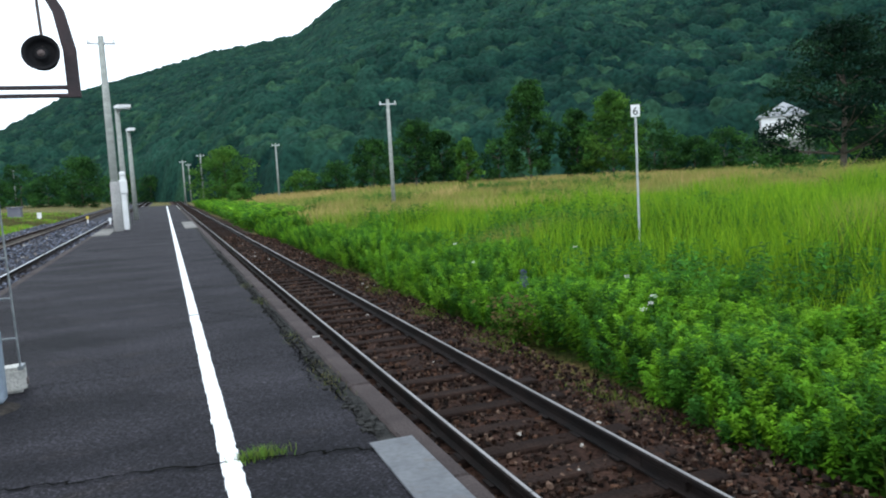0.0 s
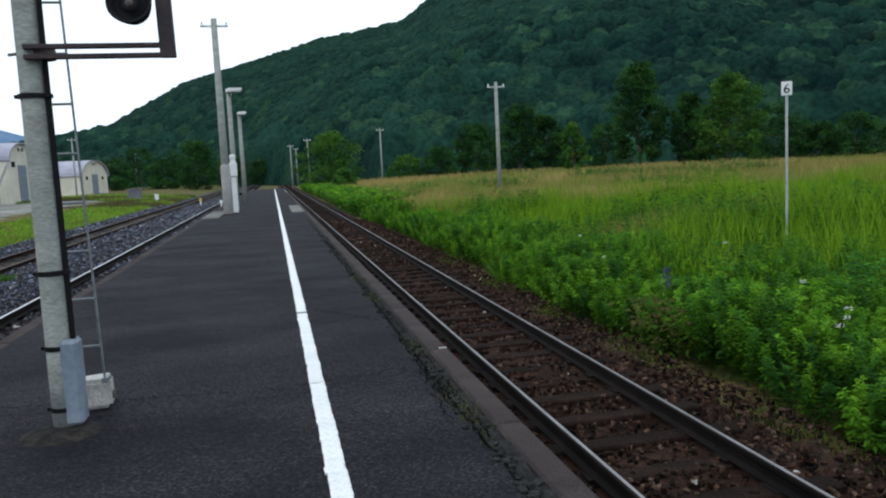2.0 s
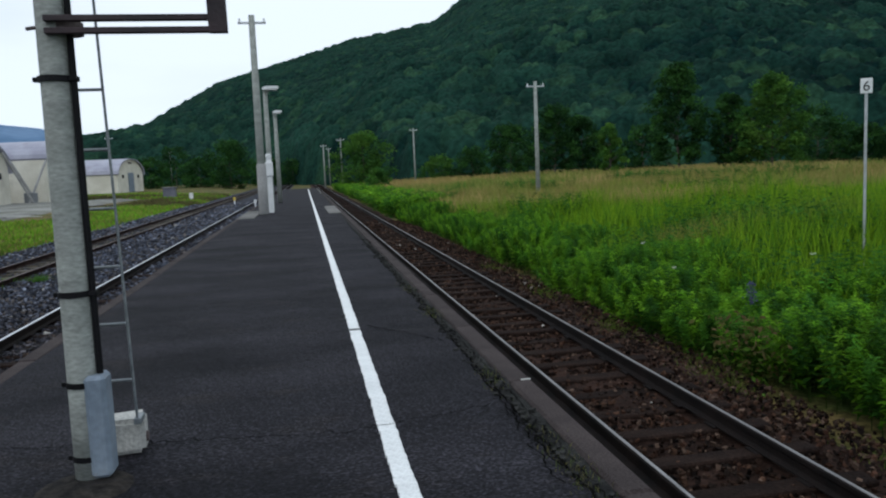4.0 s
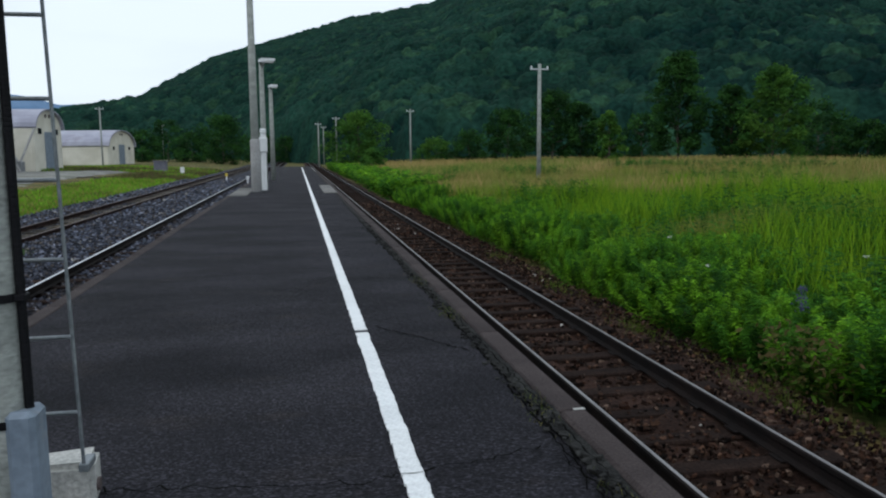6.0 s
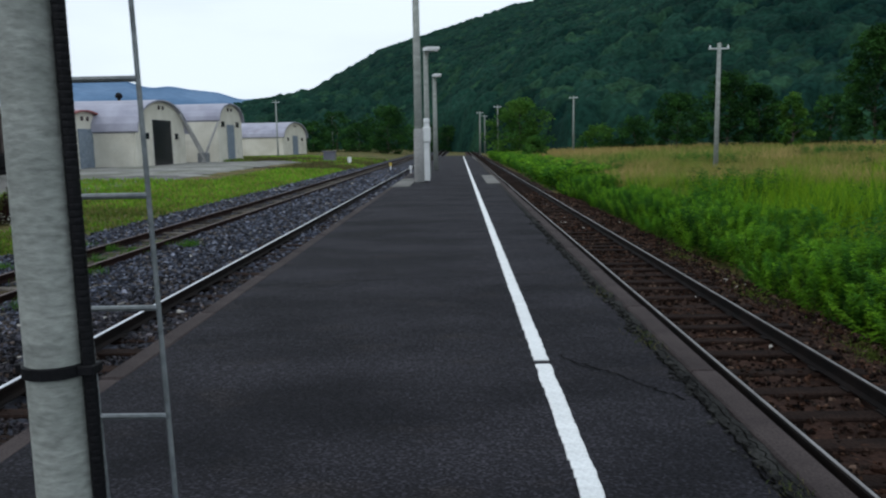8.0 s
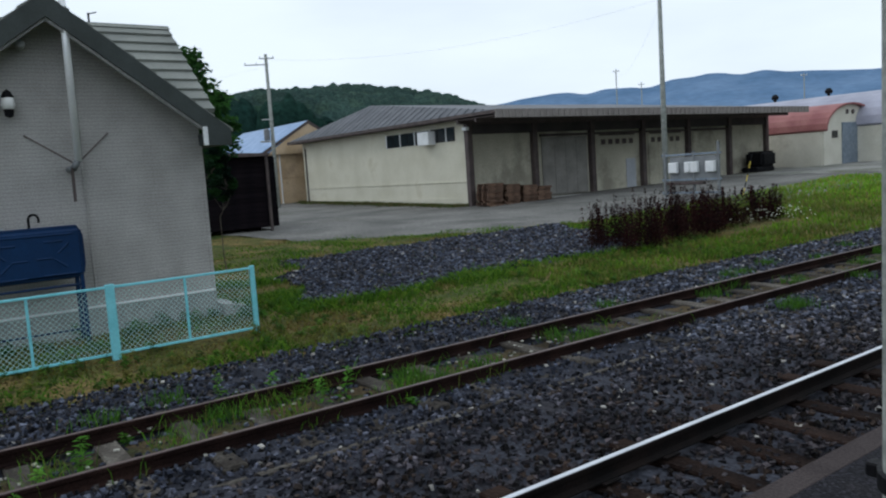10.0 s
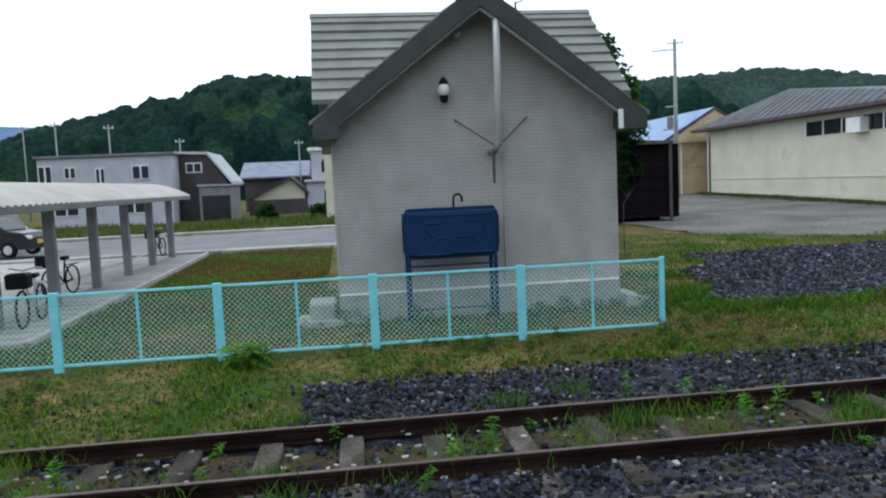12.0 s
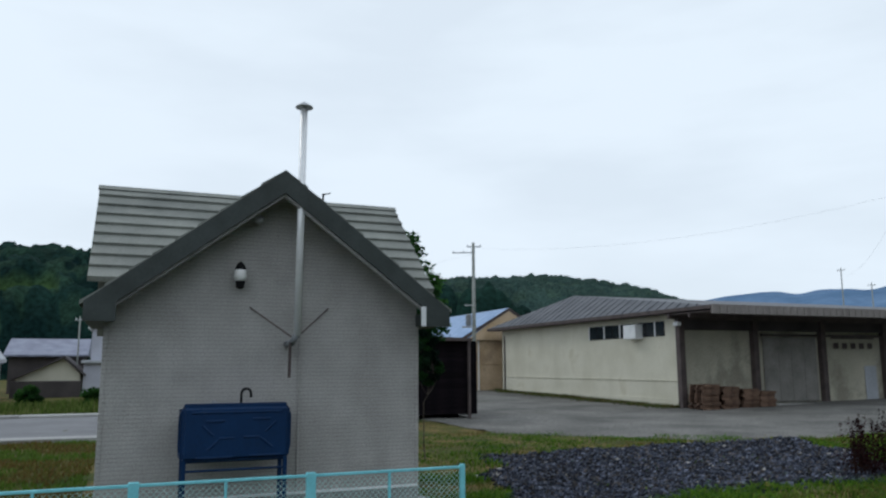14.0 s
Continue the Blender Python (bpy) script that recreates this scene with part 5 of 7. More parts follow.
ac = part("air_conditioner", Shape().box(-4.3, -3.1, -0.6, 0, 4.15, 5.0, 0.03), "white", wh, "white air conditioner box")
part("down_pipe", Shape().tube((-21.3, -0.06, 0.2), (-21.3, -0.06, 5), 0.06), "brown", wh)
part("flood_lamp", Shape().box(0.2, 0.6, -0.5, -0.2, 4.75, 4.95, 0.04), "white", wh)


first = thing("pallet", "brown wooden pallet in a stack before the storehouse", "pallet", -34.9, 33.4, -0.79, 2, "stacked pallets")
deck = Shape().box(-0.55, 0.55, -0.07, 0.07, 0.11, 0.135).mesh("deck_board", M["pallet"])
for k in range(6):
    part("deck_board", deck, None, first).matrix_basis = pose(0, -0.48 + k * 0.19, 0)
stringer = Shape().box(-0.05, 0.05, -0.55, 0.55, 0.0, 0.11).mesh("stringer", M["pallet"])
for x in (-0.5, 0, 0.5):
    part("stringer", stringer, None, first).matrix_basis = pose(x, 0, 0)
for y, n in ((33.4, 10), (34.75, 9), (36.1, 8), (37.3, 7)):
    for k in range(n):
        if (y, k) != (33.4, 0):
            copy_thing(first, pose(-34.9 + random.uniform(-0.08, 0.08), y + random.uniform(-0.06, 0.06), -0.79 + k * 0.136, 0, 0, random.uniform(-4, 4)))
bl = thing("covered_machine", "dark tarpaulin-covered machine before the storehouse", "machine", -35.0, 62.0, -0.3)
part("body", Shape().box(-0.8, 0.8, -0.9, 1.1, 0.4, 1.65, 0.2, None, 3), "black", bl)
part("skid", Shape().box(-0.7, 0.7, -1.6, 1.0, 0.0, 0.42, 0.1), "black", bl)

# ---- yard pole and metering frame ----
conc_pole("tall concrete service pole in the gravel yard", -27.0, 39.5, 10.9, 0.17, 0.11, False, -0.75)
mf = thing("meter_frame", "steel frame with white meter boxes in the yard", "meter cabinet", -23.6, 37.0, -0.85)
for x in (-1.5, 0.2, 1.6):
    part("post", Shape().box(x - 0.06, x + 0.06, -0.06, 0.06, 0, 2.5 if x < 1.5 else 2.9, 0.01), "grey_post", mf)
for z in (2.35, 1.1, 0.45):
    part("crossbar", Shape().box(-1.7, 1.75, -0.05, 0.05, z - 0.05, z + 0.05, 0.01), "guard", mf)
part("board", Shape().box(-1.2, 1.5, -0.02, 0.03, 1.15, 2.25), "grey_post", mf)
for x, w_ in ((-0.9, 0.5), (-0.05, 0.32), (0.35, 0.4), (1.25, 0.5)):
    part("meter_box", Shape().box(x - w_ / 2, x + w_ / 2, -0.25, -0.03, 1.45, 1.98, 0.03), "white", mf, "white meter box")
part("cable_tray", Shape().box(-1.4, 0.8, -0.15, 0.12, 0.85, 1.0, 0.02), "brown", mf)
st = thing("striped_stake", "thin leaning stake with yellow and black bands", "stake", -20.5, 36.5, -0.8)
for k in range(7):
    part("band", Shape().tube((k * 0.08, 0, k * 0.3), (k * 0.08 + 0.08, 0, k * 0.3 + 0.3), 0.024), "yellow" if k % 2 else "black", st)


# ---- arched storehouses ----
def quonset(label, x, y, z, L, W, eave, apex, roof, door, turn=0, n=14, door_mat="guard"):
    """Arched shed; its gable end faces +x of its own frame."""
    q = thing("arched_storehouse", label, "shed", x, y, z, turn)
    arc = [(-W / 2 * math.cos(math.pi * i / n), eave + (apex - eave) * math.sin(math.pi * i / n)) for i in range(n + 1)]
    part("gable_wall", Shape().prism([(-W / 2, 0)] + arc + [(W / 2, 0)], "x", -0.2, 0), "pale_cream", q)
    part("rear_wall", Shape().prism([(-W / 2, 0)] + arc + [(W / 2, 0)], "x", -L, -L + 0.2), "pale_cream", q)
    for s in (-1, 1):
        part("side_wall", Shape().box(-L, -0.2, s * W / 2 - 0.1, s * W / 2 + 0.1, 0, eave), "pale_cream", q)
    big = [(u * 1.05, v + 0.16) for u, v in arc]
    small = [(u * 1.02, v + 0.02) for u, v in arc]
    part("roof", Shape().prism(big + small[::-1], "x", -L - 0.3, 0.35), roof, q, "curved sheet roof")
    dw, dh = door
    part("door", Shape().box(0, 0.08, -dw / 2, dw / 2, 0, dh, 0.02), door_mat, q, "blue-grey sliding door" if door_mat == "guard" else "black panel standing for the dark open doorway")
    for s in (-1, 1):
        wd = part("window", Shape().box(0, 0.06, s * W * 0.3 - 0.45, s * W * 0.3 + 0.45, eave - 0.55, eave + 0.05), "brown", q)
        part("pane", Shape().box(0.06, 0.07, s * W * 0.3 - 0.38, s * W * 0.3 + 0.38, eave - 0.5, eave), "pane", wd)
        part("vent", Shape().tube((0, s * 0.5, apex - 0.6), (0.1, s * 0.5, apex - 0.6), 0.2, n=10), "brown", q)
    return q


quonset("arched storehouse with faded red roof and cream walls", -32.5, 71.6, -0.4, 10.5, 8.6, 3.0, 5.2, "red_roof", (2.8, 3.7), 0)
quonset("arched storehouse with pale lilac roof and cream walls", -26.0, 93.2, -0.2, 7, 7.6, 4.5, 6.5, "lilac_roof", (2.2, 4.2), -4)
quonset("distant arched storehouse with pale purple roof", -30.5, 150, -0.3, 30, 14, 3.2, 6.0, "lilac_roof", (3.0, 3.6), -6)
# A black door panel takes the place of the shaded interior.
big = quonset("large cream arched storehouse with a black panel standing for the dark open doorway", -28.6, 79.2, -0.2, 24, 12.6, 3.1, 6.2, "lilac_roof", (4.6, 4.4), 0, door_mat="car_paint")
for x in (-4, -9.5, -15):
    part("roof_vent", Shape().tube((x, 0, 6.1), (x, 0, 6.7), 0.16, n=10).lathe([(0, 6.55), (0.3, 6.6), (0.36, 6.85), (0.2, 7.1), (0, 7.15)], pose(x, 0, 0), 12), "black", big, "black round roof ventilator")
for a, b in (((0.3, 6.2, 4.3), (2.0, 7.6, 0)), ((0.3, 4.2, 5.2), (2.2, 6.0, 0)), ((2.9, 8.6, 4.4), (1.5, 6.8, 0))):
    part("brace", Shape().tube(a, b, 0.13, n=6), "pave", big, "pale leaning prop")
part("stores_box", Shape().box(1.0, 2.0, 6.9, 8.0, 0, 1.1, 0.05), "grey_post", big)


bed("loading_yard", -36, -17.5, 56, 86, lambda x, y: ground_z(x, y) + 0.06, "pale_yard", "pale bare loading ground before the arched sheds", dx=0.8, wob=1.2, category="yard", rough_z=0.02, drop=0.12)
# ---- village houses across the road ----
def house(label, x, y, z, L, W, h, roof_h, wall, roof, turn=0, wins=(), flat=False):
    """House whose front faces +x of its own frame; L along its y."""
    q = thing("house", label, "house", x, y, z, turn)
    part("wall", Shape().box(-W, 0, -L / 2, L / 2, -0.5, h), wall, q)
    if flat:
        part("roof", Shape().box(-W - 0.2, 0.25, -L / 2 - 0.2, L / 2 + 0.2, h, h + roof_h, 0.03), roof, q)
    else:
        part("roof", Shape().prism([(-W - 0.5, h - 0.1), (0.5, h - 0.1), (0.5, h + 0.06), (-W / 2, h + roof_h), (-W - 0.5, h + 0.06)], "y", -L / 2 - 0.4, L / 2 + 0.4), roof, q)
        part("gable", Shape().prism([(-W, h - 0.15), (0, h - 0.15), (-W / 2, h + roof_h - 0.25)], "y", -L / 2, L / 2), wall, q)
    for wy, wz, ww, wh_ in wins:
        wd = part("window", Shape().box(0, 0.08, wy - ww / 2, wy + ww / 2, wz, wz + wh_, 0.01), "white", q)
        for k in range(2):
            part("pane", Shape().box(0.08, 0.1, wy - ww / 2 + 0.08 + k * ww / 2, wy - 0.06 + k * ww / 2, wz + 0.08, wz + wh_ - 0.08), "pane", wd)
    return q


house("long pale lilac two-storey house with flat roof", -63, -13.55, -0.8, 9.8, 8, 5.35, 0.18, "lilac_wall", "slate_roof", 0, [(-4.35, 3.3, 1.0, 1.5), (-2.55, 3.75, 0.85, 0.9), (-0.35, 3.3, 0.7, 1.2), (2.65, 3.5, 1.3, 1.1), (-3, 0.9, 1.8, 1.2), (2, 0.9, 1.8, 1.2)], True)
hb = thing("house", "dark brown house with a pale sloping roof edge", "house", -66, -6.8, -0.8)
part("wall", Shape().prism([(-2.0, -0.4), (2.0, -0.4), (2.0, 2.95), (0.4, 5.35), (-2.0, 5.5)], "x", -7, 0), "brown_wall", hb)
part("roof", Shape().prism([(-2.1, 5.5), (0.45, 5.36), (2.35, 2.85), (2.35, 3.1), (0.5, 5.58), (-2.1, 5.7)], "x", -7.2, 0.25), "pale_roof", hb, "pale sheet roof sloping down one side")
part("lean_to", Shape().box(0, 1.6, -0.1, 2.9, -0.4, 2.75, 0.02), "grey_post", hb, "grey lean-to garage")
# Black panel painted as the shade inside the garage.
part("garage_opening", Shape().box(1.6, 1.64, 0.1, 2.3, -0.3, 2.0, 0.01), "car_paint", hb, "black panel standing for the open garage doorway")
part("lean_to_roof", Shape().prism([(-0.2, 2.75), (3.1, 2.75), (3.1, 2.84), (-0.2, 2.95)], "x", 0, 1.8), "lilac_roof", hb)
# Black block in place of the shade in the entrance.
part("porch", Shape().box(0, 0.9, -2.0, -0.1, -0.4, 2.3, 0.02), "car_paint", hb, "black block standing for the dark entrance recess")
wd = part("window", Shape().box(0, 0.08, -1.3, 0.0, 3.9, 4.75, 0.02), "white", hb)
for k in range(2):
    part("pane", Shape().box(0.08, 0.1, -1.2 + 0.6 * k, -0.7 + 0.6 * k, 4.0, 4.65), "pane", wd)
hr = thing("house", "dark-walled house under a broad blue-grey slate roof", "house", -85, -2.6, -0.8)
part("wall", Shape().box(-8, 0, -3.2, 3.3, -0.5, 3.6), "brown_wall", hr)
part("roof", Shape().prism([(-9, 3.5), (0.8, 3.5), (0.8, 3.66), (-4, 5.35), (-9, 3.66)], "y", -3.6, 3.7), "blue_slate", hr)
hc = thing("house", "low cottage with a cream gable and dark fence", "house", -74, -1.2, -0.8)
part("wall", Shape().prism([(-2.6, -0.4), (2.2, -0.4), (2.2, 1.9), (0.9, 3.25), (-2.6, 1.55)], "x", -6, 0), "cream", hc)
part("roof", Shape().prism([(-3.0, 1.35), (0.9, 3.2), (2.6, 1.7), (2.6, 1.9), (0.9, 3.42), (-3.0, 1.55)], "x", -6.3, 0.5), "brown_wall", hc)
part("board_fence", Shape().box(1.4, 1.5, -2.8, 2.4, -0.4, 1.35, 0.01), "brown_wall", hc, "dark board fence before the cottage")
hg = thing("house", "grey two-storey house with white flat roof edge", "house", -75, 3.0, -0.8)
part("upper_wall", Shape().box(-6, 0, -1.3, 2.2, 2.8, 5.75), "lilac_wall", hg)
part("lower_wall", Shape().box(-6, 0.6, -1.8, 2.4, -0.5, 2.8), "lilac_wall", hg)
part("upper_roof", Shape().box(-6.2, 0.3, -1.6, 2.5, 5.75, 6.05, 0.03), "white", hg)
part("lower_roof", Shape().box(-6.2, 1.0, -2.0, 2.6, 2.8, 3.05, 0.03), "pale_roof", hg)
part("arched_window", Shape().prism([(-0.35, 3.7), (0.15, 3.7), (0.15, 4.6), (0.05, 4.85), (-0.1, 4.95), (-0.25, 4.85), (-0.35, 4.6)], "x", 0, 0.05), "pane", hg)
part("window", Shape().box(0.6, 0.66, -0.2, 1.6, 0.7, 2.0, 0.02), "pane", hg)
hn = house("narrow cream house with a flat white roof", -54, 4.95, -0.8, 3.2, 6, 5.0, 0.45, "cream", "white", 0, [(-0.5, 3.4, 0.6, 0.9), (-0.5, 1, 0.6, 1.6)], True)
oh = house("pale orange gabled house with a bright blue sheet roof", -66.95, 38.4, -0.6, 13.5, 7.8, 4.5, 2.6, "orange_wall", "blue_roof", 90)
part("gable_cladding", Shape().prism([(-7.8, 4.35), (0, 4.35), (-3.9, 7.0)], "y", -7.185, -7.15), "orange_wall", oh)
for q in (-1, 1):
    part("rake_board", Shape().prism([(-3.9, 7.1), (-3.9, 6.85), (-3.9 + q * 4.4, 4.25), (-3.9 + q * 4.4, 4.5)], "y", -7.23, -7.186), "brown", oh, "dark brown rake board")
part("doorway", Shape().box(-3.2, -1.2, -6.85, -6.75, -0.3, 2.9, 0.02), "brown_wall", oh, "dark doorway with a canopy")
part("door_canopy", Shape().box(-3.5, -0.9, -7.5, -6.75, 2.95, 3.07, 0.02), "brown", oh)
part("wall_pipe", Shape().tube((-6.6, -6.8, -0.2), (-6.6, -6.8, 4.3), 0.06), "white", oh)
part("wall_band", Shape().box(-7.8, 0, -6.8, -6.75, 2.35, 2.5, 0.01), "orange_wall", oh)
fh = house("distant white farmhouse on a terrace under trees", 87.3, 93.6, 4.6, 7.4, 6, 3.0, 1.9, "white", "pale_roof", 140, [(-2.2, 1.2, 1.5, 1.2), (0.4, 1.2, 1.5, 1.2), (2.5, 1.2, 1.1, 1.2)])
part("terrace", Shape().box(-7, 1.0, -4.4, 4.4, -5.6, -0.45, 0.1), "foundation", fh, "grey retaining wall under the house")
house("low white shed between trees beyond the meadow", 28, 235, -0.5, 16, 8, 3.0, 1.6, "white", "pale_roof", -80)
up = conc_pole("village utility pole with two crossarms and a transformer", -54, 28.6, 11.7, 0.17, 0.11, True, -0.8, turn=65, arms=((-0.5, 0.6, 0.3), (-1.6, 0.15, 0.75)))
part("transformer", Shape().lathe([(0, 5.4), (0.2, 5.4), (0.22, 5.5), (0.22, 6.15), (0.14, 6.25), (0, 6.28)], pose(-0.4, -0.1, 0), 14), "grey_post", up, "grey transformer can")
part("bracket", Shape().box(-0.9, 0.2, -0.06, 0.06, 5.25, 5.38, 0.01), "steel", up)
part("bracket", Shape().box(-0.7, 0.15, -0.05, 0.05, 6.9, 6.98, 0.01), "steel", up)
for x, y, h, turn in ((-72, -20, 9, 105), (-74, -10, 7.3, 100), (-78, 0.5, 7.0, 92), (-70, -15, 8.4, 100), (-86, -28, 10, 110), (-65, 80, 13.4, 40), (-66, 86, 12.0, 38), (-52.3, 101, 11.6, 28)):
    conc_pole("village utility pole with crossarm", x, y, h, 0.09, 0.06, True, -0.8, turn=turn, arms=((-0.4, 0.4, 0.3),))


# ---- wires overhead ----
def cable(a, b, sag, n=10):
    a, b = Vector(a), Vector(b)
    pts = []
    for i in range(n + 1):
        t = i / n
        p = a.lerp(b, t)
        p.z -= sag * 4 * t * (1 - t)
        pts.append(p)
    return Shape().line(pts, 0.0035, 4)


single("overhead_wire", cable((-27, 39.5, 9.9), (-54, 28.6, 10.5), 1.0), "black", "thin sagging overhead service wire", "wire")
single("overhead_wire", cable((-27, 39.5, 9.6), (-65, 80, 11.8), 1.2), "black", "thin sagging overhead service wire", "wire")
single("overhead_wire", cable((-54, 28.6, 10.0), (-74, -10, 6.9), 1.5), "black", "thin sagging overhead village wire", "wire")
single("overhead_wire", cable((-86, -28, 9), (-74, -10, 7), 0.8), "black", "thin sagging overhead village wire", "wire")

# ---- bicycle shelter ----
bs = thing("bicycle_shelter", "bicycle shelter with curved cream roof on grey posts", "shelter", -29.6, -1.55, -0.74)
N = 120
vs, fs_ = [], []
for i in range(N + 1):
    x = i * 18.0 / N
    rr = 0.02 * math.cos(i * math.pi)
    for j in range(11):
        t = j / 10
        yy = 0.55 - 2.6 * t
        zz = 2.08 + 0.62 * math.sin(math.pi * (0.08 + 0.72 * t)) - 0.1 + rr
        vs.append((x, yy, zz))
for i in range(N):
    for j in range(10):
        k = i * 11 + j
        fs_.append((k, k + 1, k + 12, k + 11))
rt = Shape().add(vs, fs_)
rt.add([(x, y, z - 0.05) for x, y, z in vs], [f[::-1] for f in fs_])
part("roof", rt, "shelter", bs, "corrugated curved roof sheet")
part("edge_beam", Shape().box(0, 18, 0.45, 0.55, 2.0, 2.12, 0.01).box(0, 18, -2.05, -1.95, 1.95, 2.05, 0.01), "grey_post", bs)
for k in range(7):
    x = 1.1 + k * 2.75
    part("post", Shape().box(x - 0.09, x + 0.09, -0.1, 0.1, 0, 2.1, 0.01), "grey_post", bs)
    part("rafter", Shape().tube((x, 0.5, 2.06), (x, -2.0, 2.3), 0.05), "grey_post", bs)
part("wheel_rail", Shape().tube((0.5, -0.6, 0.25), (17, -0.6, 0.25), 0.03), "steel", bs)


def bicycle(label, x, y, turn, frame_mat):
    b = thing("bicycle", label, "bicycle", x, y, -0.735, turn, "parked bicycles")
    for cx in (-0.52, 0.52):
        wv = part("wheel", Shape().ring(0.32, 0.022, pose(cx, 0, 0.342, 90, 0, 0)), "black", b)
        sp_ = Shape()
        for t in np.linspace(0, math.pi, 7)[:-1]:
            sp_.tube((cx - 0.3 * math.cos(t), 0, 0.34 - 0.3 * math.sin(t)), (cx + 0.3 * math.cos(t), 0, 0.34 + 0.3 * math.sin(t)), 0.003, n=4)
        part("spokes", sp_, "steel", wv)
    part("frame", Shape().line([(-0.52, 0, 0.34), (-0.12, 0, 0.3), (-0.22, 0, 0.82)], 0.02).line([(-0.12, 0, 0.3), (0.36, 0, 0.8), (0.52, 0, 0.34)], 0.02).tube((0.33, 0, 0.98), (0.38, 0, 0.75), 0.02).tube((-0.52, 0, 0.34), (-0.2, 0, 0.75), 0.014), frame_mat, b)
    part("saddle", Shape().box(-0.36, -0.1, -0.07, 0.07, 0.82, 0.9, 0.03), "black", b)
    part("handlebar", Shape().line([(0.2, -0.27, 1.03), (0.33, -0.2, 1.05), (0.35, 0, 1.0), (0.33, 0.2, 1.05), (0.2, 0.27, 1.03)], 0.014), "steel", b)
    part("basket", Shape().box(0.42, 0.75, -0.18, 0.18, 0.72, 0.98, 0.03), "black", b, "black wire front basket")
    part("rear_rack", Shape().box(-0.75, -0.35, -0.07, 0.07, 0.68, 0.71, 0.008), "steel", b)
    part("stand", Shape().tube((-0.5, 0.05, 0.32), (-0.62, 0.14, 0.0), 0.012), "steel", b)
    return b


bicycle("silver city bicycle with black basket under shelter", -15.3, -1.15, 4, "silver")
bicycle("dark city bicycle parked under the shelter", -19.2, -2.0, -8, "black")
bicycle("dark bicycle parked at the shelter end", -28.9, -2.1, -5, "black")
car = thing("car", "black estate car parked beyond the bicycle shelter", "car", -33.5, -9.6, -0.72, 78)
body = Shape().prism([(-2.1, 0.3), (2.05, 0.3), (2.1, 0.75), (1.9, 0.95), (1.1, 1.05), (0.5, 1.5), (-1.5, 1.55), (-2.05, 1.05)], "y", -0.8, 0.8)
part("body", body, "car_paint", car)
part("windscreen", Shape().prism([(1.08, 1.06), (0.56, 1.46), (0.6, 1.48), (1.14, 1.08)], "y", -0.68, 0.68), "pane", car)
part("side_window", Shape().prism([(0.9, 1.05), (0.45, 1.42), (-1.4, 1.46), (-1.85, 1.06)], "y", -0.815, -0.8), "pane", car)
part("side_window", Shape().prism([(0.9, 1.05), (0.45, 1.42), (-1.4, 1.46), (-1.85, 1.06)], "y", 0.8, 0.815), "pane", car)
part("number_plate", Shape().box(2.08, 2.12, -0.17, 0.17, 0.5, 0.66), "yellow", car)
part("rear_plate", Shape().box(-2.13, -2.09, -0.17, 0.17, 0.6, 0.76), "yellow", car)
for x in (-1.3, 1.3):
    for y in (-0.76, 0.76):
        wv = part("wheel", Shape().tube((x, y - 0.09, 0.3), (x, y + 0.09, 0.3), 0.3, n=16), "black", car)
        part("rim", Shape().tube((x, y - 0.1, 0.3), (x, y + 0.1, 0.3), 0.18, n=12), "silver", wv)
for y in (-0.6, 0.6):
    part("headlight", Shape().box(1.98, 2.1, y - 0.18, y + 0.18, 0.68, 0.84, 0.03), "lamp_glass", car)
van = thing("van", "white van parked on the far road edge", "van", -36, -11.5, -0.72, 85)
part("body", Shape().prism([(-2.2, 0.3), (2.1, 0.3), (2.15, 0.9), (1.5, 1.8), (-2.1, 1.9), (-2.25, 1.2)], "y", -0.82, 0.82), "white", van)
part("windscreen", Shape().prism([(2.08, 1.05), (1.56, 1.7), (1.6, 1.72), (2.12, 1.07)], "y", -0.7, 0.7), "pane", van)
for x in (-1.4, 1.35):
    for y in (-0.8, 0.8):
        part("wheel", Shape().tube((x, y - 0.08, 0.31), (x, y + 0.08, 0.31), 0.31, n=14), "black", van)
# debris and low clutter beyond the sheds
hp = thing("timber_heap", "heap of dark old sleepers beside the siding", "timber heap", -17, 72, -0.8)
for k in range(14):
    m = pose(random.uniform(-2, 2), random.uniform(-1.5, 1.5), 0.1 + 0.16 * (k // 5), 0, 0, random.uniform(60, 120))
    part("sleeper", Shape().box(-1.0, 1.0, -0.1, 0.1, -0.08, 0.08, 0.01, m), "sleeper_old", hp)
sb = thing("platform_hut", "small grey lineside relay hut", "hut", -14.5, 93, -0.8)
part("body", Shape().box(-0.65, 0.65, -0.6, 0.6, 0, 1.5, 0.03), "slate_roof", sb)
part("roof", Shape().box(-0.75, 0.75, -0.7, 0.7, 1.5, 1.6, 0.02), "slate_roof", sb)


# ---- plants ----
def col(cols, n, jit=0.25):
    c = np.array(cols)[rng.integers(0, len(cols), n)]
    return c * rng.uniform(1 - jit, 1 + jit, (n, 1))


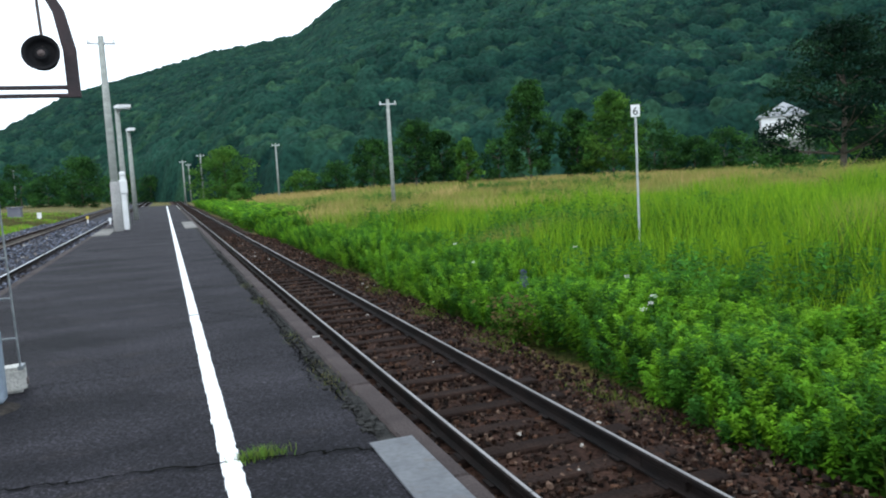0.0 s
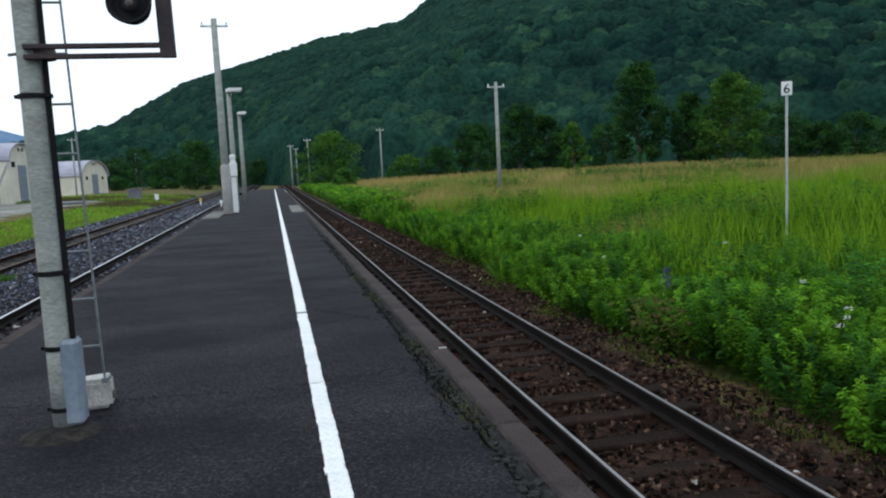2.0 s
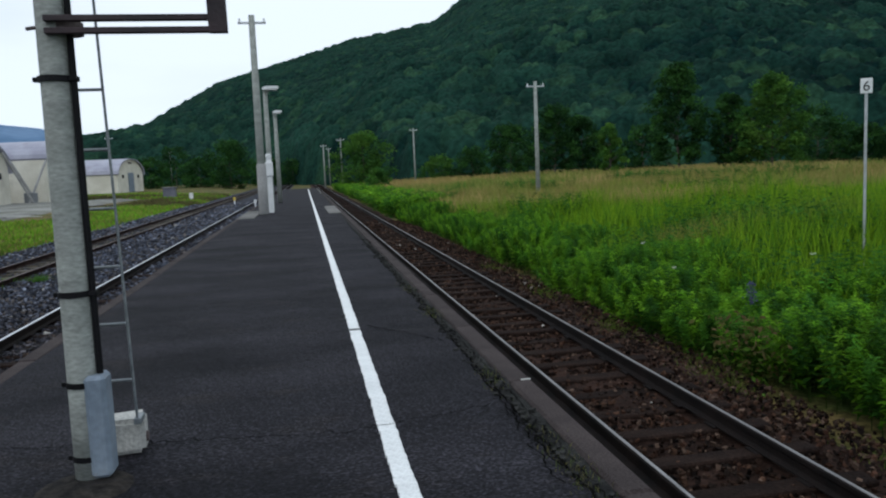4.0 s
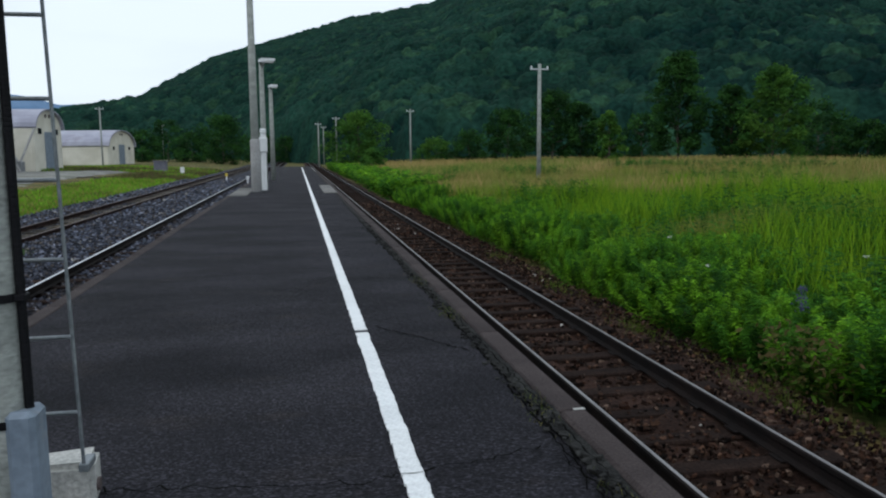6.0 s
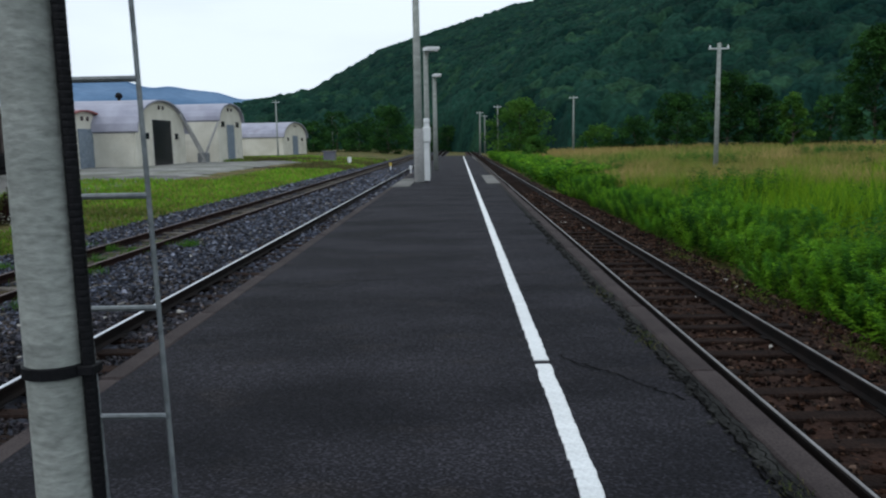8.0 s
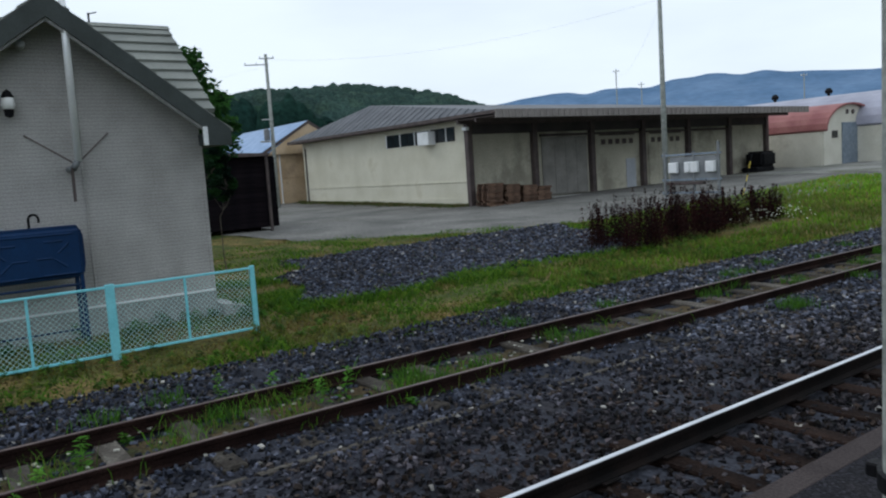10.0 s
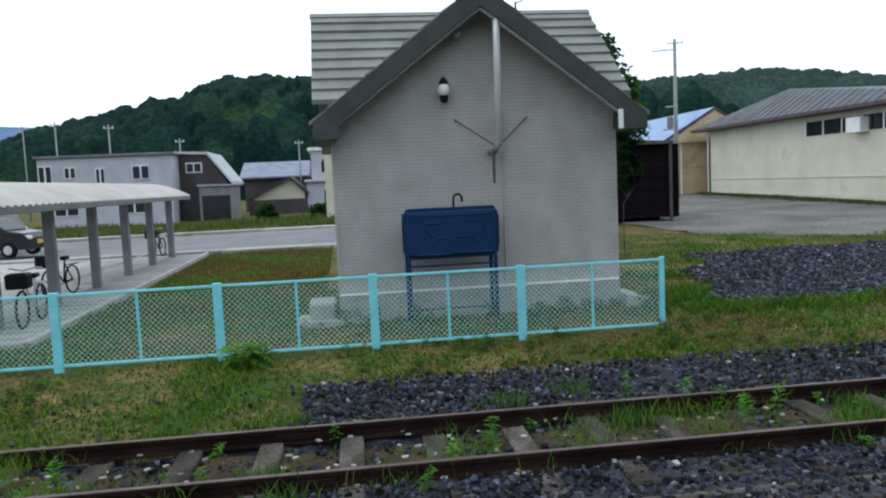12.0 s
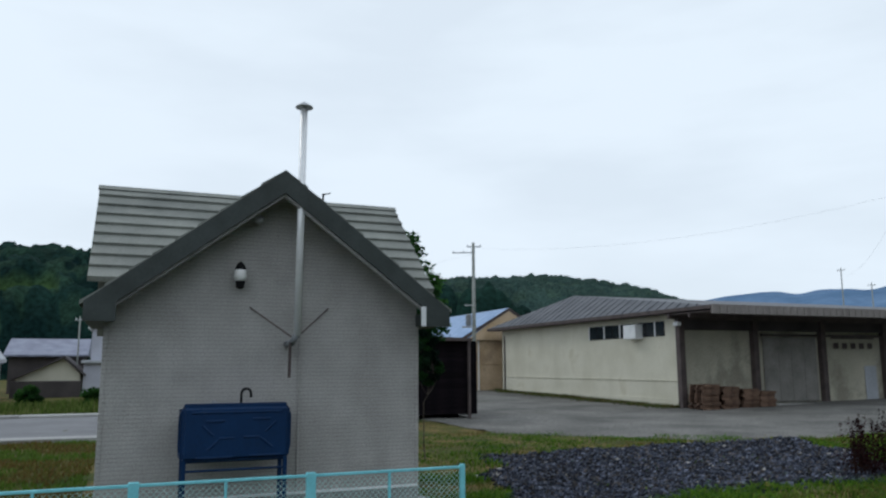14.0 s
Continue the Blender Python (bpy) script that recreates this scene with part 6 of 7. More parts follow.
def blades(name, x, y, z, h, wd, lean, cols, label, tips=None, mat="blade", category="grass"):
    """Tapered bent blades; arrays of root places, heights and widths."""
    n = len(x)
    a = rng.uniform(0, 2 * np.pi, n)
    b = rng.uniform(0, 2 * np.pi, n)
    l = h * lean * rng.uniform(0.2, 1, n)
    dx, dy = np.cos(a), np.sin(a)
    ux, uy = np.cos(b) * wd / 2, np.sin(b) * wd / 2
    P = np.zeros((n, 5, 3))
    for k, (t, s, m) in enumerate(((0, -1, 1), (0, 1, 1), (0.55, 1, 0.8), (0.55, -1, 0.8), (1, 0, 0))):
        P[:, k, 0] = x + dx * l * t * t + ux * s * m
        P[:, k, 1] = y + dy * l * t * t + uy * s * m
        P[:, k, 2] = z + h * (t - 0.15 * t * t * lean)
    f = np.array([[0, 1, 2], [0, 2, 3], [3, 2, 4]])
    F = (f[None] + (np.arange(n) * 5)[:, None, None]).reshape(-1, 3)
    # Each blade runs from a darker root to a lighter tip.
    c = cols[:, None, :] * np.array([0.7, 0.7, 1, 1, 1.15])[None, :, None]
    if tips is not None:
        c[:, 4] = tips
        c[:, 2:4] = 0.5 * c[:, 2:4] + 0.5 * tips[:, None]
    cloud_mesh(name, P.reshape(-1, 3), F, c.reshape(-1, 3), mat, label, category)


def leaf_cloud(pos, size, tone, droop=0.0):
    """Folded leaves at random angles: vertices, triangles and tones."""
    n = len(pos)
    d = rng.normal(size=(n, 3))
    d[:, 2] = d[:, 2] * 0.6 - droop
    d /= np.linalg.norm(d, axis=1)[:, None]
    u = np.cross(d, rng.normal(size=(n, 3)))
    u /= np.linalg.norm(u, axis=1)[:, None]
    L, W = size[:, None], size[:, None] * 0.42
    P = np.stack([pos - d * L * 0.5, pos + u * W * 0.5, pos + d * L * 0.5, pos - u * W * 0.5], 1)
    F = (np.array([[0, 1, 2], [0, 2, 3]])[None] + (np.arange(n) * 4)[:, None, None]).reshape(-1, 3)
    return P.reshape(-1, 3), F, np.repeat(tone, 4, 0)


# leafy weeds on the bank beside the running track
def weeds(name, x, y, h, cols, label, leaves=34, lsize=0.12):
    n = len(x)
    z = ground_z(x, y)
    k = np.tile(np.arange(leaves), n)
    i = np.repeat(np.arange(n), leaves)
    t = (k + rng.uniform(0, 1, len(k))) / leaves
    t = 0.12 + 0.88 * t ** 0.55
    az = k * 2.4 + np.repeat(rng.uniform(0, 6.28, n), leaves)
    lx, ly = rng.normal(0, 0.3, n), rng.normal(0, 0.3, n)
    sx = x[i] + lx[i] * t * h[i]
    sy = y[i] + ly[i] * t * h[i]
    sz = z[i] + t * h[i]
    L = lsize * rng.uniform(0.7, 1.35, len(k)) * (1.25 - 0.75 * t) * (0.6 + 0.5 * h[i])
    W = L * rng.uniform(0.15, 0.28, len(k))
    up = rng.uniform(-0.25, 0.7, len(k))
    dx, dy = np.cos(az), np.sin(az)
    o = np.stack([sx, sy, sz], 1)
    d = np.stack([dx, dy, up], 1)
    w = np.stack([-dy, dx, np.zeros(len(k))], 1)
    L, W = L[:, None], W[:, None]
    tip = o + d * L
    tip[:, 2] -= (L[:, 0] * 0.25)
    mid = o + d * L * 0.5
    P = np.stack([o, mid + w * W, tip, mid - w * W], 1)
    F = (np.array([[0, 1, 2], [0, 2, 3]])[None] + (np.arange(len(k)) * 4)[:, None, None]).reshape(-1, 3)
    # Contrast put into the tone: low leaves darkened, young top leaves lighter.
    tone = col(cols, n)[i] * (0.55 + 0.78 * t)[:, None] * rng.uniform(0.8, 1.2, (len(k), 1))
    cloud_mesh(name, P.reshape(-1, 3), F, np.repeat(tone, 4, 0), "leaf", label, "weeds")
    blades(name.replace("weeds", "stems"), x, y, z, h, np.full(n, 0.012), 0.2, col([(0.05, 0.09, 0.02)], n), "thin green weed stems", category="weeds")


GREEN = [(0.09, 0.225, 0.014), (0.052, 0.155, 0.016), (0.135, 0.29, 0.018), (0.028, 0.095, 0.014)]


def strip(n, x0, x1, y0, y1, p=1.5):
    y = y0 + (y1 - y0) * rng.random(n) ** p
    return x0 + (x1 - x0) * rng.random(n), y


x, y = strip(5600, 5.55, 8.8, 1.5, 45, 1.7)
x += (vnoise(y, y * 0, 1.8, 11) - 0.5) * 0.8
h = 0.26 + 0.6 * np.clip((x - 5.2) / 0.7, 0, 1) * (0.35 + 1.0 * vnoise(x, y, 1.1, 12)) + 0.12 * rng.random(len(x))
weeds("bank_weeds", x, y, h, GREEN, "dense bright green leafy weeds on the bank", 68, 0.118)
x, y = strip(1500, 5.3, 9, 45, 130, 1.3)
weeds("bank_weeds", x, y, 0.8 + 0.5 * rng.random(len(x)), GREEN, "dense green weeds along the far line", 16, 0.42)
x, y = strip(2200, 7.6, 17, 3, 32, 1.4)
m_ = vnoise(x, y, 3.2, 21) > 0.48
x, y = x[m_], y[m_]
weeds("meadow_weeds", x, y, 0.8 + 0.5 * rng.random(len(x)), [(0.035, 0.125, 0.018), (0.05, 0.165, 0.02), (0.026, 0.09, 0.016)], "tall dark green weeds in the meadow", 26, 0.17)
x, y = strip(900, 5.35, 8.6, 1.6, -10, 1.2)
weeds("bank_weeds", x, y, 0.4 + 0.6 * rng.random(len(x)) * np.clip((x - 5) / 2, 0.2, 1), GREEN, "dense green leafy weeds on the bank behind", 40, 0.17)
x, y = strip(6000, 8.0, 34, 1, -12, 1.1)
blades("meadow_grass", x, y, ground_z(x, y), 0.8 + 0.6 * rng.random(len(x)), np.full(len(x), 0.03), 0.35, col([(0.13, 0.29, 0.015), (0.085, 0.21, 0.018)], len(x)), "tall green meadow grass behind")
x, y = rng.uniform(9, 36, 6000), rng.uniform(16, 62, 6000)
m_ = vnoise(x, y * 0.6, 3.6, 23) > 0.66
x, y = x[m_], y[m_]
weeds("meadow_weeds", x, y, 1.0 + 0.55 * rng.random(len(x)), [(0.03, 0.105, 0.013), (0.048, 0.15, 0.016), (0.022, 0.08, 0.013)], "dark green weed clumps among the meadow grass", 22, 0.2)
# bright reed grass, then tan seeding grass behind
x, y = strip(120000, 7.4, 34, 1, 55, 1.25)
g = vnoise(x, y, 4.0, 31)
keep = (rng.random(len(x)) < 0.35 + 0.9 * g)
x, y, g = x[keep], y[keep], g[keep]
dist = np.hypot(x, y)
tan_f = np.clip((dist - 27) / 22 + (g - 0.5) * 2.2 + (vnoise(x, y, 1.5, 35) - 0.5) * 0.8, 0, 1)[:, None]
c = col([(0.13, 0.255, 0.012), (0.175, 0.3, 0.016), (0.07, 0.165, 0.013)], len(x)) * (1 - tan_f * 0.6) + col([(0.2, 0.2, 0.05)], len(x)) * tan_f * 0.6
tp = c * 1.25 * (1 - tan_f) + col([(0.38, 0.27, 0.11), (0.3, 0.25, 0.09), (0.24, 0.25, 0.06)], len(x)) * tan_f
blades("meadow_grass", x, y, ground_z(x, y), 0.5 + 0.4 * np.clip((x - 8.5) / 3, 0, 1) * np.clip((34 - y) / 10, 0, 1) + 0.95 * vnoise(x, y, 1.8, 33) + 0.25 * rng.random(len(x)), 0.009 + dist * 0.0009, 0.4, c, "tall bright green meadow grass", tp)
n = 64000
r = 34 + 97 * rng.random(n) ** 1.2
a = np.radians(rng.uniform(-75, -1.5, n))
x, y = -np.sin(a) * r, np.cos(a) * r
keep = x > 7.5
x, y, r = x[keep], y[keep], r[keep]
q = vnoise(x, y, 9, 41) + 0.35 * vnoise(x, y, 2.5, 42) - 0.2
gq = (q > 0.36 + 0.3 * np.clip((r - 36) / 55, 0, 1))[:, None]
c = np.where(gq, col([(0.13, 0.22, 0.025), (0.09, 0.2, 0.02), (0.06, 0.15, 0.02)], len(x)), col([(0.27, 0.22, 0.075), (0.2, 0.2, 0.06)], len(x)))
tp = col([(0.52, 0.37, 0.15), (0.44, 0.32, 0.125), (0.3, 0.28, 0.09)], len(x)) * np.where(gq, np.array([[0.62, 0.85, 0.6]]), 1.0)
blades("seeding_grass", x, y, ground_z(x, y), 0.95 + 0.5 * rng.random(len(x)), 0.02 + r * 0.0011, 0.4, c, "tall tan seeding grass across the meadow", tp)
# white umbel flowers, a blue spike and a withered bush on the bank
fw = thing("white_flowers", "white umbel flowers among bank weeds", "flowers", 0, 0, 0, kind="stuff")
pts = []
for fx_, fy_, fz_ in ((5.75, 6.6, -0.13), (5.95, 6.75, -0.1), (6.1, 6.9, -0.05), (7.4, 11, 0.15), (6.3, 14, 0.1), (6.6, 8.2, 0.0), (6.0, 12.3, -0.1)):
    for _ in range(26):
        t_, rr_ = random.uniform(0, 6.28), 0.04 * math.sqrt(random.random())
        pts.append((fx_ + rr_ * math.cos(t_), fy_ + rr_ * math.sin(t_), fz_ + 0.035 * random.random()))
pts = np.array(pts)
v, f, tt = leaf_cloud(pts, np.full(len(pts), 0.022), np.tile([[0.8, 0.8, 0.75]], (len(pts), 1)))
cloud_mesh("petals", v, f, tt, "leaf", "", "", parent=fw)
n = 130
v, f, tt = leaf_cloud(np.stack([6.1 + rng.normal(0, 0.028, n), 10.4 + rng.normal(0, 0.028, n), -0.35 + 0.3 * rng.random(n)], 1), np.full(n, 0.045), col([(0.08, 0.09, 0.16), (0.1, 0.1, 0.18)], n))
cloud_mesh("blue_flower_spike", v, f, tt, "leaf", "blue-violet flower spike in the weeds", "flowers")
n = 620
v, f, tt = leaf_cloud(np.stack([5.52 + rng.normal(0, 0.2, n), 9.6 + rng.normal(0, 0.36, n), -1.05 + 0.72 * rng.random(n)], 1), rng.uniform(0.05, 0.11, n), col([(0.15, 0.11, 0.05), (0.1, 0.1, 0.03), (0.07, 0.14, 0.02)], n), 0.4)
cloud_mesh("withered_bush", v, f, tt, "leaf", "withered brown bush at the bank foot", "bush")
n = 2600
x = np.where(rng.random(n) < 0.5, 5.05, 5.0) + rng.normal(0, 0.14, n)
y = rng.choice([6.2, 9.5, 12.4, 15.8, 20], n) + rng.normal(0, 0.4, n)
blades("bank_tufts", x, y, np.full(n, -1.02), rng.uniform(0.05, 0.16, n), np.full(n, 0.008), 0.6, col([(0.09, 0.15, 0.02), (0.12, 0.15, 0.03)], n), "low mossy grass tufts at the ballast edge")

# short grass on the station side
n = 185000
y = -10 + 34 * rng.random(n)
x = -7.85 - 9.8 * rng.random(n) ** 1.1
far_ = rng.random(n) < 0.22
x = np.where(far_, rng.uniform(-28, -13.5, n), x)
y = np.where(far_, rng.uniform(9, 26, n), y)
g = vnoise(x, y, 1.1, 51)
keep = (rng.random(n) < 0.25 + 1.1 * g) & ((x < -9.35) | (y < 4.1 - 0.9 * vnoise(x, y, 0.5, 58))) & ((in_patch(x, y) < 0.1) | (rng.random(n) < 0.02)) & ~((x < -13.6) & (y < 9.2) & (x > -19.2) & (y > 4.3)) & ~((y < -0.5) & (x < -13.2)) & ~((x < -21.6 + 1.0 * np.clip(y - 22.5, -8, 0) + (vnoise(x, y, 1.3, 59) - 0.6) * 5) & (y > 16 + 2 * vnoise(x, y, 1.7, 60)))
x, y, g = x[keep], y[keep], g[keep]
dry = 0.75 * np.exp(-((x + 11.2) / 0.5) ** 2) * (y < 10.5) + 0.5 * np.exp(-(((x + 12.1) / 0.9) ** 2 + ((y - 9.8) / 0.7) ** 2)) + (0.6 * vnoise(x, y, 1.9, 52) + 0.4 * vnoise(x, y, 0.6, 53) - 0.56) * 6 + 0.35 * (x < -19)
dry = np.clip(dry, 0, 1)[:, None]
c = col([(0.07, 0.165, 0.015), (0.04, 0.105, 0.013), (0.12, 0.22, 0.02)], len(x)) * (1 - dry) + col([(0.2, 0.15, 0.05), (0.14, 0.1, 0.036), (0.15, 0.17, 0.035)], len(x)) * dry
tall = 0.04 + 0.2 * g * g * rng.random(len(x)) + 0.03 * rng.random(len(x)) + 0.13 * rng.random(len(x)) * (np.abs(in_patch(x, y) + 0.3) < 0.4)
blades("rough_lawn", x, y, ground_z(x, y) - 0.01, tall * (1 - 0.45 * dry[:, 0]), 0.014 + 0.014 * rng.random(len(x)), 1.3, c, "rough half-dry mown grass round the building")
n = 60000
y = 15 + 95 * rng.random(n) ** 1.3
x = -9.3 - (8 + y * 0.12) * rng.random(n)
keep = ~((x < -12.7) & (y < 25.5)) & ~((x < -15) & (y > 52) & (y < 90)) & (in_patch(x, y) < 0.1) & ~((np.abs(x + 13.3 + (y - 19) * 0.1) < 1.3) & (y > 18.8) & (y < 28))
x, y = x[keep], y[keep]
# Tone grows with y, so the verge is lighter farther along.
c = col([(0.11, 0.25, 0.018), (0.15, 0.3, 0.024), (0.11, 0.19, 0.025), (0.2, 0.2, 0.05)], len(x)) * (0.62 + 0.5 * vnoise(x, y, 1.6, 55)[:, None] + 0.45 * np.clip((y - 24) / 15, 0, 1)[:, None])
bare = np.clip((vnoise(x, y, 5.0, 57) + 0.5 * vnoise(x, y, 1.5, 58) - 1.3 + 0.016 * np.clip(y - 42, 0, 40)) * 4, 0, 1)[:, None]
moss = np.clip((0.6 * vnoise(x, y, 1.4, 65) + 0.4 * vnoise(x, y, 0.5, 66) - 0.42) * 5, 0, 1)[:, None] * np.clip((44 - y) / 10, 0, 1)[:, None]
c = c * (1 - 0.75 * moss) + col([(0.1, 0.11, 0.03), (0.05, 0.09, 0.02), (0.14, 0.12, 0.04)], len(x)) * 0.75 * moss
c = c * (1 - bare) + col([(0.13, 0.1, 0.05), (0.09, 0.08, 0.04), (0.1, 0.13, 0.035)], len(x)) * bare
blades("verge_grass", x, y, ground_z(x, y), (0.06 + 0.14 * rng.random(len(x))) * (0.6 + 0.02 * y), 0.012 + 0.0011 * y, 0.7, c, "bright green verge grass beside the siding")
n = 14000
x, y = rng.uniform(-30, -14.5, n), rng.uniform(-0.3, 4, n)
keep = (x < -14.6)
blades("verge_grass", x[keep], y[keep], ground_z(x, y)[keep], rng.uniform(0.05, 0.16, keep.sum()), np.full(keep.sum(), 0.025), 0.9, np.where((vnoise(x, y, 1.5, 63)[keep] > 0.5)[:, None], col([(0.08, 0.16, 0.022), (0.11, 0.18, 0.03)], keep.sum()), col([(0.15, 0.1, 0.035), (0.12, 0.13, 0.03)], keep.sum())), "half-dry grass slope behind the building")
n = 12000
x, y = rng.uniform(-60, -45, n), rng.uniform(-26, 9, n)
blades("verge_grass", x, y, ground_z(x, y), rng.uniform(0.1, 0.6, n) * (0.4 + vnoise(x, y, 5, 61)), np.full(n, 0.06), 0.5, col([(0.09, 0.14, 0.03), (0.13, 0.16, 0.05), (0.06, 0.1, 0.02)], n), "uncut grass strip beyond the road")
n = 900
y = -6 + 30 * rng.random(n)
x = -9.3 - 4.6 * rng.random(n)
keep = (vnoise(x, y, 1.4, 81) > 0.45) & (in_patch(x, y) < 0.2) & ~((x < -13.0) & (y > 4) & (y < 9.4))
x, y = x[keep], y[keep]
weeds("lawn_weeds", x, y, rng.uniform(0.06, 0.2, len(x)), [(0.06, 0.15, 0.02), (0.1, 0.2, 0.03), (0.045, 0.1, 0.02), (0.16, 0.15, 0.04)], "low mixed weeds scattered over the rough grass", 22, 0.13)
n = 46
x, y = rng.uniform(-13.55, -12.5, n), rng.uniform(4.2, 9.6, n)
weeds("wall_foot_weeds", x, y, rng.uniform(0.12, 0.42, n), [(0.03, 0.095, 0.018), (0.045, 0.12, 0.02), (0.02, 0.07, 0.015)], "dark green weeds at the foot of the building", 26, 0.16)
n = 5200
x = rng.uniform(-58.5, -36.2, n)
y = 32.85 - rng.exponential(0.28, n)
blades("wall_foot_grass", x, y, ground_z(x, y), rng.uniform(0.08, 0.34, n), np.full(n, 0.05), 0.8, col([(0.06, 0.1, 0.025), (0.1, 0.12, 0.04), (0.14, 0.11, 0.05)], n), "rank grass along the foot of the storehouse wall")
# weeds in the siding and ballast
n = 42000
y = -8 + 22 * rng.random(n)
x = XS + rng.uniform(-0.75, 0.75, n)
keep = rng.random(n) < np.clip((vnoise(x, y, 0.55, 71) - 0.5) * 3.4 * np.clip(1.5 - y / 7, 0.12, 1), 0, 1)
x, y = x[keep], y[keep]
blades("siding_grass", x, y, np.full(len(x), -0.78), 0.03 + 0.22 * rng.random(len(x)) ** 2, np.full(len(x), 0.008), 0.9, col([(0.08, 0.22, 0.02), (0.11, 0.26, 0.022), (0.15, 0.17, 0.04)], len(x)), "fresh weeds growing between the siding rails")
cx, cy = rng.uniform(-8.6, -5.95, 34), rng.uniform(0, 22, 34)
i = np.repeat(np.arange(34), 110)
x, y = cx[i] + rng.normal(0, 0.13, len(i)), cy[i] + rng.normal(0, 0.13, len(i))
blades("ballast_tufts", x, y, np.full(len(x), -0.79), 0.05 + 0.16 * rng.random(len(x)), np.full(len(x), 0.012), 0.7, col([(0.06, 0.16, 0.02), (0.08, 0.19, 0.025), (0.05, 0.12, 0.025)], len(x)), "small green weed tufts in ballast")
cx, cy = rng.uniform(-8.2, -6.2, 26), rng.uniform(-1, 9, 26)
weeds("siding_weeds", cx, cy, rng.uniform(0.2, 0.5, 26), [(0.07, 0.19, 0.025), (0.09, 0.22, 0.03)], "fresh leafy weeds along the siding", 34, 0.13)
weeds("broad_leaf_weeds", np.array([-10.9, -10.75, -10.6, -10.85]), np.array([3.1, 3.3, 3.2, 2.9]), np.full(4, 0.3), [(0.1, 0.22, 0.04)], "broad-leaved green weed at the fence foot", 22, 0.34)
n = 260
blades("platform_tuft", 1.12 + rng.normal(0, 0.075, n), 3.6 + rng.normal(0, 0.035, n), np.zeros(n), rng.uniform(0.02, 0.09, n), np.full(n, 0.005), 0.9, col([(0.1, 0.2, 0.03), (0.14, 0.2, 0.04)], n), "grass tuft growing from a platform crack")
n = 700
y = rng.choice([5.0, 5.4, 6.9, 9.6, 11.5], n) + rng.normal(0, 0.22, n)
blades("edge_tufts", 1.82 + rng.normal(0, 0.05, n), y, np.full(n, -0.01), rng.uniform(0.01, 0.05, n), np.full(n, 0.004), 0.9, col([(0.08, 0.11, 0.03), (0.15, 0.14, 0.05)], n), "thin dry tufts at the platform edge")
# withered dock stand by the yard
n = 420
y = 19.0 + 9.5 * rng.random(n) ** 1.1
x = -13.3 - (y - 19) * 0.1 + rng.uniform(-1, 1, n) * np.clip(1.25 - (y - 19) * 0.1, 0.3, 1.3)
x, y = x + (vnoise(x, y, 0.45, 91) - 0.5) * 0.7, y + (vnoise(x, y, 0.45, 92) - 0.5) * 0.8
h = rng.uniform(0.45, 1.2, n) + 0.5 * np.exp(-((y - 22.5) / 2.5) ** 2) * rng.random(n)
i = np.repeat(np.arange(n), 90)
t = 0.12 + 0.88 * rng.random(len(i))
wide = 0.13 * (1.08 - t)
pos = np.stack([x[i] + rng.normal(0, 1, len(i)) * wide, y[i] + rng.normal(0, 1, len(i)) * wide, ground_z(x, y)[i] + t * h[i]], 1)
v, f, tt = leaf_cloud(pos, rng.uniform(0.03, 0.09, len(i)), col([(0.020, 0.0055, 0.0065), (0.034, 0.009, 0.009), (0.012, 0.0055, 0.0065), (0.024, 0.012, 0.009)], n)[i] * rng.uniform(0.7, 1.3, (len(i), 1)), 0.3)
cloud_mesh("withered_dock", v, f, tt, "leaf", "stand of withered dark red-brown dock", "weeds")
blades("withered_stems", x, y, ground_z(x, y), h, np.full(n, 0.016), 0.1, col([(0.04, 0.018, 0.016)], n), "dark withered dock stems", category="weeds")
n = 90
v, f, tt = leaf_cloud(np.stack([rng.normal(-13.2, 0.5, n), rng.normal(26.8, 1.0, n), -0.62 + 0.35 * rng.random(n)], 1), np.full(n, 0.09), np.tile([[0.75, 0.75, 0.66]], (n, 1)))
cloud_mesh("white_yard_flowers", v, f, tt, "leaf", "small white flowers beside the dock", "flowers")


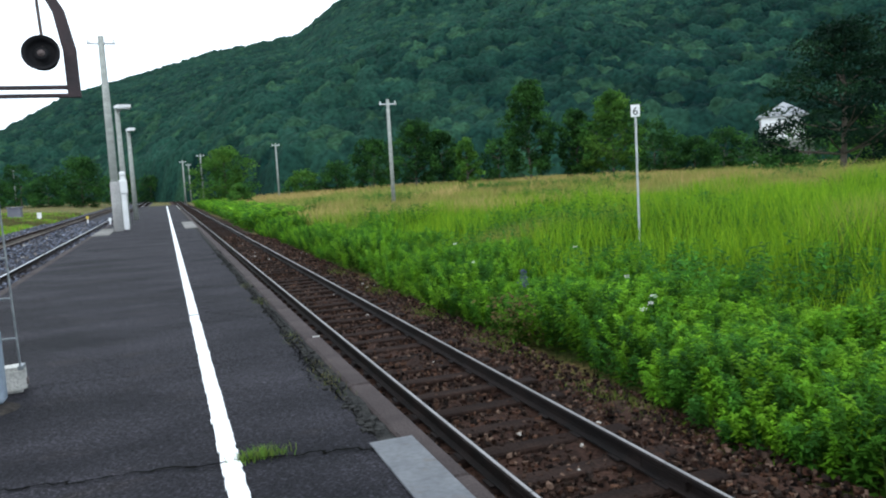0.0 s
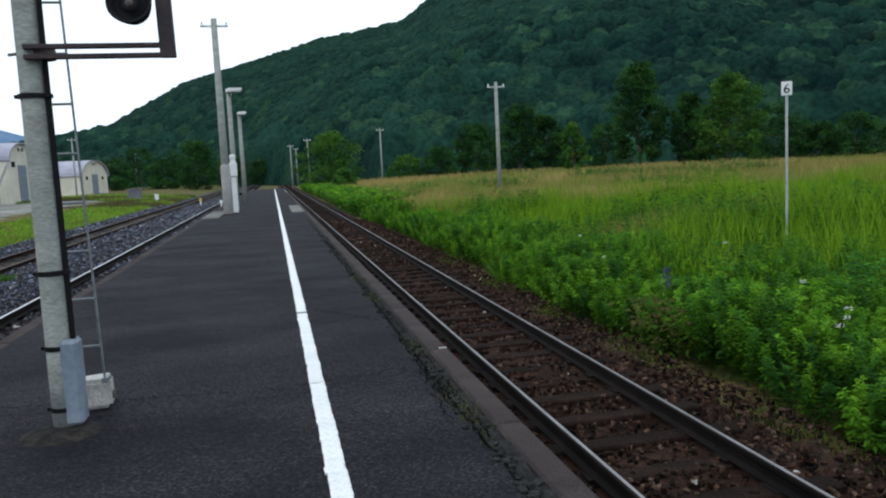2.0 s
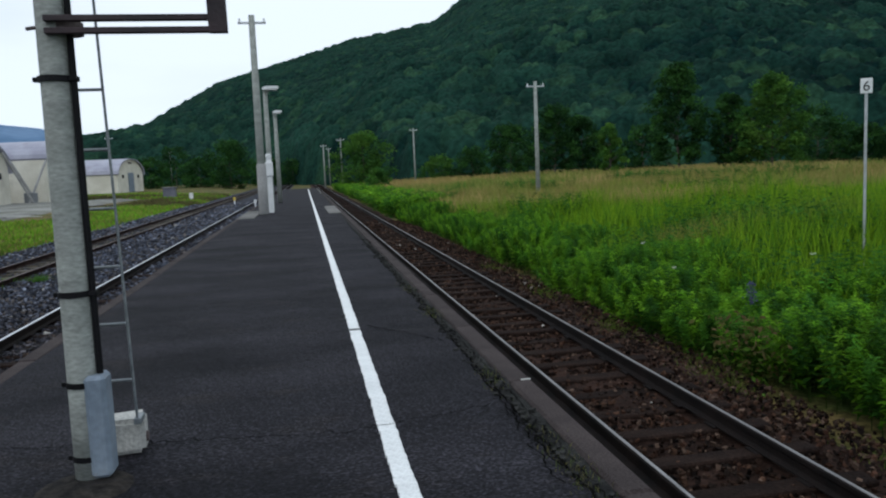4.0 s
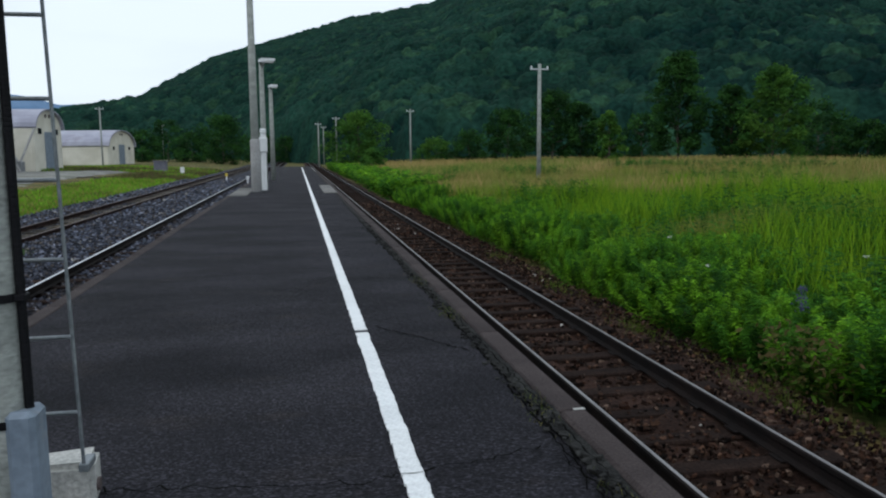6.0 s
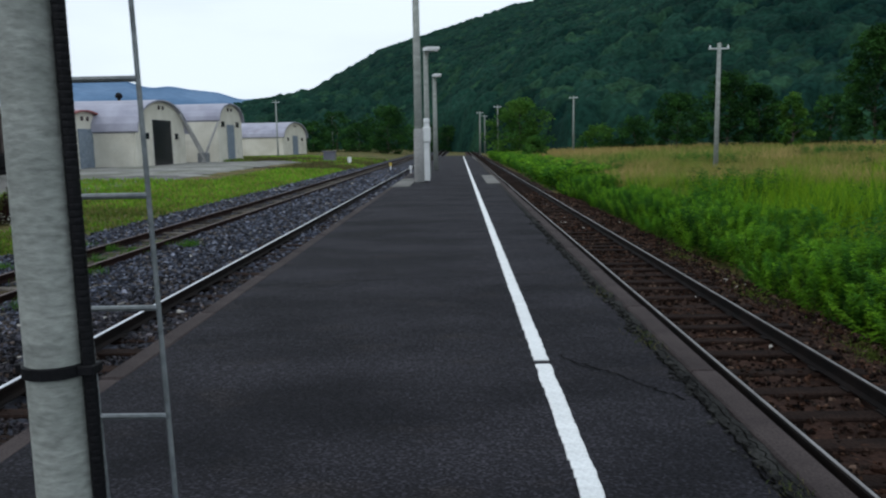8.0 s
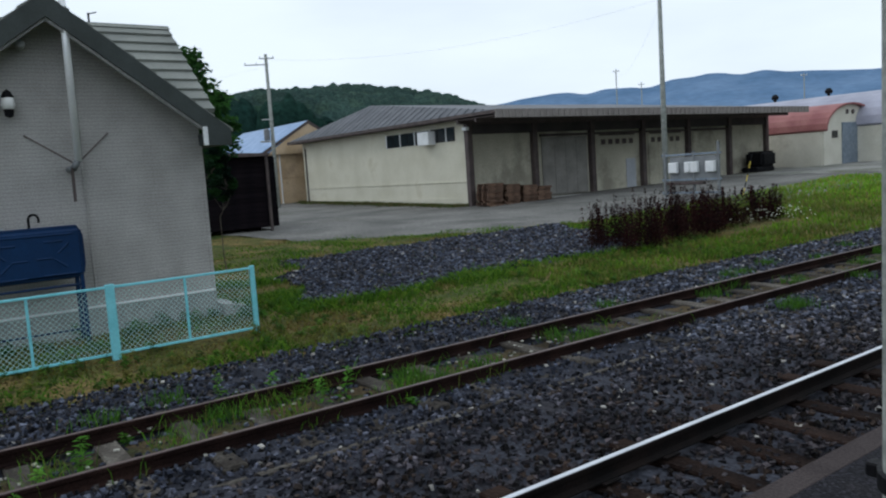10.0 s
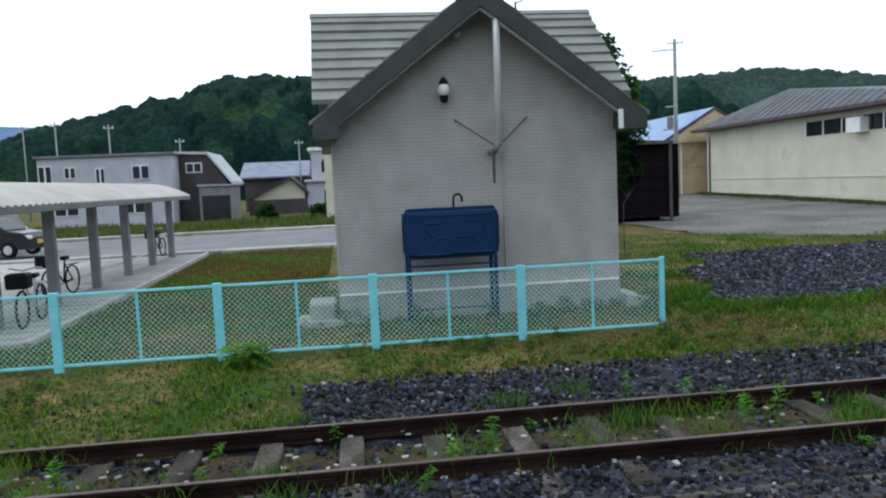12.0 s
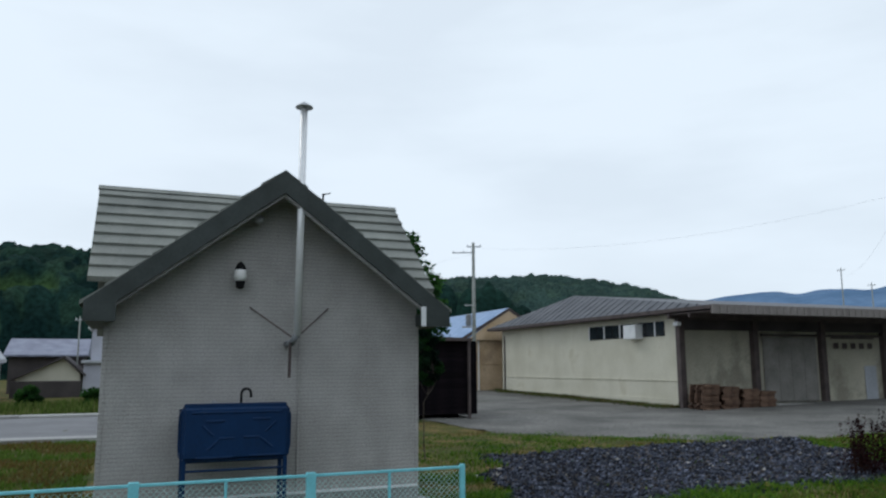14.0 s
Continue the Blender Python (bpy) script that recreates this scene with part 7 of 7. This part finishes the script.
# ---- trees ----
def tree(label, az, r, h, wd, cols, leaf=0.42, clumps=60, per=70, x=None, y=None, trunk=0.16, pine=False, squash=1.0, low=0.16, group=""):
    if x is None:
        x, y = -math.sin(radians(az)) * r, math.cos(radians(az)) * r
    z = float(ground_z(x, y)) - 0.1
    t = thing("pine_tree" if pine else "tree", label, "tree", x, y, z, group=group)
    s = Shape()
    p0 = Vector((0, 0, 0))
    tops = []
    for k in range(6):
        p1 = Vector((random.uniform(-0.15, 0.15) * (k + 1) * 0.4, random.uniform(-0.15, 0.15) * (k + 1) * 0.4, h * 0.86 * (k + 1) / 6))
        s.tube(p0, p1, trunk * (1 - k / 6.6), trunk * (1 - (k + 1) / 6.6), 8)
        tops.append((p0, p1))
        p0 = p1
    cen = []
    for k in range(clumps):
        u = low + (1 - low) * (k + random.random()) / clumps
        if pine:
            rad = wd / 2 * (1.0 - 0.8 * max(0.0, u - 0.35) / 0.65) * random.choice((0.4, 0.8, 1.0, 1.15))
        else:
            rad = wd / 2 * math.sin(math.pi * min(0.97, 0.12 + 0.86 * u)) ** 0.6 * random.uniform(0.35, 1.12)
        a = k * 2.399 + random.uniform(-0.5, 0.5)
        c = Vector((rad * math.cos(a), rad * math.sin(a), h * u * squash))
        cen.append(c)
        if k % 3 == 0 and u < 0.9:
            q = min(5, int(max(0.0, u - 0.12) / 0.86 * 6))
            base = tops[q][0].lerp(tops[q][1], 0.3)
            mid = base.lerp(c, 0.55) + Vector((0, 0, -0.04 * h * random.random()))
            s.tube(base, mid, trunk * 0.32, trunk * 0.2, 5, False)
            s.tube(mid, c, trunk * 0.2, trunk * 0.05, 5, False)
    part("trunk", s, "bark", t)
    cen = np.array(cen)
    n = clumps * per
    i = np.repeat(np.arange(clumps), per)
    sz = wd * (0.10 if not pine else 0.11) * rng.uniform(0.7, 1.4, clumps)
    off = rng.normal(size=(n, 3))
    off *= (rng.random(n) ** 0.4 / np.linalg.norm(off, axis=1))[:, None] * 1.5
    off[:, 2] *= 0.65 if not pine else 0.25
    pos = cen[i] + off * sz[i][:, None]
    tone = col(cols, clumps)[i] * rng.uniform(0.75, 1.25, (n, 1))
    v, f, tt = leaf_cloud(pos, leaf * rng.uniform(0.6, 1.3, n), tone)
    cloud_mesh("crown", v, f, tt, "leaf", "", "", parent=t)
    return t


BROAD = [(0.024, 0.075, 0.018), (0.038, 0.11, 0.024), (0.016, 0.052, 0.015)]
LIGHT = [(0.06, 0.15, 0.026), (0.04, 0.115, 0.024), (0.085, 0.185, 0.03)]
PINE = [(0.008, 0.028, 0.014), (0.014, 0.04, 0.018), (0.006, 0.02, 0.012)]
tree("tall full broadleaf tree at the meadow edge", -27.2, 96, 12.8, 6.2, BROAD, 0.5, 90, 80)
tree("broad leafy tree with pale trunk at the meadow edge", -33.2, 94, 10.6, 7.0, LIGHT, 0.5, 90, 80)
tree("slender leafy tree at the meadow edge", -30.6, 96, 9.0, 4.6, BROAD, 0.5, 60, 70)
tree("small round tree at the meadow edge", -22.5, 92, 6.2, 3.4, LIGHT, 0.45, 46, 60)
tree("dark broadleaf tree at the meadow edge", -18.6, 104, 9.4, 6.5, BROAD, 0.5, 70, 70)
tree("dark broadleaf tree at the meadow edge", -15.4, 112, 7.8, 6.8, BROAD, 0.5, 60, 70)
tree("dark broadleaf tree at the meadow edge", -20.6, 108, 8.2, 5.5, BROAD, 0.5, 60, 70)
tree("low leafy shrub between the building and the dark shed", 0, 0, 3.7, 0.85, PINE + BROAD[2:], 0.13, 40, 90, x=-20.4, y=11.85, trunk=0.02, low=0.55)
for az, r, h, w in ((-12.6, 120, 5.0, 6), (-10.2, 125, 4.2, 6), (-24.8, 106, 6.5, 6), (-36.8, 100, 5.8, 7), (-38.8, 98, 4.8, 6), (-40.8, 96, 5.5, 6), (-43.2, 108, 4.6, 7), (-36, 112, 8, 7), (-46, 120, 7, 8), (-50, 85, 6, 7), (-53, 84, 8, 8)):
    tree("leafy bush-like tree below the mountain forest", az, r, h, w, LIGHT if int(r) % 2 else BROAD, 0.5, 40, 60, low=0.05)
tree("round light green tree beside the far track", -4.6, 118, 8.3, 8.4, LIGHT, 0.55, 70, 70, low=0.06)
tree("low round bush beside the far track", -5.6, 96, 3.0, 3.4, LIGHT, 0.4, 30, 60, low=0.0)
tree("large dark round tree beyond the siding", 4.9, 165, 9.4, 10.5, BROAD, 0.6, 80, 70, low=0.05)
for az, r, h, w in ((8.6, 185, 9, 10), (10.3, 190, 7, 8), (7.0, 175, 6, 8), (2.4, 190, 7, 8), (0.6, 210, 6.5, 9), (13, 200, 6.5, 9), (-1.4, 230, 5, 9), (-8, 150, 4.5, 8)):
    tree("dark leafy tree at the end of the valley", az, r, h, w, BROAD, 0.65, 40, 60, low=0.03)
tree("dark spreading pine at the meadow corner", -48.6, 58, 10.6, 9.5, PINE, 0.34, 90, 120, trunk=0.24, pine=True, low=0.22)
tree("leafy bush-like tree below the mountain forest", -44.6, 72, 2.4, 6, BROAD, 0.4, 40, 60, low=0.0)
tree("dark spreading pine at the meadow corner", -53, 62, 11.5, 10, PINE, 0.34, 80, 110, trunk=0.24, pine=True, low=0.02)
tree("green garden tree rising behind the building", 0, 0, 6.6, 2.9, BROAD, 0.22, 56, 110, x=-24.6, y=12.55, low=0.5)
for x, y, h, w in ((-57, -1, 1.3, 1.6), (-88, 6.5, 4.2, 3.2), (-84, -24, 5, 4), (-70, -26, 6, 5), (-92, -36, 8, 7), (-100, 18, 6, 6), (-57, 3, 1.1, 2.4)):
    tree("small garden tree between the houses", 0, 0, h, w, BROAD, 0.34, 30, 50, x=x, y=y, low=0.05)
